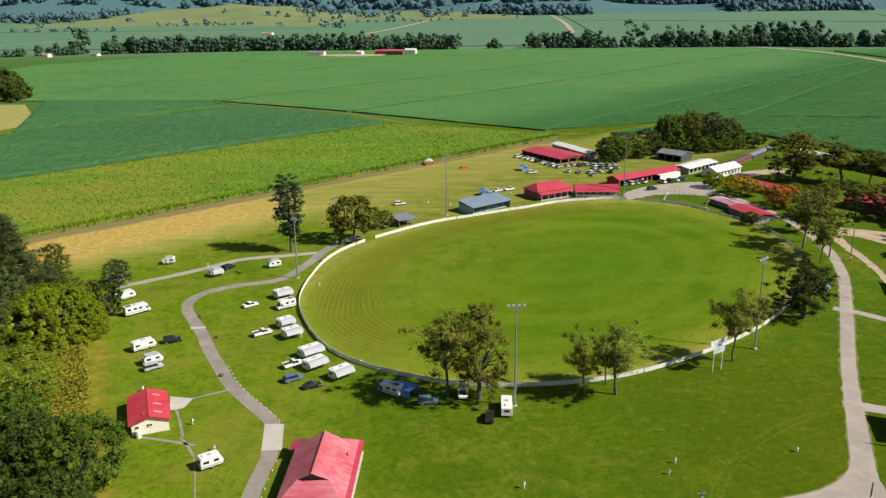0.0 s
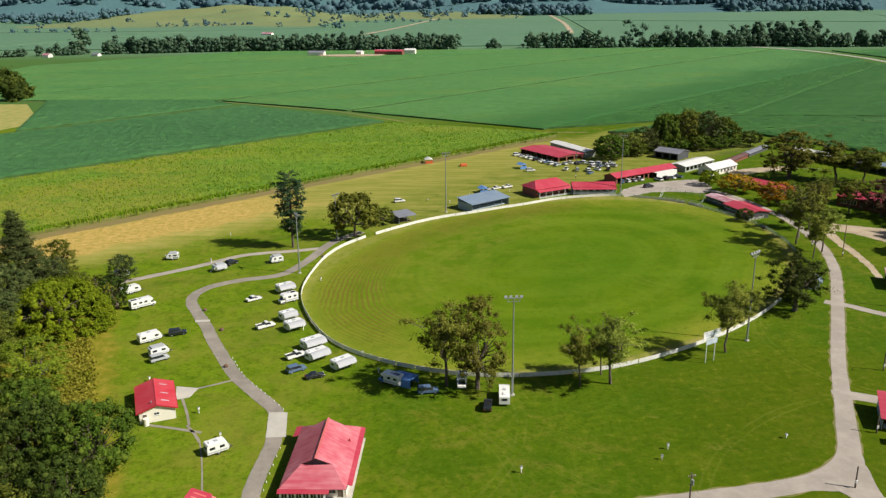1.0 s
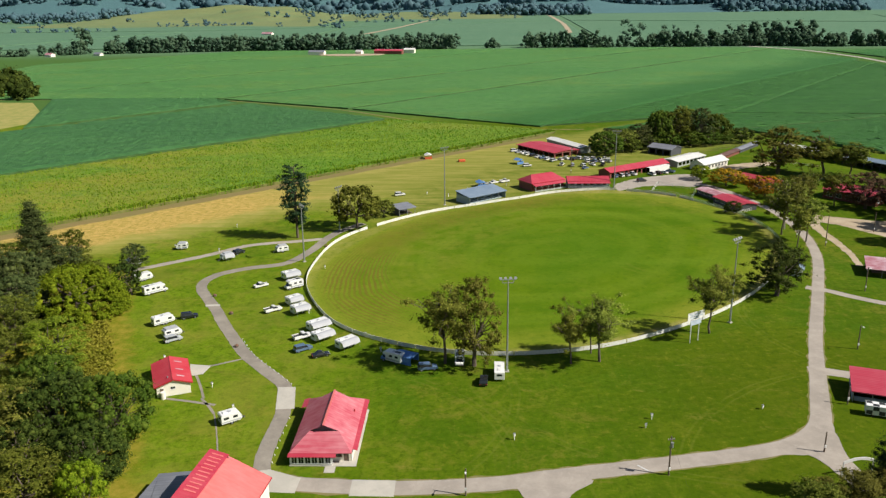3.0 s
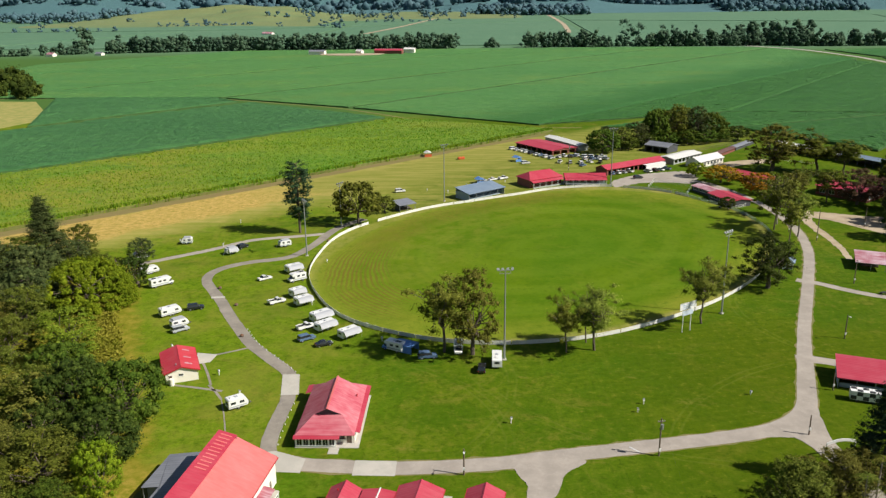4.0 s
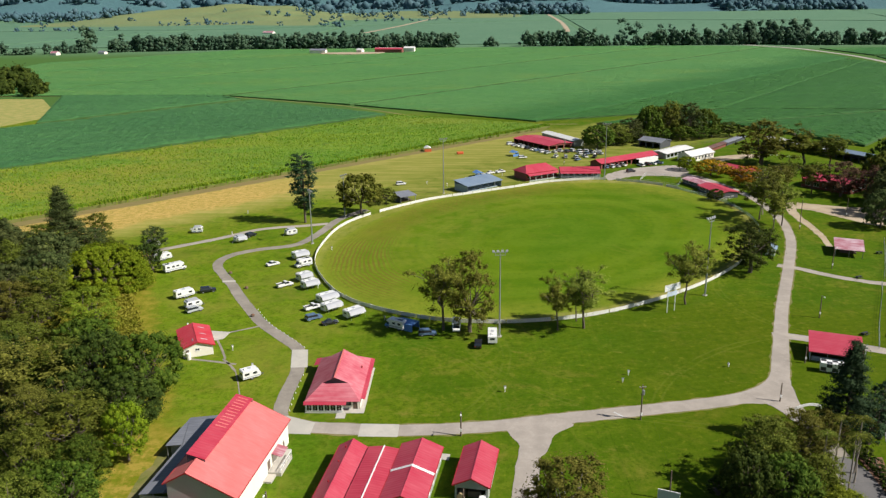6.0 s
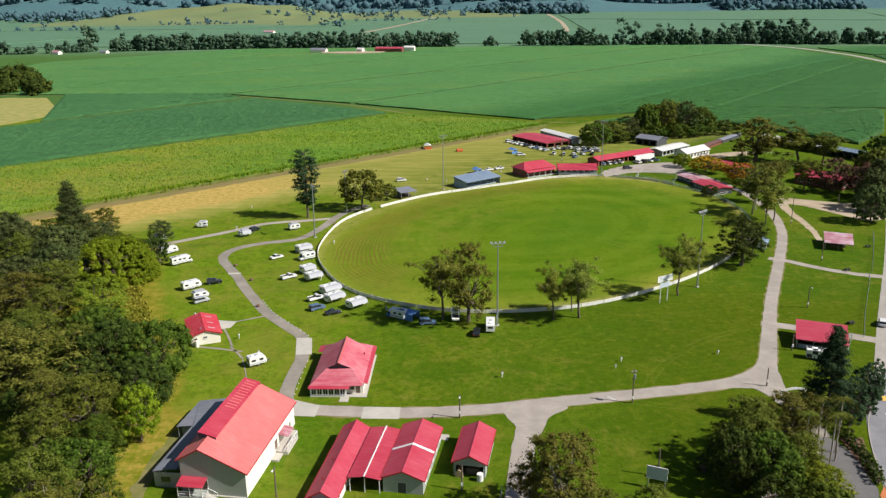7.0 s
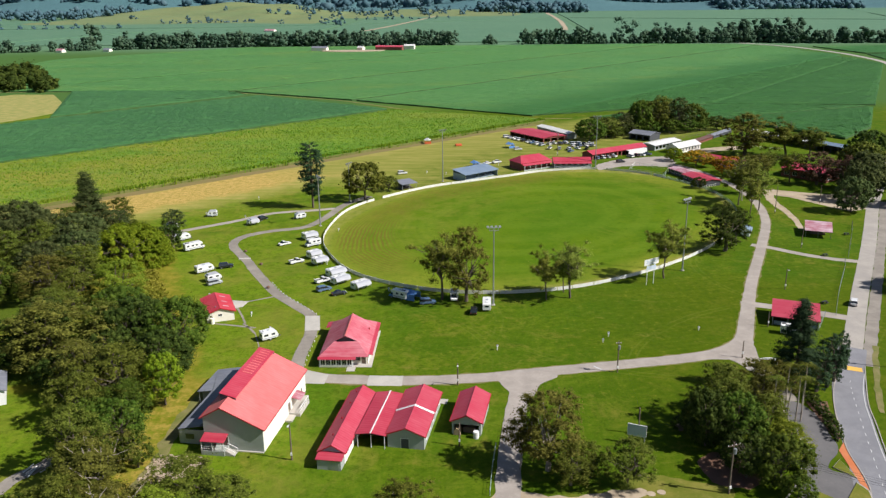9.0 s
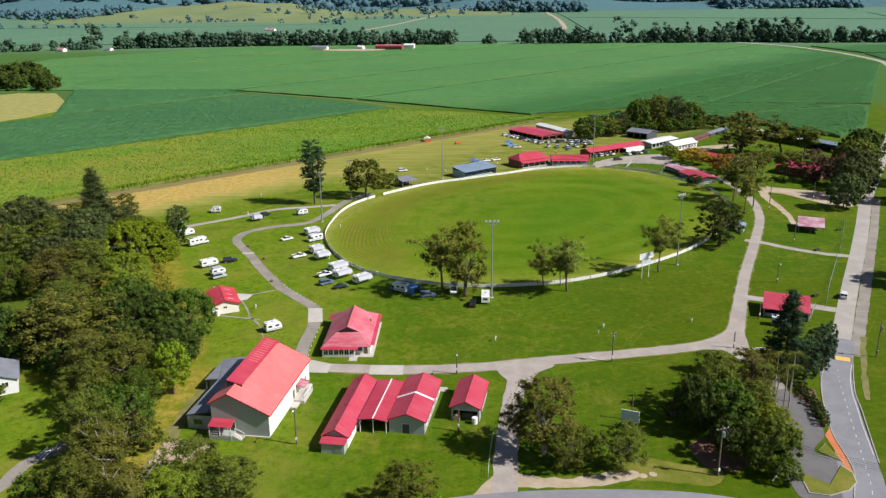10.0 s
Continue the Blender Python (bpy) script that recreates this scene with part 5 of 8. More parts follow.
# sheds near the entrance
long_shed = shed("long_shed", (-21.4, 89.2), -7.7, 4.8, 24.1, 2.73, 4.1, ROOF_RED, WALL_WHITE, "long narrow shed with faded red roof", trim=TRIM_RED, over=0.35,
    openings={"R": [*windows(4, 2, 2.6, 0.9, 1.1, 2.0)], "L": windows(6, 2, 3.8, 1.0, 1.1, 2.0)}, gable=WALL_BLUE)
bm = bmesh.new()
slab(bm, [(-2.6, -14.5, 2.2), (2.6, -14.5, 2.2), (2.6, -12.05, 2.66), (-2.6, -12.05, 2.66)], 0.09)
annex = part("annex_roof", bm, ROOF_CRIMSON, long_shed)
part("annex_wall", boxes((-2.3, 2.3, -14.3, -14.15, 0, 2.15), (-2.3, -2.15, -14.14, -12.15, 0, 2.2), (2.15, 2.3, -14.14, -12.15, 0, 2.2)), WALL_GREY, annex)
part("annex_door", boxes((0.3, 1.9, -14.36, -14.3, 0.02, 2.0)), STEEL, annex)
for y in (-8.0, -1.5, 5.0, 10.0):
    part("vent_pipe", tubes(((-0.9, y, 3.4), (-0.9, y, 4.0), 0.16, 0.16)), TRIM_RED, long_shed)
link = tagged(empty("link_roof", -15.0, 91.5, -8.2), "open-fronted low red roof between two sheds", "shed")
for s in (1, -1):
    bm = bmesh.new()
    slab(bm, [(0, -8.9, 3.4), (s * 3.1, -8.9, 2.95), (s * 3.1, 8.9, 2.95), (0, 8.9, 3.4)][::s], 0.1)
    bmesh.ops.recalc_face_normals(bm, faces=bm.faces)
    part("roof", bm, ROOF_CRIMSON, link)
part("ridge_cap", boxes((-0.12, 0.12, -9.0, 9.0, 3.37, 3.47)), PAINT_WHITE, link)
for x in (-2.7, 0.0, 2.7):
    part("post", boxes((x - 0.07, x + 0.07, -8.7, -8.56, 0, 2.85)), PAINT_WHITE, link)
part("wall", boxes((-2.9, 2.9, 8.5, 8.7, 0, 2.85), (-2.9, 2.9, -4.0, -3.85, 0, 2.8)), WALL_DARK, link)
gab = shed("gabled_shed", (-8.0, 91.7), -8.7, 7.3, 18.2, 3.1, 4.55, ROOF_RED, WALL_GREY, "gabled shed with red roof and grey steel walls", trim=TRIM_RED, over=0.35,
    openings={"F": [("roller", 2.6, 1.7, 0, 2.2)], "R": [*windows(5, 1.6, 3.6, 1.2, 1.1, 2.1)]})
bm = bmesh.new()
for s in (1, -1):
    slab(bm, [(0, -0.4, 4.73), (s * 4.0, -0.4, 3.15), (s * 4.0, 0.3, 3.15), (0, 0.3, 4.73)][::s], 0.05)
bmesh.ops.recalc_face_normals(bm, faces=bm.faces)
part("roof_band", bm, PAINT_WHITE, gab, "white capping band across the roof")
part("rear_slab", boxes((-4.6, 4.9, 9.8, 11.9, 0, 0.1)), CONCRETE, gab)
car_shed = shed("open_shed", (3.5, 93.9), -9.5, 5.9, 12.2, 3.1, 4.5, ROOF_RED, WALL_GREY, "open-fronted grey steel shed with red roof", trim=TRIM_RED, over=0.35,
    openings={"F": [("open", 0.4, 5.1, 0, 2.3)], "R": [("roller", 1.6, 2.4, 0, 2.3)]})
part("tarp", extrude(bmesh.new(), [(-2.6, 0.02), (-1.1, 0.02), (-1.3, 1.2), (-2.0, 1.5), (-2.5, 1.0)], -6.6, -4.0), BARE, car_shed, "tan tarpaulin over stored goods")
part("bench", boxes((-0.8, 1.6, -5.2, -2.8, 0, 1.2)), TIMBER, car_shed)
part("water_tank", tubes(((2.1, -6.9, 0), (2.1, -6.9, 1.4), 0.6, 0.6), n=16), PAINT_WHITE, car_shed)

# right-hand sheds by the street
stall = skillion("stall_shed", (91.2, 147.4), -21, 11.2, 10.2, 2.7, 3.7, ROOF_RED, WALL_BLUE, "low red-roofed stall shed with shaded open front", walls="BLR")
part("counter", boxes((-5.2, 5.2, -4.4, -4.0, 0, 1.0)), WALL_BLUE, stall)
patchy = skillion("picnic_shelter", (131.4, 229.6), -22, 8.4, 11.0, 2.6, 3.3, ROOF_STRIPE, WALL_DARK, "open picnic shelter with patchy faded red roof", walls="B")
part("bench", boxes((-2.5, 2.5, -1.0, -0.5, 0, 0.45), (-2.5, 2.5, 0.4, 0.9, 0, 0.45)), TIMBER, patchy)
hut = shed("hut", (105.0, 228.5), -24, 3.0, 4.6, 2.5, 3.2, ROOF_BLUE, PAINT_WHITE, "small white hut with pale blue roof beside the oval", openings={"F": [("door", 1.0, 0.9, 0, 2.0)], "R": [("window", 1.5, 1.2, 1.0, 1.9)]})

# stands and sheds along the oval
grey_canopy = skillion("shelter", (-23.4, 305.2), 34, 7.4, 6.6, 2.9, 3.5, ROOF_GREY, WALL_DARK, "small grey-roofed spectator shelter", walls="BL")
part("bench", boxes((-3.2, 3.2, -1.6, -1.2, 0, 0.45), (-3.2, 3.2, 0.4, 0.8, 0, 0.75)), TIMBER, grey_canopy)
stand_blue = skillion("spectator_stand", (8.8, 328.0), 40, 20.5, 9.0, 3.3, 4.6, ROOF_BLUE, WALL_BLUE, "covered spectator stand with blue-grey roof and tiered benches", "stand", walls="BLR")
for i in range(4):
    part("tier", boxes((-9.8, 9.8, -3.0 + i * 1.6, -1.45 + i * 1.6, 0, 0.4 + 0.4 * i)), WALL_BLUE, stand_blue)
pav = shed("grandstand", (36.8, 351.2), 121, 10.0, 17.8, 3.9, 6.3, ROOF_CRIMSON, WALL_BRICK, "old grandstand with crimson hipped roof and lower front awning", trim=TRIM_RED, over=0.7, end=0.6, hip=3.6,
    openings={"L": windows(6, 0.8, 2.7, 1.7, 1.2, 2.6)})
bm = bmesh.new()
slab(bm, [(-5.0, -8.9, 3.6), (-5.0, 8.9, 3.6), (-7.6, 8.9, 2.7), (-7.6, -8.9, 2.7)], 0.1)
bmesh.ops.recalc_face_normals(bm, faces=bm.faces)
awn = part("awning", bm, ROOF_RED, pav)
for i in range(6):
    part("post", boxes((-7.5, -7.36, -8.6 + i * 3.4, -8.46 + i * 3.4, 0, 2.65)), PAINT_WHITE, awn)
part("front_rail", boxes((-7.48, -7.38, -8.7, 8.7, 0.0, 0.7)), WALL_GREY, pav)
bar = shed("bar_building", (58.0, 353.0), 90, 7.0, 18.6, 3.2, 4.5, ROOF_CRIMSON, WALL_BLUE, "low club bar with red roof and pale blue front veranda", trim=TRIM_RED,
    openings={"L": windows(6, 1.0, 2.9, 1.9, 1.0, 2.4)})
bm = bmesh.new()
slab(bm, [(-3.4, -9.6, 3.1), (-3.4, 9.6, 3.1), (-6.2, 9.6, 2.5), (-6.2, -9.6, 2.5)], 0.09)
bmesh.ops.recalc_face_normals(bm, faces=bm.faces)
awn = part("awning", bm, ROOF_RED, bar)
for i in range(7):
    part("post", boxes((-6.1, -5.97, -9.3 + i * 3.05, -9.17 + i * 3.05, 0, 2.45)), PAINT_WHITE, awn)
part("front_rail", boxes((-6.1, -6.0, -9.4, 9.4, 0.85, 0.95)), PAINT_WHITE, bar)
part("front_rail", boxes((-6.1, -6.0, -9.4, 9.4, 0.4, 0.46)), PAINT_WHITE, bar)
stalls = shed("stable_row", (85.4, 382.6), 125, 7.6, 40.5, 3.0, 4.4, ROOF_CRIMSON, WALL_BRICK, "long low stable row with crimson roof", trim=TRIM_RED,
    openings={"L": windows(13, 0.8, 3.0, 2.2, 0, 2.2, "open")})
part("white_front", boxes((-6.6, -6.4, -18.0, -4.0, 0.0, 2.5), (-6.6, -3.8, -18.0, -4.0, 2.5, 2.62)), PAINT_WHITE, stalls, "white fronted annex")
shed("pavilion", (48.4, 437.5), 34, 17.0, 32.0, 2.9, 3.6, ROOF_CRIMSON, WALL_BRICK, "wide open exhibition pavilion with bright crimson roof", over=0.8,
    openings={"L": windows(7, 0.4, 4.5, 3.8, 0, 2.3, "open"), "F": windows(3, 0.7, 5.4, 4.6, 0, 2.3, "open")})
shed("cattle_shed", (61.4, 449.2), 26, 6.6, 35.0, 3.2, 3.9, ROOF_WHITE, WALL_GREY, "long narrow shed with white steel roof", over=0.5,
    openings={"R": windows(7, 0.6, 4.8, 4.0, 0, 2.6, "open")})
shed("grey_shed", (112.0, 431.5), 46, 11.0, 14.0, 3.6, 5.0, ROOF_GREY, WALL_DARK, "dark shed with grey steel roof beneath trees", openings={"L": windows(3, 0.8, 4.4, 3.4, 0, 2.8, "open")})
shed("animal_shed", (115.6, 404.8), -47, 9.0, 25.5, 2.9, 3.7, ROOF_WHITE, WALL_GREY, "low animal shed with pale roof", openings={"L": windows(7, 0.8, 3.5, 2.6, 0.6, 2.3, "open"), "R": windows(7, 0.8, 3.5, 2.6, 0.6, 2.3, "open")})
shed("poultry_shed", (125.2, 393.4), -50, 8.0, 20.5, 3.2, 5.0, ROOF_WHITE, WALL_CREAM, "cream shed with white roof and a row of windows", openings={"R": windows(7, 1.0, 2.8, 1.5, 0.9, 2.4), "F": [("roller", 2.5, 3, 0, 2.6)]})
shed("pen_row", (142.0, 420.0), -39, 3.6, 28.0, 1.9, 2.4, ROOF_BROWN, WALL_BRICK, "narrow row of brown-roofed animal pens")
shed("pen_row", (160.5, 443.0), -39, 3.6, 28.0, 1.9, 2.4, ROOF_GREY, WALL_DARK, "narrow row of grey-roofed animal pens")
shed("machinery_shed", (188.0, 418.0), 29, 8.0, 40.0, 4.0, 4.8, ROOF_WHITE, WALL_DARK, "long machinery shed with white roof", openings={"L": windows(9, 0.5, 4.4, 3.8, 0, 3.4, "open")})
shed("machinery_shed", (206.0, 386.0), 29, 8.0, 28.0, 4.0, 4.8, ROOF_BLUE, WALL_DARK, "long machinery shed with blue-grey roof", openings={"L": windows(6, 0.5, 4.4, 3.8, 0, 3.4, "open")})
# shade under the eaves is painted as dark walls on both kiosks
shed("kiosk", (113.0, 314.5), 17, 9.0, 16.5, 2.5, 3.2, ROOF_CRIMSON, WALL_DARK, "low canteen with crimson roof", openings={"L": windows(4, 1, 3.4, 2.4, 0.9, 2.2)})
shed("kiosk", (108.6, 330.2), 22, 6.0, 14.0, 2.4, 2.9, ROOF_STRIPE, WALL_DARK, "low canteen annex with patchy red roof", openings={"L": windows(4, 1, 3.2, 2.2, 0.9, 2.2)})
shed("dining_shed", (135.6, 355.5), 34, 8.0, 24.0, 3.0, 4.0, ROOF_CRIMSON, WALL_BRICK, "crimson-roofed shed among flowering trees", openings={"L": windows(6, 1, 3.6, 2.4, 0.9, 2.2)})
shed("meeting_hall", (168.0, 325.0), 40, 16.0, 22.0, 4.0, 5.6, ROOF_RED, WALL_BRICK, "red-brown hall half hidden by trees", openings={"L": windows(5, 1.5, 4.0, 2.4, 1.0, 2.8), "F": windows(4, 1.2, 3.6, 2.2, 1.0, 2.8)})
cottage = shed("cottage", (-104.0, 103.0), 28, 8.0, 10.0, 3.6, 5.2, ROOF_GREY, PAINT_WHITE, "white weatherboard cottage among trees", "house", openings={"R": [*windows(2, 1.2, 3.6, 1.6, 1.8, 3.0)], "F": [*windows(2, 1.2, 3.6, 1.4, 1.8, 3.0)]})

# far farm buildings
shed("farm_shed", (-106, 1222), 78, 11, 42, 6.5, 8.5, ROOF_RED, WALL_BRICK, "far red farm shed with pale roof", ridge_mat=ROOF_WHITE)
shed("farm_shed", (-76, 1236), 80, 9, 16, 7.0, 9.0, ROOF_WHITE, WALL_CREAM, "far white farm shed")
shed("farm_house", (-212, 1218), 80, 10, 24, 6.0, 8.0, ROOF_GREY, WALL_CREAM, "far white farm house", "house")
shed("farm_shed", (-150, 1226), 60, 7, 10, 5.5, 7.5, ROOF_WHITE, WALL_CREAM, "far cream farm shed")
shed("farm_house", (-628, 1252), 70, 9, 12, 3.5, 6.0, ROOF_STRIPE, WALL_CREAM, "far cream house among trees", "house")
shed("farm_house", (-560, 1268), 70, 8, 12, 3.0, 5.0, ROOF_GREY, WALL_CREAM, "far white house among trees", "house")
shed("farm_house", (-440, 1900), 70, 12, 26, 4.0, 7.0, ROOF_STRIPE, WALL_CREAM, "far house at the foot of a field", "house")
structure(obj("farm_yard", patch([(-205, 1196), (-168, 1184), (-140, 1186), (-118, 1200), (-120, 1222), (-200, 1220)], 2.2, 2.2, 2.0), SAND), "far pale farm yard", "ground")


# ---- fences, poles and signs ----
ring = [oval(2 * math.pi * i / 1440) for i in range(1441)]
run, marks, PANEL = 0.0, [], 2.5
for p, q in zip(ring, ring[1:]):
    run += (q - p).length
    if run >= PANEL:
        run -= PANEL
        marks.append(q)


def comb_panel(pales, width, top, foot, thick):
    """A fence panel in one piece: a base rail with upright pales and a post."""
    step = (PANEL - 0.1) / pales
    outline = [(0.0, 0.0), (0.1, 0.0), (0.1, foot), (PANEL, foot)]
    for i in range(pales - 1, -1, -1):
        x = 0.12 + i * step
        outline += [(x + width, foot + 0.12), (x + width, top), (x, top), (x, foot + 0.12)]
    outline += [(0.1, top + 0.1), (0.0, top + 0.1)]
    return extrude(bmesh.new(), outline, -thick, thick)


def picket_panel():
    return comb_panel(8, 0.27, 1.15, 0.1, 0.03)


def mesh_panel():
    return comb_panel(10, 0.05, 1.25, 0.08, 0.02)


fence = tagged(empty("oval_fence", OVAL_C[0], OVAL_C[1]), "white paling fence round the sports oval", "fence")
tmp = obj("panel", picket_panel(), FENCE_WHITE)
PICKET = tmp.data
bpy.data.objects.remove(tmp)
tmp = obj("panel", mesh_panel(), FENCE_GREEN)
WIRE = tmp.data
bpy.data.objects.remove(tmp)
for p, q in zip(marks, marks[1:] + marks[:1]):
    if (p - Vector((-34.5, 284.5, 0))).length < 2.6 or (p - Vector((72.0, 342.5, 0))).length < 2.6:
        continue
    green = p.x > 99 and 228 < p.y < 322
    d = q - p
    same_part("panel", WIRE if green else PICKET, fence, pose(p.x - OVAL_C[0], p.y - OVAL_C[1], 0, 0, 0, math.degrees(math.atan2(d.y, d.x))), "grey-green wire mesh panel" if green else "")


def line_fence(name, points, gap, height, material, label, rails=2):
    """Posts and rails along a line."""
    home = tagged(empty(name, *points[0]), label, "fence")
    pts = smooth_line(points, gap)
    o = Vector((*points[0], 0))
    for a in pts:
        a = a - o
        part("post", tubes(((a.x, a.y, 0), (a.x, a.y, height), 0.06, 0.06)), material, home)
    for a, b in zip(pts, pts[1:]):
        a, b = a - o, b - o
        for r in range(rails):
            z = height * (0.95 - 0.42 * r)
            part("rail", tubes(((a.x, a.y, z), (b.x, b.y, z), 0.035, 0.035), n=4), material, home)
    return home


line_fence("yard_fence", [(84.4, 339.0), (90.6, 354.5)], 2.6, 1.6, FENCE_WHITE, "pale rail fence beside the canteen yard", 4)
line_fence("yard_fence", [(84.6, 338.6), (91, 333.5), (98.4, 326.6)], 2.0, 1.8, FENCE_GREEN, "pale green mesh fence round the canteen yard", 6)
line_fence("yard_fence", [(90.8, 354.5), (98, 348.5), (104.2, 342.0), (98.6, 326.6)], 2.6, 1.6, FENCE_GREEN, "pale green mesh fence round the canteen yard", 4)
line_fence("yard_fence", [(109.2, 303), (114, 304.4), (118.5, 308)], 1.6, 1.2, FENCE_WHITE, "short white fence beside the canteen", 3)
line_fence("street_fence", [(95, 141), (101, 151.5)], 3.0, 1.3, STEEL, "thin wire fence along the street", 3)
line_fence("street_fence", [(104, 151.5), (112, 168), (124, 191), (127, 197.5)], 3.2, 1.4, STEEL, "thin wire fence along the street", 3)
line_fence("street_fence", [(130, 202), (140, 222), (150, 243)], 3.2, 1.4, STEEL, "thin wire fence along the street", 3)
line_fence("stock_fence", [(123, 424), (140, 437), (156, 449), (170, 458)], 4.0, 1.4, TIMBER, "dark timber stock fence", 3)
line_fence("stock_fence", [(164, 402), (172, 396), (180, 391)], 3.0, 1.2, FENCE_WHITE, "white rail fence round a paddock", 2)
line_fence("gate_fence", [(6.5, 67), (7.2, 75), (8.2, 83)], 2.2, 1.3, FENCE_GREEN, "green mesh fence beside the entrance drive", 3)


def light_pole(x, y, h, turn=0.0):
    pole = tagged(empty("light_pole", x, y, turn), "tall grey steel floodlight pole beside the oval", "light pole", "floodlight poles round the oval")
    part("footing", boxes((-0.5, 0.5, -0.5, 0.5, 0, 0.25)), CONCRETE, pole)
    part("shaft", tubes(((0, 0, 0.2), (0, 0, h * 0.5), 0.26, 0.19), ((0, 0, h * 0.5), (0, 0, h), 0.19, 0.12), n=10), STEEL, pole)
    arm = part("crossarm", boxes((-1.9, 1.9, -0.08, 0.08, h - 0.1, h + 0.08), (-1.3, 1.3, -0.06, 0.06, h - 0.85, h - 0.72), (-1.32, -1.2, -0.05, 0.05, h - 0.72, h - 0.1), (1.2, 1.32, -0.05, 0.05, h - 0.72, h - 0.1)), STEEL, pole)
    for i, sx in enumerate((-1.7, -0.6, 0.6, 1.7)):
        m = pose(sx, 0.25, h + 0.25, -28)
        part("floodlight", box(boxes(), -0.3, 0.3, -0.16, 0.16, -0.24, 0.24, m), STEEL, arm)


for x, y, h, turn in ((10.7, 159.4, 22.9, 6), (71.9, 189.0, 23.2, 42), (-52.3, 242.6, 19.2, -60), (-6.8, 318.4, 24.2, 215), (69.6, 349.0, 25.5, 180), (-45.8, 280.6, 16.5, -120)):
    light_pole(x, y, h, turn)


def utility_pole(x, y, h, arm=0.0, turn=0.0, lamp=False):
    pole = tagged(empty("utility_pole", x, y, turn), "weathered timber utility pole" + (" with crossarm and insulators" if arm else " on mown grass"), "pole")
    part("shaft", tubes(((0, 0, 0), (0, 0, h), 0.17, 0.12), n=8), TIMBER, pole)
    if arm:
        a = part("crossarm", boxes((-arm, arm, -0.09, 0.0, h - 0.7, h - 0.54), (-arm * 0.6, arm * 0.6, -0.09, 0.0, h - 2.2, h - 2.06)), TIMBER, pole)
        for i in range(4):
            s = -arm + 0.1 + i * (2 * arm - 0.2) / 3
            part("insulator", tubes(((s, -0.045, h - 0.54), (s, -0.045, h - 0.3), 0.06, 0.04)), PAINT_WHITE, a)
        part("transformer", tubes(((0.0, -0.45, h - 2.0), (0.0, -0.45, h - 1.0), 0.28, 0.28), n=10), STEEL, pole)
    if lamp:
        part("lamp_arm", tubes(((0, 0, h - 0.3), (0, -1.2, h), 0.04, 0.04)), STEEL, pole)
        part("lamp", boxes((-0.14, 0.14, -1.7, -1.1, h - 0.05, h + 0.1)), PAINT_WHITE, pole)
    part("meter_box", boxes((-0.18, 0.18, -0.32, -0.16, 1.1, 1.7)), PAINT_WHITE, pole)


for x, y, h, arm, turn, lamp in ((-31.0, 78.5, 8.0, 0, 0, True), (48.8, 67.9, 10.3, 1.3, 20, False), (38.0, 116.3, 8.0, 0.7, 10, False), (1.1, 83.6, 5.2, 0, 0, False), (0.7, 109.7, 5.4, 0, 0, True), (97.8, 171.8, 6.4, 0, 0, True), (118.9, 213.0, 7.4, 0, 0, True), (69.6, 124.2, 4.4, 0, 0, False), (102.2, 118.9, 9.0, 0.9, 70, False), (37.1, 88.3, 5.8, 0, 0, False), (82.6, 143.4, 4.2, 0, 0, False), (54.2, 381, 13, 0.8, 0, False), (120.5, 268.5, 12, 0, 0, False), (126.3, 258.0, 11, 0, 0, False), (151.0, 275.0, 7.5, 0, 0, False)):
    utility_pole(x, y, h, arm, turn, lamp)


def cable(a, b, sag, label="thin black overhead cable"):
    a, b = Vector(a), Vector(b)
    bm = bmesh.new()
    pts = [a.lerp(b, i / 10) - Vector((0, 0, sag * 4 * (i / 10) * (1 - i / 10))) for i in range(11)]
    rings = [[bm.verts.new(p + Vector((0, 0.02 * math.cos(k * 2.1), 0.02 * math.sin(k * 2.1)))) for k in range(3)] for p in pts]
    for r0, r1 in zip(rings, rings[1:]):
        for k in range(3):
            bm.faces.new((r0[k], r0[(k + 1) % 3], r1[(k + 1) % 3], r1[k]))
    tagged(obj("cable", bm, BLACK), label, "cable", "overhead cables")


for s in (-1.1, -0.4, 0.4, 1.1):
    cable((48.8 + s, 67.9 + 0.4 * s, 9.9), (104.8 + 0.6 * s, 42 + s, 9.0), 1.0)
cable((48.7, 67.9, 8.0), (37.1, 88.3, 5.7), 0.6)
cable((37.1, 88.3, 5.7), (38.0, 116.3, 7.6), 0.5)

# scoreboard sign at the oval
sg = tagged(empty("sign_board", 58.9, 176.6, 33), "white sign board with a smaller panel on two tall posts", "sign")
for x in (-1.45, 1.45):
    part("post", tubes(((x, 0, 0), (x, 0, 8.0), 0.11, 0.11), n=8), PAINT_WHITE, sg)
b1 = part("board", boxes((-3.0, 3.0, -0.22, -0.12, 6.3, 8.2)), PAINT_WHITE, sg)
part("lower_board", boxes((-1.9, 1.9, -0.22, -0.12, 4.7, 6.0)), SIGN_BLUE, sg)
for i, (x0, x1, z) in enumerate(((-2.3, 1.9, 7.55), (-2.3, 2.2, 7.05), (-1.9, 1.2, 6.55))):
    part("lettering_bar", boxes((x0, x1, -0.25, -0.222, z - 0.12, z + 0.12)), SIGN_BLUE, b1)

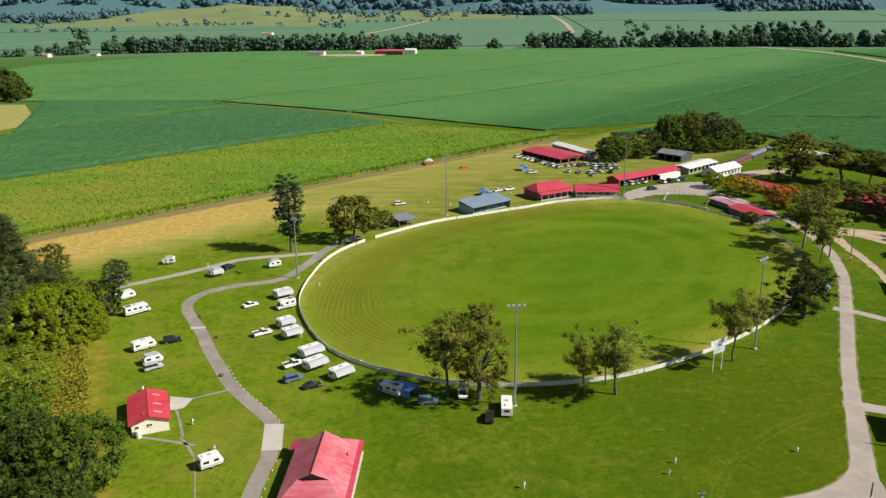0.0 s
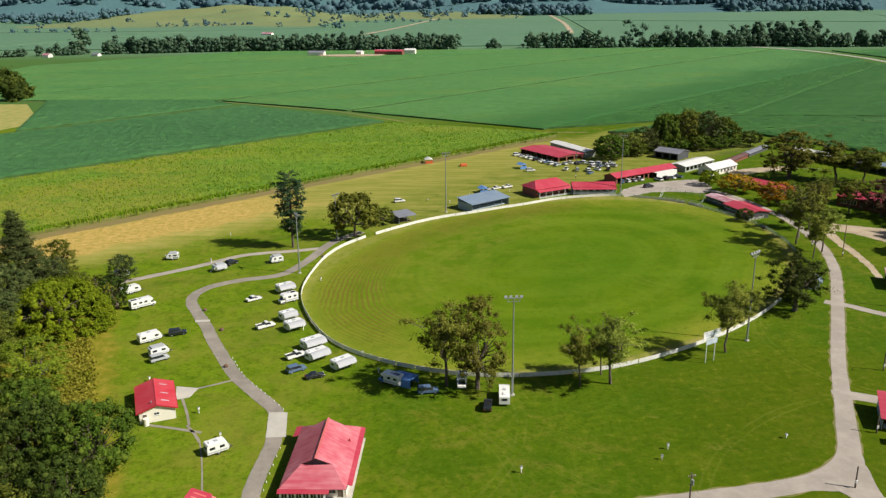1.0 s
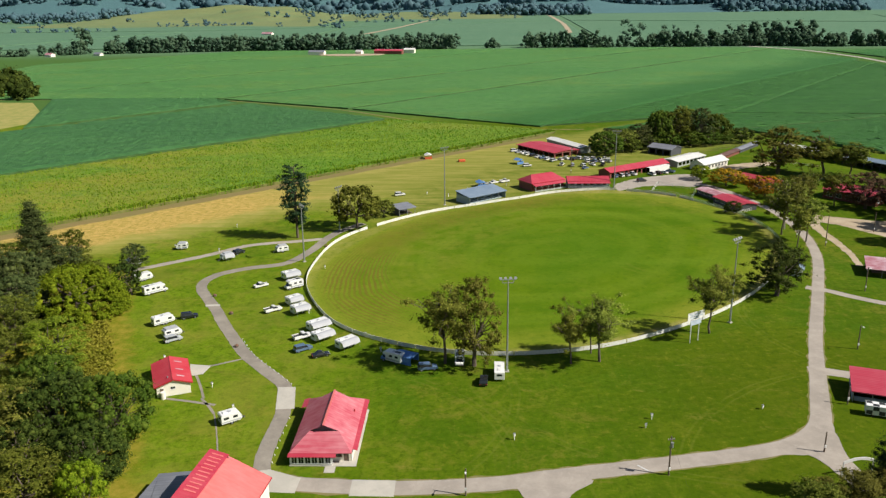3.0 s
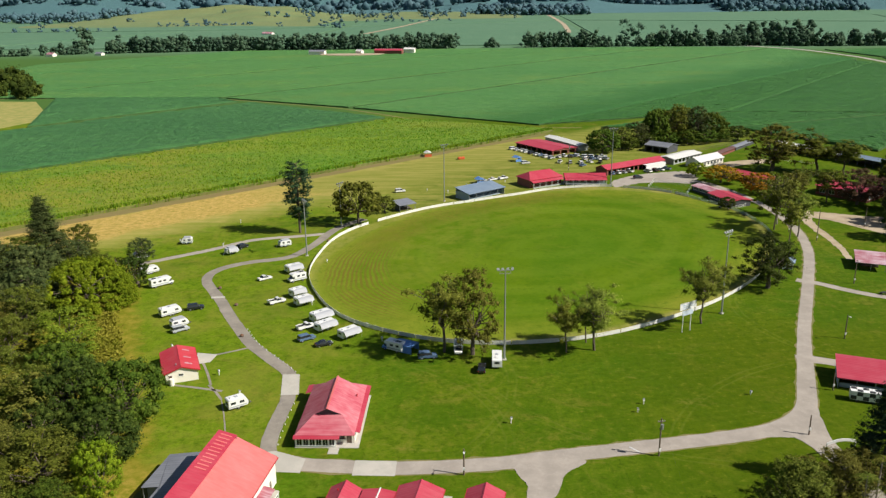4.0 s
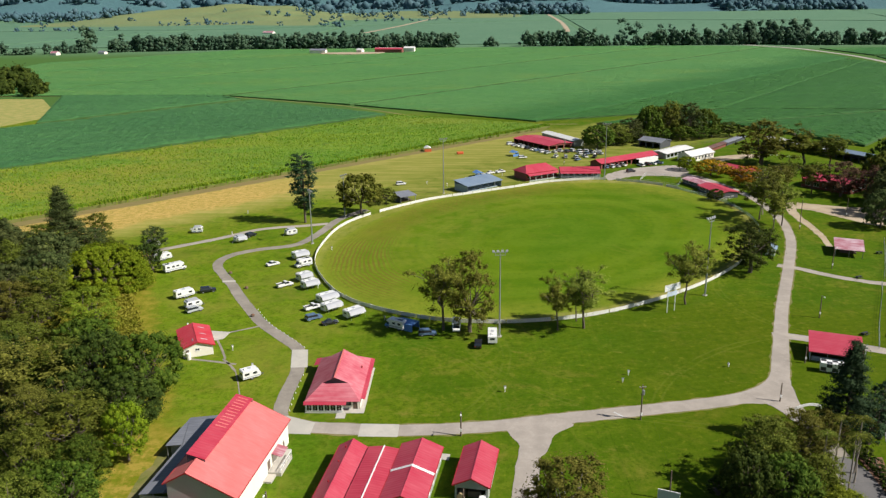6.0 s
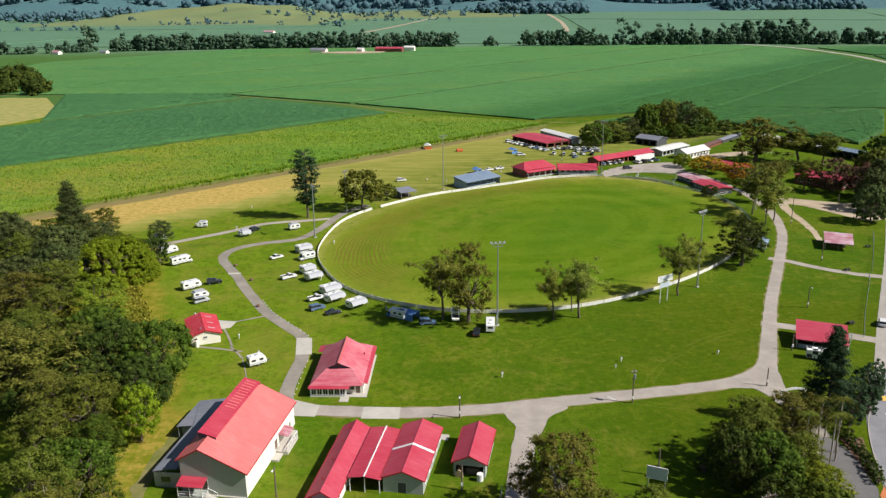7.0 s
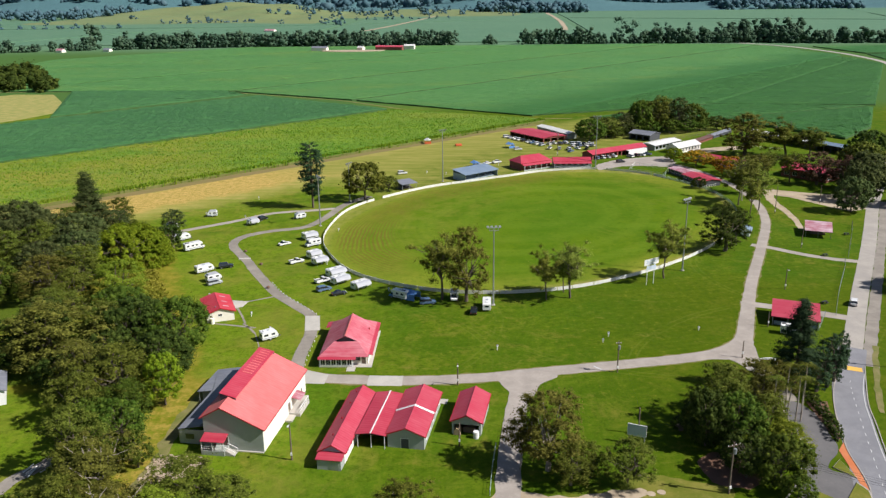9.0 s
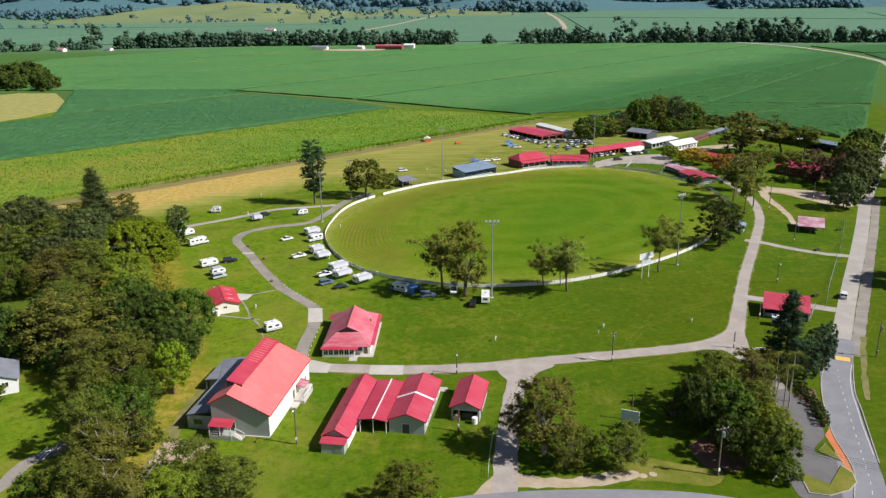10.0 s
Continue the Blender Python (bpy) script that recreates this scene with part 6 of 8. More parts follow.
# billboard by the entrance drive, and the gate arch
bb = tagged(empty("billboard", 35.9, 84.6, -22), "pale blue-grey billboard on posts beside trees", "sign")
for x in (-1.5, 1.5):
    part("post", tubes(((x, 0, 0), (x, 0, 4.0), 0.1, 0.1)), STEEL, bb)
bo = part("board", boxes((-1.75, 1.75, -0.2, -0.1, 1.9, 4.2), ), SIGN_BLUE, bb)
part("board_frame", boxes((-1.85, 1.85, -0.24, -0.08, 4.2, 4.3), (-1.85, 1.85, -0.24, -0.08, 1.8, 1.9), (-1.85, -1.75, -0.24, -0.08, 1.9, 4.2), (1.75, 1.85, -0.24, -0.08, 1.9, 4.2)), PAINT_WHITE, bo)
arch = tagged(empty("gate_arch", 72.2, 116.4, 11), "white arched gate sign over the entry", "sign")
for x in (-3.0, 3.0):
    part("post", tubes(((x, 0, 0), (x, 0, 3.0), 0.12, 0.12)), PAINT_WHITE, arch)
top = [(-3.0 + 0.75 * i, 3.0 + 0.7 * math.cos((-3.0 + 0.75 * i) / 3.0 * 1.4)) for i in range(9)]
bm = extrude(bmesh.new(), top + [(x, z - 0.55) for x, z in reversed(top)], -0.06, 0.06)
part("arch_board", bm, PAINT_WHITE, arch)
tk = tagged(empty("ticket_box", 62.6, 108.0, 15), "small ticket box with bright red roof", "booth")
part("body", boxes((-0.9, 0.9, -0.8, 0.8, 0, 2.1)), WALL_CREAM, tk)
part("roof", extrude(bmesh.new(), [(-1.3, 2.1), (1.3, 2.1), (0, 2.8)], -1.2, 1.2), ROOF_CRIMSON, tk)


# small white service pillars on the grass
def pillar(x, y, h=1.1, turn=0.0):
    p = tagged(empty("service_pillar", x, y, turn), "small white power and water pillar on grass", "pillar", "camp service pillars")
    part("body", boxes((-0.07, 0.07, -0.07, 0.07, 0, h - 0.45), (-0.2, 0.2, -0.16, 0.16, h - 0.45, h)), PAINT_WHITE, p)
    part("cap", boxes((-0.23, 0.23, -0.19, 0.19, h, h + 0.06)), STEEL, p)


for i, (x, y) in enumerate(((37.5, 133.3), (39.5, 137.0), (10.5, 128.6), (63.8, 141.2), (-72.6, 166), (-56.5, 151), (-99.5, 262), (-101.2, 259), (-86, 285), (-66, 293), (-44.2, 235), (-42.5, 196), (-25, 180.5), (-20, 170.6), (-84, 253.5), (9.9, 84.6), (-49, 141), (-5.5, 333), (-15, 338), (21, 354), (3, 346))):
    pillar(x, y, 1.0 + 0.2 * (i % 3), 13.0 * i)


def post_line(points, gap, label):
    """Low timber bollards along a road edge."""
    pts = smooth_line(points, gap)
    base = None
    for i, p in enumerate(pts):
        if base is None:
            base = tagged(empty("bollard", p.x, p.y), label, "bollard", "bollards along the camp road")
            part("body", tubes(((0, 0, 0), (0, 0, 0.3), 0.12, 0.1)), FENCE_WHITE, base)
        else:
            copy_thing(base, pose(p.x, p.y, 0))


post_line([(-56.6, 178.4), (-51.2, 168.6), (-44.4, 160), (-38.8, 152.8)], 2.4, "low pale timber bollard beside the camp road")
post_line([(-36.0, 120), (-36.2, 128), (-36.1, 137)], 3.0, "low pale timber bollard beside the camp road")
for x, y in ((-73.0, 210.1), (-64.3, 196.0), (-56.9, 173.6), (-47.6, 259.3)):
    t = tagged(empty("planter", x, y), "small brown planter tub beside the camp road", "planter")
    part("tub", tubes(((0, 0, 0), (0, 0, 0.5), 0.5, 0.6), n=8), TIMBER, t)
    part("soil", tubes(((0, 0, 0.5), (0, 0, 0.75), 0.5, 0.25), n=8), FLOWER_RED, t)


def picnic_table(x, y, turn):
    t = tagged(empty("picnic_table", x, y, turn), "dark timber picnic table on grass", "table", "picnic tables")
    part("tabletop", boxes((-0.9, 0.9, -0.4, 0.4, 0.7, 0.77)), BLACK, t)
    for y0 in (-0.85, 0.6):
        part("seat", boxes((-0.9, 0.9, y0, y0 + 0.25, 0.42, 0.47)), BLACK, t)
    for x0 in (-0.7, 0.6):
        part("leg_frame", boxes((x0, x0 + 0.1, -0.8, 0.8, 0.34, 0.42), (x0, x0 + 0.1, -0.1, 0.1, 0.0, 0.34), (x0, x0 + 0.1, -0.3, 0.3, 0.42, 0.7)), BLACK, t)


for x, y, a in ((104.5, 160, 30), (123, 203.5, 20), (141, 228, 10), (112.5, 292, 50), (106, 304, 70)):
    picnic_table(x, y, a)

# trailer stall with chequered panels
ts = tagged(empty("stall_trailer", 87.2, 138.4, -20), "white stall trailer with black chequered panels", "trailer")
part("body", boxes((-3.0, 3.0, -1.2, 1.2, 0.5, 2.5)), PAINT_WHITE, ts)
for i in range(5):
    for j in range(2):
        if (i + j) % 2 == 0:
            part("panel", boxes((-2.9 + i * 1.2, -1.75 + i * 1.2, -1.23, -1.2, 0.6 + j * 0.9, 1.5 + j * 0.9)), BLACK, ts)
for i in range(5):
    for j in range(2):
        if (i + j) % 2:
            part("roof_panel", boxes((-2.9 + i * 1.2, -1.75 + i * 1.2, -1.1 + j * 1.1, j * 1.1, 2.5, 2.52)), BLACK, ts)
for x in (-1.6, 1.6):
    for y in (-1.15, 1.0):
        part("wheel", tubes(((x, y, 0.36), (x, y + 0.15, 0.36), 0.36, 0.36), n=12), RUBBER, ts)


# broken rubble behind the hall and a pile of bleached timber in the clearing
rr = random.Random(31)
bm = bmesh.new()
for i in range(80):
    x, y = rr.uniform(-58, -52), rr.uniform(71, 80)
    q = bmesh.ops.create_icosphere(bm, subdivisions=1, radius=rr.uniform(0.12, 0.42))
    for v in q["verts"]:
        v.co = Vector((v.co.x * rr.uniform(0.7, 1.3) + x, v.co.y * rr.uniform(0.7, 1.3) + y, max(0.0, v.co.z * rr.uniform(0.5, 0.9) + 0.12)))
tagged(obj("rubble", bm, SAND), "pale broken concrete rubble on the ground", "rubble", kind="stuff")
pile = tagged(empty("timber_pile", -78.6, 74.6, 65), "pile of bleached grey timber beside a drive", "timber")
for i in range(9):
    x = rr.uniform(-2.6, 1.2)
    part("log", tubes(((x, -1.4 + 0.35 * i, 0.18 + 0.08 * (i % 2)), (x + rr.uniform(2.0, 4.2), -1.4 + 0.35 * i + rr.uniform(-0.5, 0.5), 0.2 + 0.3 * (i % 3)), 0.14, 0.09), n=7), BARK_PALE if i % 2 else FENCE_WHITE, pile)


# ---- vehicles ----
def bevelled(bm, width, segments=2):
    bmesh.ops.bevel(bm, geom=list(bm.edges), offset=width, segments=segments, affect="EDGES", profile=0.6)
    return bm


def wheels(home, xs, half, r=0.34, w=0.22):
    for x in xs:
        for s in (-1, 1):
            y0 = s * half - (w if s > 0 else 0)
            tyre = part("wheel", tubes(((x, y0, r), (x, y0 + w, r), r, r), n=14), RUBBER, home)
            yo = y0 + w if s > 0 else y0
            part("rim", tubes(((x, yo - 0.01 * s, r), (x, yo + 0.015 * s, r), r * 0.6, r * 0.55), n=12), STEEL, tyre)


def prism(profile, half, tuck=0.0, top=None):
    """A side profile in x and z, drawn out across the width; points above top are drawn in by tuck."""
    bm = extrude(bmesh.new(), profile, -half, half)
    if top is not None:
        for v in bm.verts:
            if v.co.z > top:
                v.co.y *= 1 - tuck
    return bm


def car(x, y, turn, kind, paint, label, category="car", group="parked cars", z=0.0):
    home = tagged(empty("car" if kind != "ute" else "ute", x, y, turn, z), label, category, group)
    L, W = {"sedan": (4.5, 0.89), "wagon": (4.7, 0.93), "ute": (5.1, 0.93)}[kind]
    h = L / 2
    if kind == "sedan":
        low = [(-h, 0.35), (-h + 0.1, 0.28), (h - 0.1, 0.28), (h, 0.4), (h - 0.02, 0.66), (h - 0.9, 0.82), (-h + 0.7, 0.9), (-h + 0.03, 0.84)]
        glass = [(-h + 0.75, 0.86), (h - 1.15, 0.80), (h - 1.85, 1.34), (-h + 1.55, 1.38)]
        roof = [(-h + 1.5, 1.35), (h - 1.82, 1.31), (h - 2.0, 1.42), (-h + 1.7, 1.45)]
    elif kind == "wagon":
        low = [(-h, 0.45), (-h + 0.1, 0.38), (h - 0.1, 0.38), (h, 0.5), (h - 0.03, 0.86), (h - 1.0, 1.02), (-h + 0.1, 1.05), (-h + 0.02, 0.95)]
        glass = [(-h + 0.1, 1.02), (h - 1.15, 1.0), (h - 1.75, 1.62), (-h + 0.3, 1.68)]
        roof = [(-h + 0.25, 1.64), (h - 1.72, 1.58), (h - 1.9, 1.73), (-h + 0.45, 1.76)]
    else:
        low = [(-h, 0.5), (-h + 0.1, 0.42), (h - 0.1, 0.42), (h, 0.55), (h - 0.03, 0.92), (h - 1.1, 1.06), (-h + 0.05, 1.04)]
        glass = [(-0.35, 1.03), (h - 1.15, 1.03), (h - 1.75, 1.62), (-0.2, 1.66)]
        roof = [(-0.22, 1.62), (h - 1.72, 1.58), (h - 1.88, 1.72), (-0.1, 1.74)]
    body = part("body", bevelled(prism(low, W), 0.05, 1), paint, home)
    part("glasshouse", prism(glass, W - 0.03, 0.16, 1.1), GLASS_DARK, home)
    part("roof", prism(roof, (W - 0.03) * 0.86), paint, home)
    for s in (-1, 1):
        part("headlight", boxes((h - 0.1, h + 0.01, s * (W - 0.28) - 0.16, s * (W - 0.28) + 0.16, 0.58, 0.72)), PAINT_WHITE, body)
        part("tail_light", boxes((-h - 0.01, -h + 0.08, s * (W - 0.2) - 0.13, s * (W - 0.2) + 0.13, 0.66, 0.84)), TRIM_RED, body)
        part("mirror", boxes((h - 1.5, h - 1.35, s * W - 0.08 + 0.08 * s, s * W + 0.08 + 0.08 * s, 0.98, 1.12)), paint, body)
    part("bumper", boxes((h - 0.05, h + 0.05, -W + 0.08, W - 0.08, 0.36, 0.5)), BLACK, body)
    if kind == "ute":
        part("tray", boxes((-h + 0.08, -0.42, -W + 0.1, W - 0.1, 1.03, 1.06)), BLACK, home)
        part("tray_side", boxes((-h + 0.02, -0.4, W - 0.08, W - 0.02, 1.0, 1.28), (-h + 0.02, -0.4, -W + 0.02, -W + 0.08, 1.0, 1.28), (-h, -h + 0.06, -W + 0.08, W - 0.08, 1.0, 1.28)), paint, home)
    wheels(home, (-h + 0.85, h - 0.85), W - 0.02, 0.34 if kind == "sedan" else 0.38)
    return home


def caravan(x, y, turn, length, label, awning=0, stripe=CAR_SILVER, pop=False, wide=2.35):
    home = tagged(empty("caravan", x, y, turn), label, "caravan", "caravans on the camp ground")
    h, W, top = length / 2, wide / 2, 2.25 if pop else 2.5
    prof = [(-h, 0.55), (h - 0.25, 0.55), (h, 0.95), (h - 0.05, 1.5), (h - 0.45, top - 0.15), (h - 0.8, top), (-h + 0.25, top), (-h, top - 0.25)]
    body = part("body", bevelled(prism(prof, W), 0.06, 2), VAN_WHITE, home)
    for s in (-1, 1):
        part("stripe", boxes((-h + 0.1, h - 0.3, s * (W + 0.005) - 0.01, s * (W + 0.005) + 0.01, 0.75, 1.0)), stripe, body)
        for x0, w in ((-h + 0.5, 1.1), (h - 1.9, 1.0)):
            part("window", boxes((x0, x0 + w, s * (W + 0.005) - 0.015, s * (W + 0.005) + 0.015, 1.4, 1.92)), GLASS_DARK, body)
    part("front_window", boxes((h - 0.14, h - 0.1, -0.7, 0.7, 1.5, 1.9)), GLASS_DARK, body)
    part("rear_window", boxes((-h - 0.02, -h + 0.01, -0.6, 0.6, 1.4, 1.92)), GLASS_DARK, body)
    part("door", boxes((-0.2, 0.45, W - 0.005, W + 0.025, 0.62, 2.2)), VAN_WHITE, body)
    part("roof_hatch", bevelled(boxes((-0.4, 0.3, -0.35, 0.35, top - 0.02, top + 0.14)), 0.03, 1), CAR_SILVER, body)
    part("air_conditioner", bevelled(boxes((-h + 0.7, -h + 1.6, -0.4, 0.4, top - 0.02, top + 0.2)), 0.05, 1), VAN_WHITE, body)
    bar = part("drawbar", tubes(((h - 0.2, -0.6, 0.5), (h + 1.1, 0, 0.45), 0.05, 0.05), ((h - 0.2, 0.6, 0.5), (h + 1.1, 0, 0.45), 0.05, 0.05)), BLACK, home)
    for s in (-0.2, 0.2):
        part("gas_bottle", tubes(((h + 0.3, s, 0.5), (h + 0.3, s, 1.0), 0.15, 0.13), n=10), STEEL, bar)
    part("jockey_wheel", tubes(((h + 0.9, 0.1, 0), (h + 0.9, 0.1, 0.6), 0.05, 0.05)), STEEL, bar)
    wheels(home, (-0.35, 0.45) if length > 5.4 else (0.0,), W - 0.05, 0.34)
    if pop:
        part("pop_top", boxes((-h + 0.5, h - 1.0, -W + 0.2, W - 0.2, top, top + 0.35)), CANVAS_GREY, body)
    if awning:
        s, reach = (1 if awning > 0 else -1), 0.62 * abs(awning)
        bm = bmesh.new()
        curve = [(W - 0.25, top + 0.06), (W + reach * 0.35, top - 0.03), (W + reach * 0.72, top - 0.35), (W + reach, top - 1.05)]
        for (ya, za), (yb, zb) in zip(curve, curve[1:]):
            slab(bm, [(-h + 0.1, s * ya, za), (h - 0.6, s * ya, za), (h - 0.6, s * yb, zb), (-h + 0.1, s * yb, zb)], 0.04)
        bmesh.ops.recalc_face_normals(bm, faces=bm.faces)
        aw = part("awning", bm, CANVAS_GREY, home, "silver-grey canvas awning")
        for xx in (-h + 0.3, h - 0.8):
            part("awning_pole", tubes(((xx, s * (W + reach - 0.05), 0), (xx, s * (W + reach - 0.05), top - 1.05), 0.025, 0.025)), STEEL, aw)
    return home


def motorhome(x, y, turn, length, label, cab=VAN_WHITE, body_paint=VAN_WHITE):
    home = tagged(empty("motorhome", x, y, turn), label, "motorhome", "motorhomes on the camp ground")
    h, W, top = length / 2, 1.12, 2.75
    prof = [(-h, 0.55), (h - 1.5, 0.55), (h - 1.5, 1.9), (h - 0.75, 2.05), (h - 0.7, 2.4), (h - 1.2, top), (-h + 0.2, top), (-h, top - 0.2)]
    body = part("body", bevelled(prism(prof, W), 0.05, 1), body_paint, home)
    cabm = prism([(h - 1.48, 0.45), (h - 0.1, 0.45), (h, 0.6), (h - 0.05, 1.05), (h - 0.5, 1.2), (h - 1.0, 1.88), (h - 1.48, 1.88)], 0.98, 0.1, 1.3)
    c = part("cab", bevelled(cabm, 0.05, 1), cab, home)
    part("windscreen", prism([(h - 0.53, 1.22), (h - 0.44, 1.19), (h - 0.92, 1.86), (h - 1.0, 1.86)], 0.85, 0.1, 1.4), GLASS_DARK, c)
    for s in (-1, 1):
        part("side_window", boxes((h - 1.4, h - 0.75, s * 0.96 - 0.02, s * 0.96 + 0.02, 1.2, 1.7)), GLASS_DARK, c)
        part("headlight", boxes((h - 0.08, h + 0.02, s * 0.7 - 0.14, s * 0.7 + 0.14, 0.75, 0.92)), PAINT_WHITE, c)
        for x0 in (-h + 0.6, -h + 2.3, -h + 3.8):
            if x0 + 0.9 < h - 1.6:
                part("window", boxes((x0, x0 + 0.9, s * (W + 0.005) - 0.015, s * (W + 0.005) + 0.015, 1.6, 2.15)), GLASS_DARK, body)
        part("stripe", boxes((-h + 0.1, h - 1.6, s * (W + 0.005) - 0.01, s * (W + 0.005) + 0.01, 0.85, 1.15)), CAR_SILVER, body)
    part("roof_hatch", bevelled(boxes((-0.8, -0.1, -0.35, 0.35, top - 0.02, top + 0.14)), 0.03, 1), CAR_SILVER, body)
    part("solar_panel", boxes((-h + 0.5, -h + 2.0, -0.5, 0.5, top + 0.02, top + 0.06)), CAR_BLACK, body)
    part("over_cab_window", boxes((h - 0.74, h - 0.68, -0.7, 0.7, 2.1, 2.35)), GLASS_DARK, body)
    wheels(home, (-h + 1.3, h - 0.9), W - 0.06, 0.38)
    return home


caravan(-100.0, 224.3, 45, 6.2, "long white caravan with shaded side on grass", stripe=CAR_SILVER)
motorhome(-91.9, 213.1, 43, 7.2, "white coach-built motorhome parked on grass")
caravan(-81.0, 189.0, 42, 5.8, "white caravan with side windows on grass", stripe=CAR_SILVER)
caravan(-75.7, 180.7, 40, 4.6, "short white caravan beside a tow car", pop=True)
car(-74.4, 177.4, 40, "wagon", CAR_SILVER, "silver wagon parked beside a caravan")
caravan(-98.2, 257.4, 190, 3.9, "small camper trailer with pale blue pop-up canvas", pop=True, stripe=CAR_BLUE)
caravan(-79.0, 245.3, 220, 4.2, "small pop-top camper with silver canvas", pop=True, awning=1.6)
car(-76.7, 251.8, 60, "wagon", CAR_BLACK, "black wagon parked beside a camper")
caravan(-62.2, 253.8, 212, 4.2, "small white pop-top caravan near a gravel track", pop=True)
car(-61.2, 218.4, 40, "sedan", CAR_WHITE, "white sedan parked on grass")
car(-53.0, 197.9, 38, "ute", CAR_WHITE, "white dual-cab ute parked on grass")
caravan(-53.4, 226.2, 38, 5.8, "white caravan with silver awning beside the oval", awning=-2.2)
motorhome(-50.8, 217.0, 219, 5.6, "white campervan parked beside the oval fence")
caravan(-48.0, 204.0, 41, 5.0, "white caravan with rolled-out silver awning beside the oval", awning=-1.8)
caravan(-45.0, 197.2, 38, 5.4, "rounded white caravan with silver awning beside the oval", awning=-2.4)
caravan(-38.0, 185.6, 41, 6.4, "large white caravan with annexe beside the oval", awning=-2.4)
caravan(-35.7, 178.6, 43, 6.0, "white caravan with rounded silver awning beside the oval", awning=-2.2)
caravan(-28.8, 173.7, 43, 5.9, "white caravan with silver awning near tree shade", awning=-2.2)
car(-41.2, 179.0, 38, "ute", CAR_WHITE, "white ute parked beside a caravan")
car(-39.6, 171.4, 36, "wagon", CAR_BLUE, "grey-blue wagon parked on grass")
car(-34.6, 168.0, 26, "sedan", CAR_BLACK, "black sedan parked on grass")
car(-75.2, 193.2, 22, "wagon", CAR_BLACK, "black wagon parked beside a caravan")
caravan(-48.2, 135.6, 36, 4.4, "small rounded white caravan near the toilet block")
motorhome(-16.6, 165.0, 150, 5.8, "blue and white motorhome under gum tree shade", CANVAS_BLUE, VAN_WHITE)
tent = tagged(empty("camp_tent", -13.2, 165.0, 62), "blue canvas camp annexe beside a motorhome", "tent")
part("roof", extrude(bmesh.new(), [(-1.9, 1.9), (1.9, 1.9), (0.0, 2.7)], -2.4, 2.4), CANVAS_BLUE, tent)
part("side", boxes((-1.85, -1.8, -2.3, 2.3, 0, 1.92), (1.8, 1.85, -2.3, 2.3, 0, 1.92)), CANVAS_BLUE, tent)
car(-8.0, 160.5, 10, "wagon", CAR_BLUE, "dark blue wagon in tree shade")
motorhome(-0.4, 164.0, 268, 4.8, "white van parked beneath gum trees")
caravan(8.8, 157.2, 88, 6.4, "white caravan parked beside the floodlight pole")
car(5.1, 153.6, 86, "wagon", CAR_BLACK, "black wagon parked on grass behind a caravan")
car(112.4, 159.4, 64, "wagon", CAR_WHITE, "white wagon driving on the concrete road", z=0.06)
caravan(-108.5, 239.6, 40, 4.4, "pale camper half hidden behind a small tree", pop=True)

# cars parked by the far sheds
paints = [CAR_WHITE, CAR_SILVER, CAR_WHITE, CAR_WHITE, CAR_BLACK, CAR_WHITE, CAR_BLUE]
names = ["white", "silver", "white", "white", "black", "white", "dark blue"]
spots = [(30.0 + 2.35 * i, 439.5 - 3.55 * i, 30 + 9 * (i % 3)) for i in range(9)] + [(53.0 + 3.1 * i, 414.5 + 2.0 * (i % 2), 110 + 8 * i) for i in range(5)]
spots += [(52 + 5.2 * i, 400 - 1.5 * (i % 3), 70 + 15 * (i % 4)) for i in range(5)] + [(66 + 3.5 * (i % 4), 408 + 6 * (i // 4), 100 + 11 * i) for i in range(8)]
spots += [(73.5 + 3.3 * i, 370.5 + 1.72 * i, 118) for i in range(4)] + [(92.5 + 3.4 * i, 375.5 + 1.9 * i, 118 + 6 * i) for i in range(4)]
spots += [(-27, 335.8, 20), (10.5, 356.5, 30), (15.5, 359.5, 32), (20.5, 361.5, 35), (84.6, 361.0, 20), (34, 398, 15), (62.8, 391.5, 50)]
for i, (x, y, a) in enumerate(spots):
    car(x, y, a, ("wagon", "sedan", "ute", "wagon")[i % 4], paints[i % 7], names[i % 7] + " vehicle parked near the showground sheds", group="cars by the sheds")
for x, y, a in ((-17.8, 420.6, 10), (30, 405, 30), (9, 352.6, 20)):
    t = tagged(empty("market_tent", x, y, a), "small white-topped market tent with coloured sides", "tent")
    part("canopy", extrude(bmesh.new(), [(-2.0, 2.1), (2.0, 2.1), (0, 3.1)], -2.0, 2.0), PAINT_WHITE if y > 410 else CANVAS_BLUE, t)
    part("side", boxes((-1.9, 1.9, -1.9, -1.85, 0, 1.4), (1.85, 1.9, -1.84, 1.84, 0, 1.4)), ORANGE if y > 410 else CANVAS_BLUE, t)
    for px in (-1.95, 1.9):
        part("leg", boxes((px, px + 0.05, 1.85, 1.9, 0, 2.1)), STEEL, t)
for x, y in ((0.5, 411.5),):
    t = tagged(empty("tarp_heap", x, y, 15), "low heap under an orange tarpaulin", "tarpaulin")
    part("cover", bevelled(boxes((-1.8, 1.8, -1.0, 1.0, 0, 1.3)), 0.3, 2), ORANGE, t)


# ---- trees ----
tmp = bmesh.new()
bmesh.ops.create_icosphere(tmp, subdivisions=1, radius=1.0)
CORE = np.array([v.co[:] for v in tmp.verts])
CORE_FACES = np.array([[v.index for v in f.verts] for f in tmp.faces])
tmp.free()


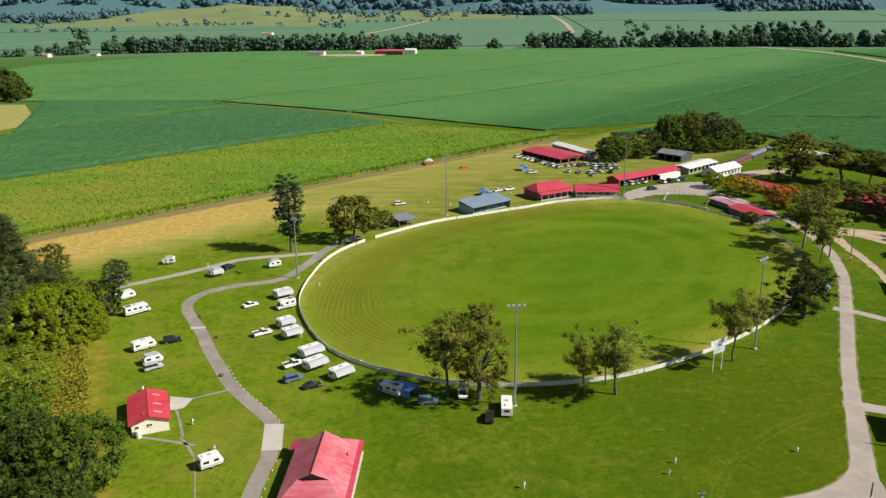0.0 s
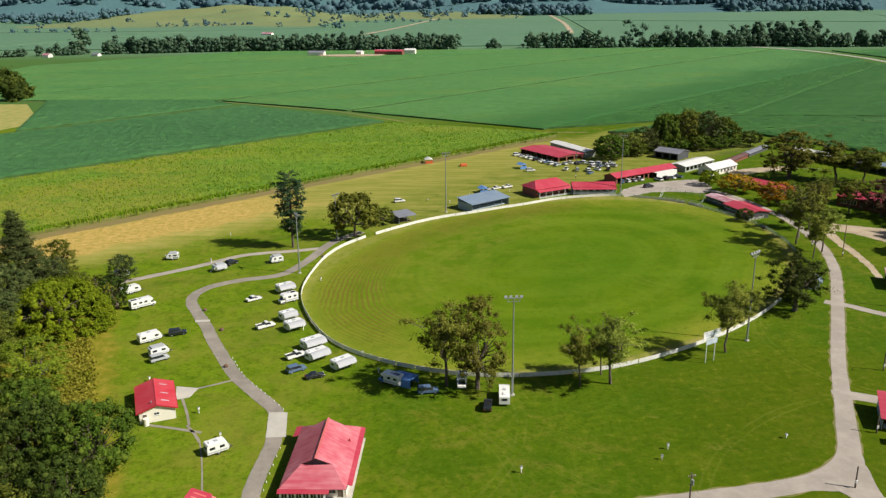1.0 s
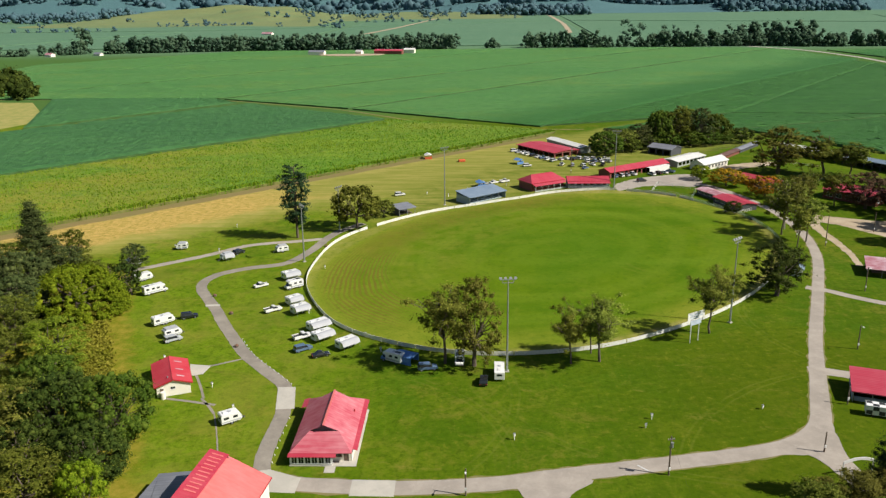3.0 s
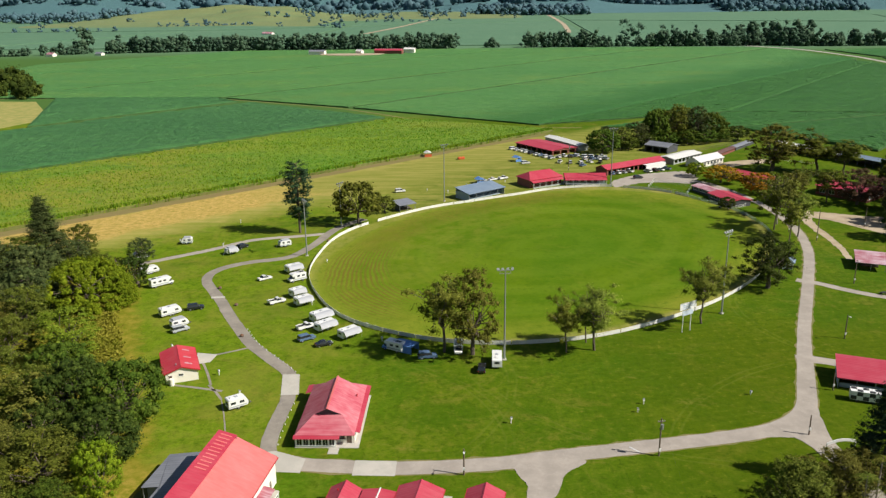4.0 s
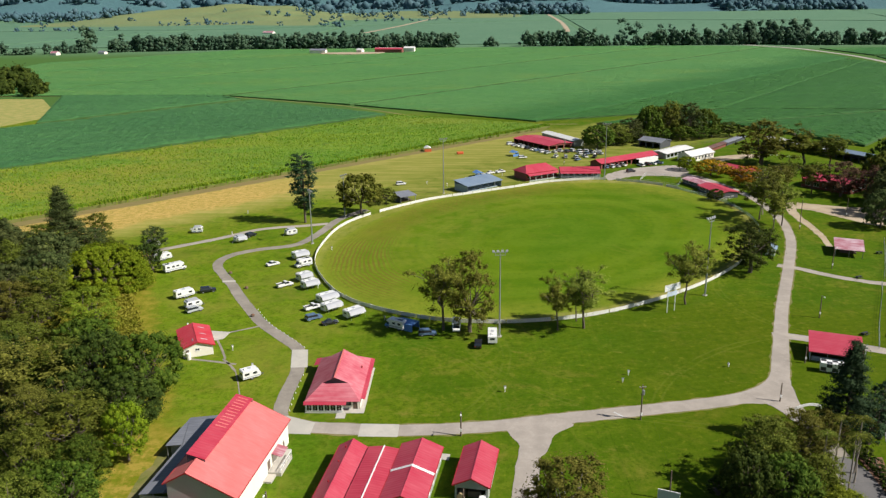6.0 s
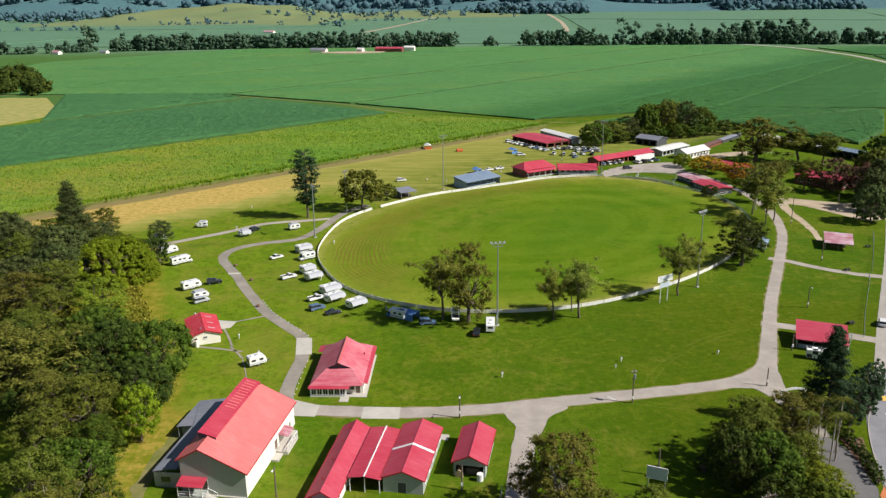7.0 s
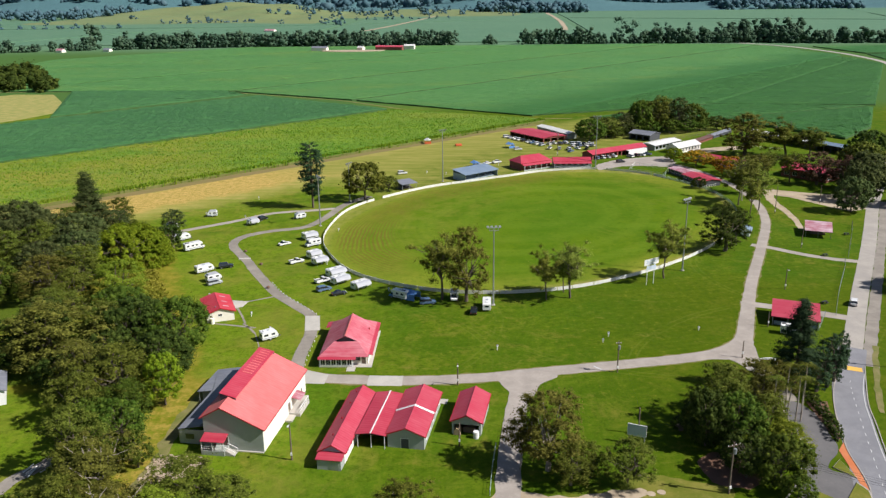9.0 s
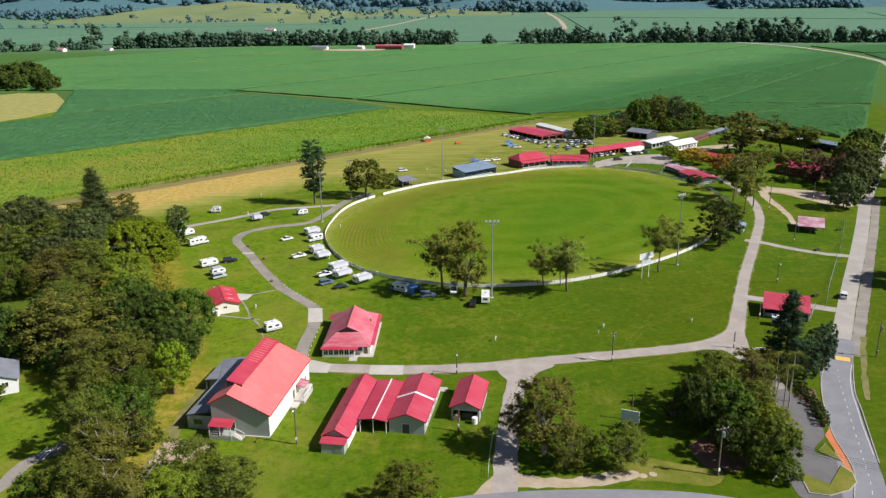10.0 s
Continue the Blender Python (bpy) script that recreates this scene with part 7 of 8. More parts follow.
def leaves(rng, centres, radii, each, size, flat=0.75, heart=None):
    """Leaf sprays as small tilted triangles round clump centres."""
    n = len(centres) * each
    c = np.repeat(np.asarray(centres, float), each, 0)
    r = np.repeat(np.asarray(radii, float), each)
    d = rng.normal(size=(n, 3))
    d /= np.linalg.norm(d, axis=1)[:, None]
    p = c + d * (r * np.minimum(np.abs(rng.normal(0, 0.68, n)), 1.7))[:, None] * np.array([1, 1, flat])
    far = d if heart is None else (p - np.asarray(heart)) / (np.linalg.norm(p - np.asarray(heart), axis=1)[:, None] + 0.01)
    nrm = d * 0.7 + far * 0.65 + rng.normal(size=(n, 3)) * 0.36 + np.array([0, 0, 0.4])
    nrm /= np.linalg.norm(nrm, axis=1)[:, None]
    a = np.cross(nrm, rng.normal(size=(n, 3)))
    a /= np.linalg.norm(a, axis=1)[:, None]
    b = np.cross(nrm, a)
    s = size * (0.6 + 0.8 * rng.random(n))[:, None]
    v = np.stack([p - a * s, p + a * s, p + b * s * 1.2 - nrm * s * 0.3], 1)
    return v.reshape(-1, 3)


def leaf_mesh(name, chunks, material, hearts=()):
    """One mesh of leaves of three corners; hearts are the solid middles of the clumps, as centre and radius."""
    q = np.concatenate(chunks)
    n, m = len(q) // 3, len(hearts)
    rng = np.random.default_rng(n)
    solid = [np.asarray(c) + CORE * r * (0.6 + 0.7 * rng.random((12, 1))) for c, r in hearts]
    v = np.concatenate([q, *solid])
    tri = (len(q) + np.arange(m)[:, None, None] * 12 + CORE_FACES[None]).reshape(-1) if m else np.zeros(0, int)
    me = bpy.data.meshes.new(name)
    me.vertices.add(len(v))
    me.vertices.foreach_set("co", v.ravel())
    me.loops.add(n * 3 + len(tri))
    me.loops.foreach_set("vertex_index", np.concatenate([np.arange(n * 3), tri]).astype(np.int32))
    k = len(tri) // 3
    me.polygons.add(n + k)
    me.polygons.foreach_set("loop_start", (np.arange(n + k) * 3).astype(np.int32))
    me.polygons.foreach_set("loop_total", np.full(n + k, 3).astype(np.int32))
    me.update()
    me.validate()
    me.materials.append(material)
    return me


def limb(bm, p, q, r0, r1, rng, bend=0.12, n=3):
    """A crooked tapered branch."""
    p, q = Vector(p), Vector(q)
    last, lr = p, r0
    for i in range(1, n + 1):
        t = i / n
        off = Vector(rng.normal(size=3)) * (q - p).length * bend * (1 - t)
        c, r = p.lerp(q, t) + off, r0 + (r1 - r0) * t
        tube(bm, last, c, lr, r, 6, False)
        last, lr = c, r


def make_gum(seed, h=20.0, w=12.0, lod=1.0):
    """Open-crowned gum: bare trunk, rising limbs, separate leaf clumps."""
    rng = np.random.default_rng(seed)
    bm = bmesh.new()
    fork = Vector((rng.normal(0, 0.4), rng.normal(0, 0.4), h * 0.33))
    limb(bm, (0, 0, -0.2), fork, 0.26, 0.19, rng, 0.03)
    centres, radii = [], []
    for i in range(8):
        a = i * 0.8 + rng.random()
        out = w * 0.5 * (0.2 + 0.7 * rng.random())
        tip = fork + Vector((math.cos(a) * out, math.sin(a) * out, h * (0.58 - 0.42 * (out / w) - 0.16 * rng.random())))
        limb(bm, fork - Vector((0, 0, rng.random() * h * 0.08)), tip, 0.13, 0.05, rng)
        for j in range(10):
            t = 0.25 + 0.8 * rng.random()
            c = fork.lerp(tip, t) + Vector(rng.normal(size=3)) * w * 0.11
            limb(bm, fork.lerp(tip, t * 0.8), c, 0.06, 0.02, rng, 0.08, 2)
            centres.append(c)
            radii.append(w * (0.06 + 0.065 * rng.random()))
    return bm, [leaves(rng, centres, radii, round(190 * lod), 0.168 / lod**0.5, 0.75, (0, 0, h * 0.55))]


def make_round(seed, h=14.0, w=16.0, clumps=120, each=115, size=0.225, low=0.1, lod=1.0, fill=False):
    """Dense broad crown of many clumps over a short forked trunk."""
    rng = np.random.default_rng(seed)
    bm = bmesh.new()
    fork = Vector((0, 0, h * 0.28))
    limb(bm, (0, 0, -0.2), fork, 0.45, 0.34, rng, 0.03)
    mid, rz = h * (0.5 + low / 2), h * (0.5 - low / 2)
    centres, radii = [], []
    lobes = [(rng.random() * math.tau, 0.12 + 0.22 * rng.random()) for _ in range(5)]
    for i in range(clumps):
        a, u = rng.random() * math.tau, rng.random() * 1.75 - 0.75
        k = 1.0 - 0.22 + sum(0.16 * math.exp(-((((a - la + math.pi) % math.tau) - math.pi) / 0.5) ** 2) for la, lw in lobes)
        rr = (1 - min(1, abs(u)) ** 2.2) ** 0.5 * (rng.random() ** 0.5 if fill else 0.72 + 0.3 * rng.random()) * k
        c = Vector((math.cos(a) * rr * w / 2, math.sin(a) * rr * w / 2, mid + u * rz * (0.78 + 0.18 * rng.random())))
        centres.append(c)
        radii.append(w * (0.055 + 0.05 * rng.random()))
        if i % 5 == 0:
            limb(bm, fork, c, 0.16, 0.04, rng)
    return bm, [leaves(rng, centres, radii, round(each * lod), size / lod**0.5, 0.7, (0, 0, mid - 0.3 * rz))], [(c, r * (0.34 if fill else 0.5)) for c, r in zip(centres, radii)]


def make_dome(seed, h=14.0, w=24.0, lod=1.0):
    """Fig-like dome: drooping tiers of leaf sprays over a hidden trunk."""
    rng = np.random.default_rng(seed)
    bm = bmesh.new()
    fork = Vector((0, 0, h * 0.3))
    limb(bm, (0, 0, -0.2), fork, 0.6, 0.45, rng, 0.03)
    centres, radii = [], []
    for i in range(330):
        a, u = rng.random() * math.tau, -0.12 + 1.1 * rng.random() ** 0.9
        r = (1 - min(1.0, max(0.0, u)) ** 2.3) ** 0.5 * (0.93 + 0.09 * rng.random() + 0.06 * math.sin(3 * a + seed))
        c = Vector((math.cos(a) * r * w / 2, math.sin(a) * r * w / 2, h * (0.12 + 0.84 * max(0.0, u))))
        centres += [c, c + Vector((math.cos(a) * 0.5, math.sin(a) * 0.5, -0.75))]
        radii += [0.75 + 0.45 * rng.random(), 0.6]
        if i % 12 == 0:
            limb(bm, fork, c * 0.9, 0.2, 0.05, rng)
    hearts = [(c * 0.93 - Vector((0, 0, 0.5)), 0.9) for c in centres[::2]]
    return bm, [leaves(rng, centres, radii, round(55 * lod), 0.2 / lod**0.5, 0.65, (0, 0, h * 0.1))], hearts


def make_pine(seed, h=26.0, w=11.0, lod=1.0, cone=False):
    """Hoop pine: straight bole, whorls of tufted branches, a ragged column or a cone."""
    rng = np.random.default_rng(seed)
    bm = bmesh.new()
    tube(bm, (0, 0, -0.2), (0, 0, h * 0.5), 0.42, 0.3, 8, False)
    tube(bm, (0, 0, h * 0.5), (0, 0, h * 0.97), 0.3, 0.06, 8, False)
    centres, radii = [], []
    z = h * 0.2
    while z < h * 0.97:
        f = (z / h - 0.2) / 0.8
        reach = w / 2 * min(1.0, (0.55 + 1.3 * f) if f < 0.3 else 1.08 - 0.75 * max(0, f - 0.45)) * (0.75 + 0.4 * rng.random())
        if cone:
            reach = w / 2 * (1.04 - 0.95 * f) * (0.85 + 0.3 * rng.random())
        k = (13 if cone else 8) if f < 0.85 else 5
        for i in range(k):
            if rng.random() < 0.14:
                continue
            a = rng.random() * math.tau
            r = reach * (0.55 + 0.5 * rng.random())
            tip = Vector((math.cos(a) * r, math.sin(a) * r, z + 0.15 * r))
            limb(bm, (0, 0, z - 0.2), tip, 0.09, 0.03, rng, 0.05, 2)
            centres += [tip, Vector((tip.x * 0.62, tip.y * 0.62, tip.z - 0.1))]
            radii += [0.95 + 0.5 * rng.random(), 0.85]
        z += h * 0.036
    return bm, [leaves(rng, centres, radii, round(110 * lod), 0.165 / lod**0.5, 0.55, (0, 0, h * 0.4))]


def make_palm(seed, h=11.0, lod=1.0):
    rng = np.random.default_rng(seed)
    bm = bmesh.new()
    limb(bm, (0, 0, -0.1), (0, 0, h), 0.17, 0.12, rng, 0.01, 4)
    top = np.array([0, 0, h])
    quads = []
    for i in range(16):
        a, up = i * math.tau / 16 + rng.normal(0, 0.1), 0.2 + 0.9 * rng.random()
        d = np.array([math.cos(a), math.sin(a), 0])
        s = np.array([-d[1], d[0], 0])
        for j in range(9):
            t0 = (j + 0.5) / 9
            c = top + d * 2.6 * t0 + np.array([0, 0, up * t0 - 1.9 * t0 * t0])
            for sgn in (-1, 1):
                tip = c + s * sgn * 0.6 * (1.1 - t0) + d * 0.35 + np.array([0, 0, -0.3])
                quads += [c, c + d * 0.2, tip]
    return bm, [np.array(quads)]


TREES = {}


def plant(kind, x, y, h, w, leaf, label, variant=0, turn=None, name="tree", bark=None, lift=0.0, group=""):
    """Places a tree; trees of one kind and variant share their meshes."""
    lod = 0.42 if y > 240 else 1.0
    key = (kind, variant, lod)
    if key not in TREES:
        seed = variant * 17 + len(kind) * 5 + 3
        bm, chunks, *hearts = {"gum": make_gum, "round": make_round, "pine": make_pine, "palm": make_palm, "cone": lambda s, lod: make_pine(s, lod=lod, cone=True), "fine": lambda s, lod: make_round(s, 16.0, 12.0, 130, 140, 0.155, -0.02, lod, True), "shrub": lambda s, lod: make_round(s, 3.0, 3.6, 26, 100, 0.12, 0.02, lod), "big": lambda s, lod: make_round(s, 16.0, 20.0, 185, 115, 0.245, 0.0, lod), "dome": make_dome, "column": lambda s, lod: make_round(s, 14.0, 6.0, 90, 110, 0.15, -0.06, lod)}[kind](seed, lod=lod)
        me = bpy.data.meshes.new("trunk")
        bm.to_mesh(me)
        bm.free()
        me.materials.append(BARK)
        TREES[key] = (me, leaf_mesh("crown", chunks, LEAF_GREEN, *hearts))
    trunk, crown = TREES[key]
    size = {"gum": (20, 12), "round": (14, 14.6), "pine": (26, 11), "cone": (26, 11), "palm": (11, 5.2), "fine": (16, 10.6), "shrub": (3.0, 3.6), "big": (16, 18.4), "dome": (14, 24), "column": (14, 6)}[kind]
    home = tagged(empty(name, x, y), label, "tree" if name != "shrub" else "shrub", group)
    home.matrix_basis = pose(x, y, lift, 0, 0, turn if turn is not None else (x * 37 + y * 91) % 360) @ Matrix.Diagonal((w / size[1], w / size[1], h / size[0], 1))
    for nm, me, mt in (("trunk", trunk, bark or BARK), ("crown", crown, leaf)):
        ob = same_part(nm, me, home, Matrix.Identity(4))
        ob.material_slots[0].link = "OBJECT"
        ob.material_slots[0].material = mt
    return home


# round the oval
plant("pine", -59.9, 270.7, 27.5, 12.5, LEAF_PINE, "tall dark hoop pine with a ragged crown", 0)
plant("round", -39.6, 283.2, 16.8, 18.5, LEAF_OLIVE, "round olive-green shade tree beside the camp road", 0)
plant("round", -30.8, 299.4, 7.0, 8.0, LEAF_OLIVE, "small olive-green tree beside the shelter", 1)
plant("gum", -3.9, 163.8, 24.0, 17.0, LEAF_GUM, "open-crowned gum tree with dark forked trunk", 0)
plant("fine", 3.1, 162.4, 23.5, 13.0, LEAF_RUST, "gum tree with rusty olive foliage", 0)
plant("gum", 26.2, 163.6, 17.8, 10.5, LEAF_GUM, "slim gum tree with thin foliage by the oval", 1)
plant("gum", 33.2, 164.8, 18.5, 16.0, LEAF_GUM, "gum tree with pale yellow-green thin foliage", 2)
plant("gum", 31.9, 169.6, 15.0, 9.0, LEAF_GUM, "slim gum tree with pale yellow-green foliage", 1)
plant("gum", 64.4, 181.9, 21.4, 13.5, LEAF_GUM, "tall thin gum tree with bare dark trunk", 3)
plant("fine", 91.7, 209.4, 17.5, 17.0, LEAF_DARK, "dense dark green tree beside the oval fence", 1)
plant("gum", 97.5, 216.0, 13.0, 9.0, LEAF_DARK, "dark green tree beside the oval fence", 0)
plant("fine", -106.2, 235.6, 9.2, 10.0, LEAF_GREY, "small dark round tree beside the gravel track", 1)
# along the road on the far side
plant("gum", 120.3, 279.6, 22.0, 14.0, LEAF_GUM, "tall gum tree beside the gravel road", 1, bark=BARK_PALE)
plant("gum", 116.4, 272.0, 23.0, 14.5, LEAF_RUST, "tall gum tree with brownish foliage by the road", 3)
plant("gum", 115.8, 256.0, 17.0, 11.0, LEAF_GUM, "gum tree beside the gravel road", 2)
plant("gum", 121.6, 263.0, 19.0, 13.0, LEAF_GUM, "gum tree with spreading thin crown by the road", 0)
plant("gum", 128.5, 291.0, 20.0, 15.0, LEAF_RUST, "gum tree with brownish open crown", 2)
plant("fine", 153.4, 376.5, 24.0, 27.0, LEAF_RUST, "large brownish tree beside the yard", 2)
plant("gum", 173.7, 372.4, 22.5, 32.0, LEAF_OLIVE, "broad thin-crowned tree beside a shed", 1)
plant("gum", 184.0, 366.0, 19.0, 22.0, LEAF_OLIVE, "thin-crowned tree beside a shed", 3)
plant("round", 164.8, 464.0, 9.0, 14.0, LEAF_DARK, "small dark tree by the cane", 2)
plant("round", 120.6, 350.8, 8.2, 15.5, LEAF_YELLOW, "flame tree with orange flowers beside the road", 1)
plant("round", 131.4, 331.0, 9.0, 16.0, LEAF_YELLOW, "flame tree with orange flowers beside the canteen", 2)
plant("round", 112.8, 364.5, 7.0, 10.0, LEAF_BRIGHT, "small yellow-green tree beside the gravel yard", 0)
plant("round", 109.0, 302.5, 5.0, 7.2, LEAF_DARK, "dark bushy tree in front of the canteen", 1)
plant("gum", 153.1, 313.0, 17.0, 15.0, LEAF_OLIVE, "tree with dark thin crown among sheds", 0)
plant("gum", 146.0, 322.0, 15.0, 13.0, LEAF_OLIVE, "tree with thin olive crown among sheds", 2)
plant("fine", 163.6, 308.6, 16.0, 16.5, LEAF_MAROON, "tree with maroon foliage in front of a hall", 0)
plant("fine", 174.5, 303.0, 15.0, 15.0, LEAF_MAROON, "tree with maroon foliage in front of a hall", 1)
plant("gum", 137.0, 311.0, 16.0, 13.0, LEAF_OLIVE, "gum tree with thin crown beside the road", 3)
# dark trees behind the sheds
for i, (x, y, h, w) in enumerate(((79, 428, 13, 18), (90, 438, 13, 18), (101, 445, 15, 17), (113, 453, 20, 17), (126, 457, 23, 19), (138, 459, 22, 19), (118, 466, 19, 20), (133, 470, 21, 22), (85, 447, 12, 15), (148, 463, 17, 18))):
    plant("fine" if i % 3 else "big", x, y, h, w, (LEAF_GREEN, LEAF_OLIVE, LEAF_GREY)[i % 3], "dark dense tree behind the showground sheds", i % 3, group="trees behind the sheds")
for i, (x, y, h, w) in enumerate(((95, 437, 7, 12), (107, 446, 8, 13), (120, 450, 8, 14), (132, 452, 9, 15), (144, 455, 8, 14), (153, 460, 8, 12))):
    plant("round", x, y, h, w, LEAF_GREEN, "low dark bushy tree beneath taller ones", i % 3, group="trees behind the sheds")
# street side
plant("big", 157.0, 260.0, 14.5, 14.0, LEAF_GREY, "huge dark fig tree beside the concrete road", 0)
plant("big", 168.5, 277.0, 16.0, 16.0, LEAF_GREY, "huge dark fig tree beside the concrete road", 1)
plant("big", 178.0, 294.0, 18.0, 19.0, LEAF_GREY, "huge dark fig tree beside the concrete road", 2)
plant("big", 188.0, 318.0, 18.0, 20.0, LEAF_OLIVE, "huge olive-green tree beside the concrete road", 0)
plant("big", 208.0, 352.0, 18.0, 20.0, LEAF_DARK, "huge dark tree beside the concrete road", 1)
plant("big", 151.0, 168.0, 24.0, 23.0, LEAF_DARK, "dark tree across the street", 1)
plant("big", 192.0, 268.0, 22.0, 20.0, LEAF_DARK, "dark tree across the street", 2)
plant("big", 212.0, 300.0, 22.0, 20.0, LEAF_DARK, "dark tree across the street", 0)
plant("cone", 75.2, 106.8, 22.5, 10.5, LEAF_PINE, "tall conical dark hoop pine near the street", 1)
for x, y, h, w in ((80.2, 106.8, 11.5, 6.6), (83.4, 109.0, 14.0, 6.4), (86.0, 111.5, 13.0, 5.4), (88.3, 115.0, 12.0, 4.6)):
    plant("column", x, y, h, w, LEAF_PINE, "dense dark columnar conifer near the street", 0, group="columnar conifers")
for i, (x, y, h) in enumerate(((67.6, 91.0, 9.5), (69.4, 91.2, 11.0), (71.4, 93.4, 10.0), (72.8, 96.5, 11.5), (66.4, 95.5, 9.0), (70.2, 98.6, 10.5))):
    plant("palm", x, y, h, 5.2, LEAF_OLIVE, "slender palm with drooping fronds by the car park", 0, name="palm", bark=BARK_PALE)
# big trees inside the entrance
plant("fine", 53.9, 92.0, 14.5, 12.0, LEAF_OLIVE, "olive tree with upright crown near the street", 0)
plant("big", 49.2, 84.0, 12.0, 10.0, LEAF_DARK, "dark dense tree near the billboard", 1)
plant("big", 54.8, 83.6, 11.5, 11.5, LEAF_GREEN, "large dense green tree near the street", 2)
plant("fine", 61.3, 85.2, 11.0, 9.8, LEAF_OLIVE, "green tree beside the car park", 2)
plant("fine", 62.2, 78.5, 9.0, 10.0, LEAF_FRESH, "light green tree beside the car park", 0)
plant("big", 58.8, 70.6, 9.8, 10.2, LEAF_GREEN, "dense green tree beside the car park", 0)
plant("round", 53.6, 73.0, 9.0, 9.0, LEAF_DARK, "low dark bushy tree beside the mulch", 2)
plant("round", 60.4, 66.4, 4.8, 5.8, LEAF_GREEN, "low green bushy tree beside the car park", 1)
plant("fine", 65.0, 100.2, 11.0, 11.8, LEAF_RUST, "brownish-olive tree near the gate", 0)
plant("fine", 70.3, 105.0, 9.0, 9.0, LEAF_RUST, "brownish-olive tree beside the gate arch", 1)
plant("fine", 57.5, 97.5, 9.5, 8.5, LEAF_OLIVE, "small olive tree near the gate", 2)
plant("fine", 17.6, 75.2, 17.0, 14.2, LEAF_RUST, "large gum with hanging brownish-olive foliage", 2, bark=BARK_PALE)
plant("gum", 12.4, 75.4, 12.5, 8.0, LEAF_RUST, "smaller gum with pale limbs over the drive", 0, bark=BARK_PALE)
plant("fine", 21.2, 70.4, 9.0, 8.6, LEAF_OLIVE, "low gum beside a larger one", 1)
plant("fine", 25.2, 73.0, 7.5, 5.6, LEAF_OLIVE, "small olive-green tree on grass", 0)
plant("fine", 31.2, 69.6, 10.5, 9.2, LEAF_OLIVE, "olive-green tree beside the sandy verge", 1)
plant("fine", -8.6, 57.6, 9.0, 10.5, LEAF_OLIVE, "olive-green tree beside the side road", 0)
plant("shrub", -3.2, 56.5, 3.5, 5.0, LEAF_BRIGHT, "light green shrub beside the side road", 0, name="shrub")
# woodland beside the camp ground
WOOD = (
    ("cone", -134, 228, 25.5, 15.0, LEAF_GREY), ("dome", -107.9, 197.1, 14.5, 25.5, LEAF_BRIGHT), ("round", -101, 214, 9, 8.5, LEAF_DARK), ("big", -128.7, 206.3, 15, 20, LEAF_GREY),
    ("big", -146.5, 210.2, 15, 21, LEAF_GREY), ("fine", -121, 219, 13.5, 14, LEAF_GREY), ("fine", -139, 222, 14, 16, LEAF_OLIVE), ("fine", -147.6, 193, 14, 15, LEAF_OLIVE),
    ("fine", -128, 239, 13, 13, LEAF_OLIVE), ("round", -159, 226, 15, 17, LEAF_GREY), ("fine", -119.9, 163.4, 14.5, 17, LEAF_RUST), ("fine", -113.3, 172.4, 15, 16, LEAF_OLIVE),
    ("big", -129, 180, 13, 17, LEAF_GREY), ("fine", -95.8, 158.1, 14.5, 16.5, LEAF_FRESH), ("big", -132, 159, 14, 14, LEAF_GREEN), ("fine", -96.2, 116.9, 18.5, 22.5, LEAF_RUST),
    ("big", -79.3, 127.5, 15, 17, LEAF_DARK), ("big", -69.2, 127.5, 14.5, 16, LEAF_GREEN), ("big", -67.2, 113.4, 12, 14.5, LEAF_DARK), ("fine", -73.7, 100.4, 15, 15.5, LEAF_OLIVE),
    ("fine", -82, 103.4, 14.5, 12, LEAF_RUST), ("round", -62.9, 100.3, 12.5, 8.8, LEAF_BRIGHT), ("round", -64.6, 81, 11.5, 11, LEAF_GREEN), ("round", -59.6, 75.8, 7.5, 6.5, LEAF_GREEN),
    ("fine", -66.5, 90.5, 11.5, 10, LEAF_GREEN), ("fine", -69.7, 72.8, 15, 12, LEAF_OLIVE), ("gum", -61.2, 62.7, 15.5, 14.5, LEAF_RUST), ("fine", -63.3, 53.7, 12.5, 12, LEAF_OLIVE),
    ("gum", -55.5, 52.5, 14.5, 14, LEAF_RUST), ("round", -72, 55, 8, 7.5, LEAF_GREEN), ("fine", -46.2, 62.1, 10.5, 13.5, LEAF_OLIVE), ("fine", -39, 58.4, 9.5, 11.5, LEAF_OLIVE),
    ("fine", -47.8, 54, 10, 10.5, LEAF_FRESH), ("round", -90, 108, 8, 11, LEAF_DARK), ("big", -88, 141, 13, 14, LEAF_GREEN), ("fine", -106, 141, 12.5, 14, LEAF_OLIVE),
    ("big", -150, 174, 14, 16, LEAF_GREY), ("fine", -64.5, 64.5, 13, 11, LEAF_OLIVE), ("round", -81, 116, 11, 13, LEAF_DARK),
    ("big", -120, 189, 14, 16, LEAF_GREY), ("fine", -137, 200, 15, 16, LEAF_OLIVE), ("big", -152, 222, 14, 17, LEAF_GREY), ("fine", -109, 157, 13, 13, LEAF_OLIVE),
    ("fine", -87, 129, 14, 13, LEAF_OLIVE), ("fine", -78, 92, 12, 12, LEAF_OLIVE), ("round", -70, 82, 11, 10, LEAF_GREEN), ("big", -112, 117, 14, 15, LEAF_DARK), ("big", -103, 128, 14, 15, LEAF_DARK), ("big", -166, 212, 15, 17, LEAF_GREY), ("fine", -113, 218, 10, 10, LEAF_OLIVE),
)
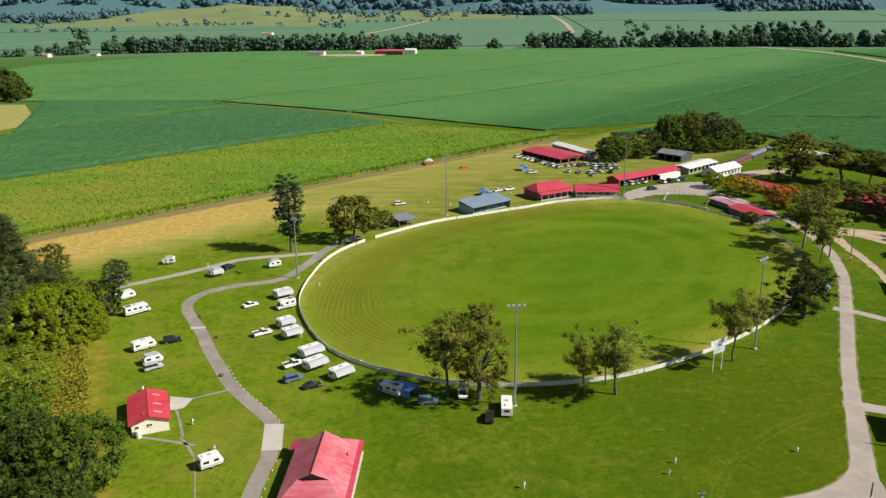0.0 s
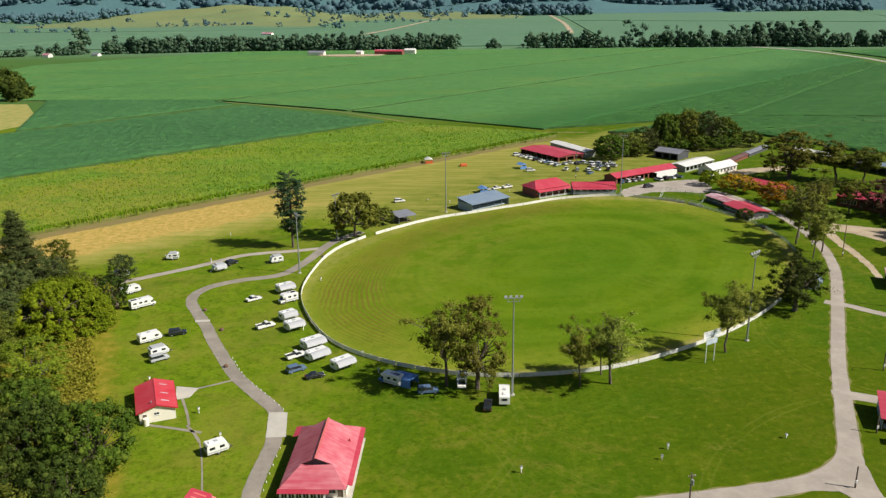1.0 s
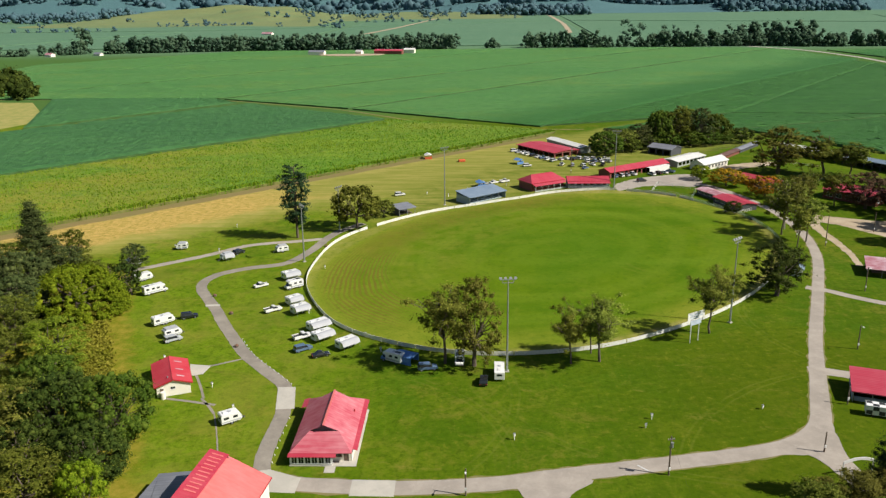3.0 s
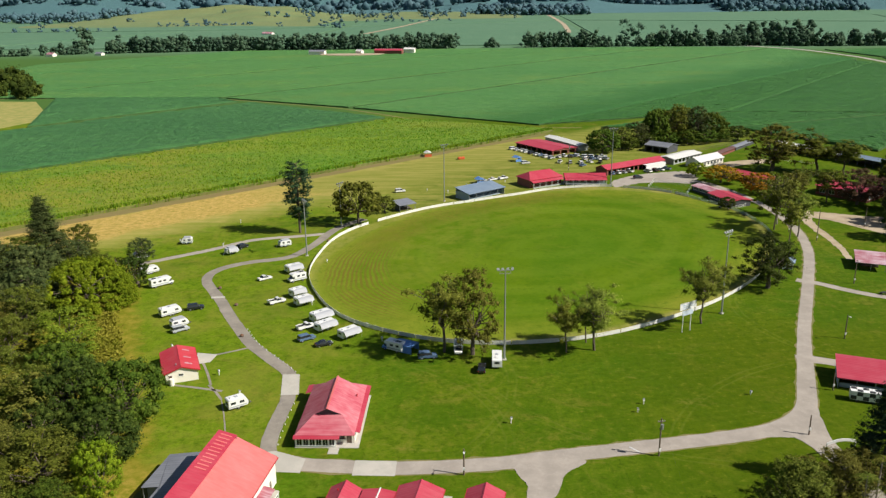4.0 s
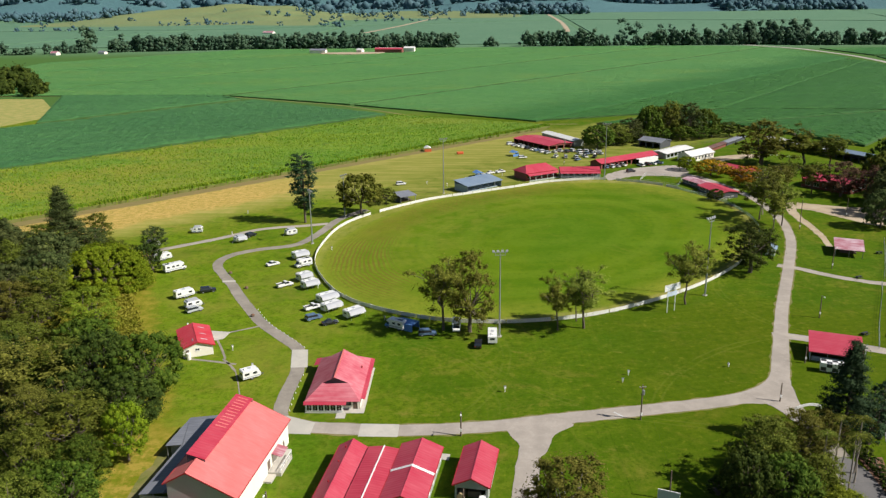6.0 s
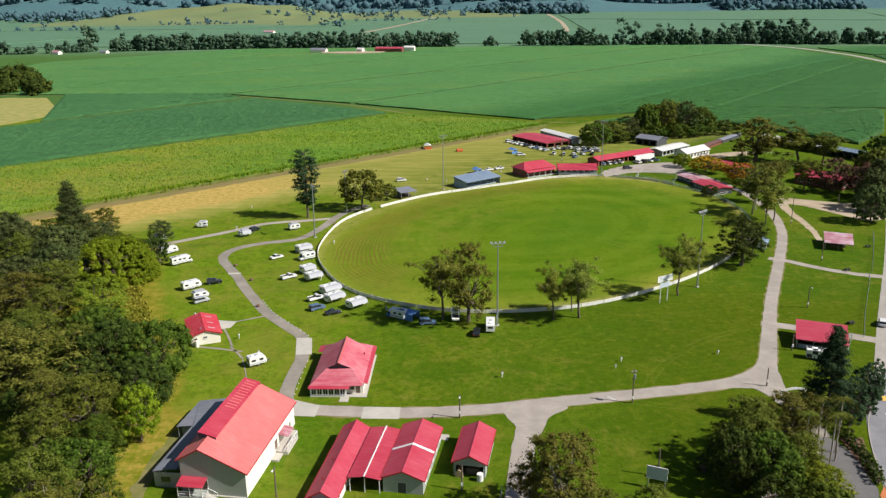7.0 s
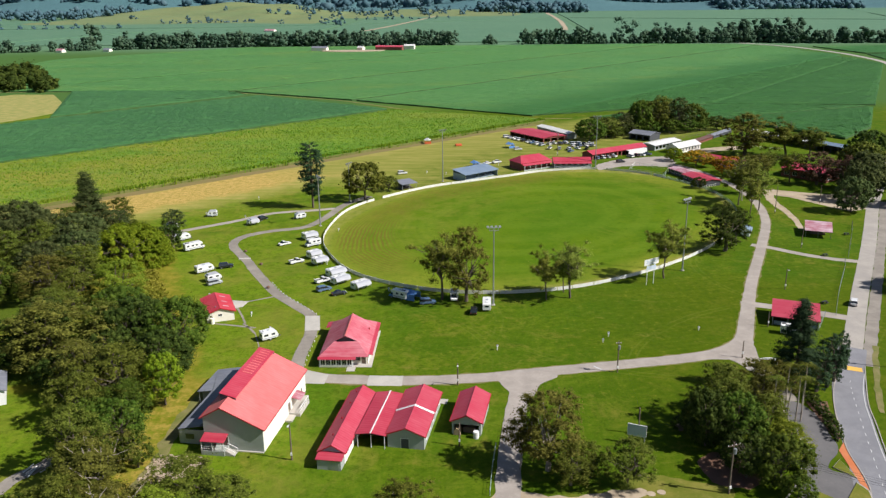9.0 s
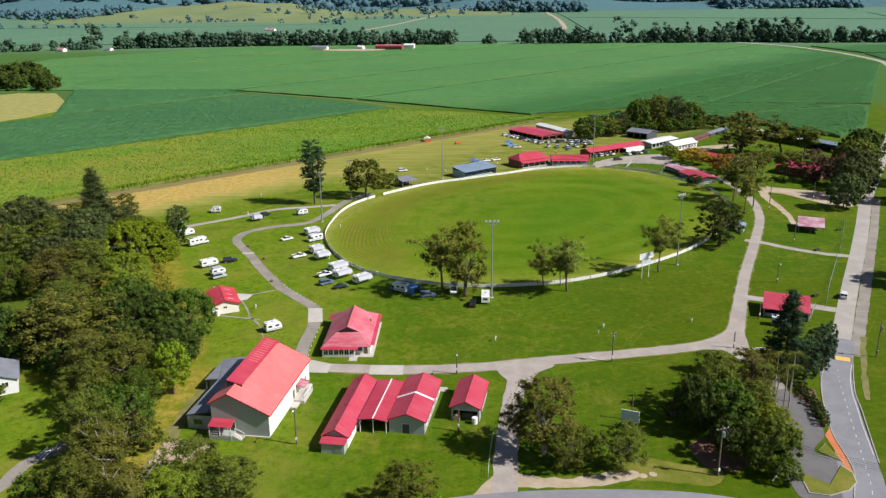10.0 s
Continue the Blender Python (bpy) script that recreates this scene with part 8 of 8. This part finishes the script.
WORDS = {"cone": "tall conical dark hoop pine in the woodland", "big": "dense broad-crowned tree in the woodland", "round": "rounded tree at the woodland edge", "fine": "upright olive tree in the woodland", "gum": "open gum tree with pale bare branches", "dome": "broad bright green fig with drooping domed crown"}
for i, (kind, x, y, h, w, leaf) in enumerate(WOOD):
    plant(kind, x, y, h, w, leaf, WORDS[kind], i % 3 if kind != "cone" else 0, group="woodland trees", bark=BARK_PALE if kind == "gum" else BARK)
# shrubs and hedges
rs = random.Random(4)
for i in range(15):
    t = i / 14
    x, y = (77.0, 104.5) if t == 0 else (76.9 - 1.2 * t + 0.9 * math.sin(3.1 * t), 104.5 - 18.5 * t)
    plant("shrub", x + rs.uniform(-0.3, 0.3), y, 1.6 + rs.random(), 2.2 + rs.random(), LEAF_DARK, "clipped dark shrub in the roadside bed", i % 2, name="shrub", group="roadside shrubs")
for x, y, h, w, leaf in ((65.5, 84.5, 3, 5, LEAF_GREEN), (67.5, 81.5, 2.4, 4, LEAF_GREEN), (66.8, 88.5, 2.5, 4, LEAF_OLIVE), (-106.5, 93, 4, 6, LEAF_OLIVE), (-101, 96, 4, 6, LEAF_OLIVE), (-82, 103, 4, 6, LEAF_OLIVE), (-84, 148, 4, 7, LEAF_OLIVE), (-72, 130, 4, 6, LEAF_OLIVE), (-99, 212, 5, 7, LEAF_DARK), (-56, 63, 3, 5, LEAF_OLIVE), (-50, 64, 3, 5, LEAF_OLIVE), (-40, 62, 3, 5, LEAF_GREEN), (46, 90, 3, 5, LEAF_DARK), (60.5, 91, 3.5, 5, LEAF_DARK), (-74, 60, 3, 5, LEAF_OLIVE), (-126, 240, 4, 7, LEAF_OLIVE), (-112, 229, 4, 6, LEAF_OLIVE)):
    plant("shrub", x, y, h, w, leaf, "loose leafy shrub at the edge of trees", 0, name="shrub", group="shrubs")

# rough tall grass between the woodland and the camp
rng = np.random.default_rng(8)
pts = []
while len(pts) < 9000:
    t, s = rng.random(), rng.normal(0, 1)
    ex, ey = np.interp(t, [0, 0.35, 0.6, 1], [-107, -93, -76, -63]), np.interp(t, [0, 0.35, 0.6, 1], [218, 183, 146, 118])
    x = ex - 2.0 - abs(s) * 7.5
    if -125 < x < -60:
        pts.append((x, ey + rng.normal(0, 3), 0.5))
tall = leaves(rng, pts, [0.8] * len(pts), 4, 0.34, 0.6)
tagged(new("tall_grass", leaf_mesh("tall_grass", [tall], GRASS_TALL)), "rough yellow-green tall grass at the woodland edge", "grass", kind="stuff")

# ---- far trees ----


def far_wood(name, spots, label, each=15, clumps=15, leaf=LEAF_FAR_HAZE, size=0.055, swell=1.0):
    """Many far trees in one mesh: spots are x, y, ground, height and width."""
    rng = np.random.default_rng(len(spots))
    chunks, cores = [], []
    for x, y, g, h, w in spots:
        c = []
        for i in range(clumps):
            a, u = rng.random() * math.tau, rng.random()
            r = w * 0.46 * rng.random() ** 0.6 * (1 - 0.6 * u * u)
            c.append((x + math.cos(a) * r, y + math.sin(a) * r, g + h * (0.05 + 0.82 * u)))
        for cx, cy, cz in c:
            k = swell * w * (0.10 + 0.07 * rng.random())
            cores.append(np.array([cx, cy, cz]) + CORE * k * (0.55 + 0.9 * rng.random((12, 1))) * np.array([1, 1, 0.95]))
        if each:
            chunks.append(leaves(rng, c, [w * 0.25] * clumps, each, w * size, 0.9, (x, y, g + h * 0.35)))
    me = leaf_mesh(name, chunks, leaf) if each else None
    v = np.concatenate(cores)
    f = (np.arange(len(cores))[:, None, None] * 12 + CORE_FACES[None]).reshape(-1, 3)
    bm = bmesh.new()
    if me:
        bm.from_mesh(me)
    solid = bpy.data.meshes.new(name)
    solid.from_pydata(v.tolist(), [], f.tolist())
    solid.polygons.foreach_set("use_smooth", [True] * len(f))
    bm.from_mesh(solid)
    bm.to_mesh(solid)
    bm.free()
    if not solid.materials:
        solid.materials.append(leaf)
    return tagged(new(name, solid), label, "trees", kind="stuff")


def row(points, gap, h, w, spread, seed, ground=0.0):
    """Spots for a belt of trees along a line."""
    r = random.Random(seed)
    return [(p.x + r.uniform(-spread, spread), p.y + r.uniform(-spread, spread), ground, h * r.uniform(0.65, 1.2), w * r.uniform(0.8, 1.3)) for p in smooth_line(points, gap)]


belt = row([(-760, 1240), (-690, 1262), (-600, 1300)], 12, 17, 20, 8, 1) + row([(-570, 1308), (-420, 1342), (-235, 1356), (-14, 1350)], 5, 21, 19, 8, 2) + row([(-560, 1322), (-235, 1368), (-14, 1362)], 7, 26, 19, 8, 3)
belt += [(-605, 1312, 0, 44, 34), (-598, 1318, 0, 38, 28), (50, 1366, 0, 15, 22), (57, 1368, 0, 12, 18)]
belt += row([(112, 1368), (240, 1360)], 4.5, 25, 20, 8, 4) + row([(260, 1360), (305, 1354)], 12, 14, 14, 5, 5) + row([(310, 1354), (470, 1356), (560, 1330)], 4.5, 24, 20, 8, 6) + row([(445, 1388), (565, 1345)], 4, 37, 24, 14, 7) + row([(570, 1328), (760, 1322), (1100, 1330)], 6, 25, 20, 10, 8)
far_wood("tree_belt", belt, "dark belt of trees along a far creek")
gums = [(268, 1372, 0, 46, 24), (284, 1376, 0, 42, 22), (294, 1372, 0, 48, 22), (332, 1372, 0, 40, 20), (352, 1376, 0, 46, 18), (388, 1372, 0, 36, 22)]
far_wood("far_gums", gums, "tall thin far gum trees above a tree belt", 34, 10, LEAF_FAR_HAZE, 0.06)
bush = [(x, y, 0, h, w) for x, y, h, w in ((-388, 704, 12, 20), (-402, 722, 13, 22), (-420, 712, 14, 22), (-436, 740, 14, 22), (-414, 748, 13, 20), (-452, 728, 14, 22), (-470, 752, 14, 24), (-448, 768, 13, 20), (-396, 740, 10, 18), (-480, 782, 14, 22), (-500, 760, 14, 24), (-432, 792, 12, 20), (-462, 815, 12, 20), (-520, 800, 14, 24), (-382, 716, 8, 14))]
rb = random.Random(21)
bush += [(-395 - 200 * t + rb.uniform(-45, 12), 705 + 380 * t + rb.uniform(-14, 14), 0, 13 * rb.uniform(0.8, 1.3), 21 * rb.uniform(0.8, 1.2)) for t in (0.4 * i / 23 for i in range(24))]
far_wood("bushland", bush, "patch of dense bush beside a far paddock", 30, 14, LEAF_DARK, 0.05)


def hill_spots(x0, x1, y0, y1, n, h, w, seed):
    """Spots for trees that stand on whatever ground lies below."""
    r = random.Random(seed)
    dg = bpy.context.evaluated_depsgraph_get()
    out = []
    for _ in range(n):
        x, y = r.uniform(x0, x1), r.uniform(y0, y1)
        hit, place, *_rest = scene.ray_cast(dg, (x, y, 1500), (0, 0, -1))
        out.append((x, y, place.z if hit else 0.0, h * r.uniform(0.7, 1.3), w * r.uniform(0.7, 1.4)))
    return out


bpy.context.view_layer.update()
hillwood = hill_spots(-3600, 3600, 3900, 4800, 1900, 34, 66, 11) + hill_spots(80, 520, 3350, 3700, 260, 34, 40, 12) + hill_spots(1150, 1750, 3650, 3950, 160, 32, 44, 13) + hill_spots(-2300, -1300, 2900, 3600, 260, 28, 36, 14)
far_wood("hill_forest", hillwood, "dark forest over distant hills", 0, 4, LEAF_HILL_HAZE, 0.1, 1.6)
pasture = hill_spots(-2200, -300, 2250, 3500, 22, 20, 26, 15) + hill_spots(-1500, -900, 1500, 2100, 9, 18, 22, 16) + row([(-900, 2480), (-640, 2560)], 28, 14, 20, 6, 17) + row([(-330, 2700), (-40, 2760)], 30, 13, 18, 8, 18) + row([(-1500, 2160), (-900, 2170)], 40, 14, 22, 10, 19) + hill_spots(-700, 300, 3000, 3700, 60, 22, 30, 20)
far_wood("paddock_trees", pasture, "scattered dark trees over far grazing paddocks", 6, 6, LEAF_HILL_HAZE, 0.09)
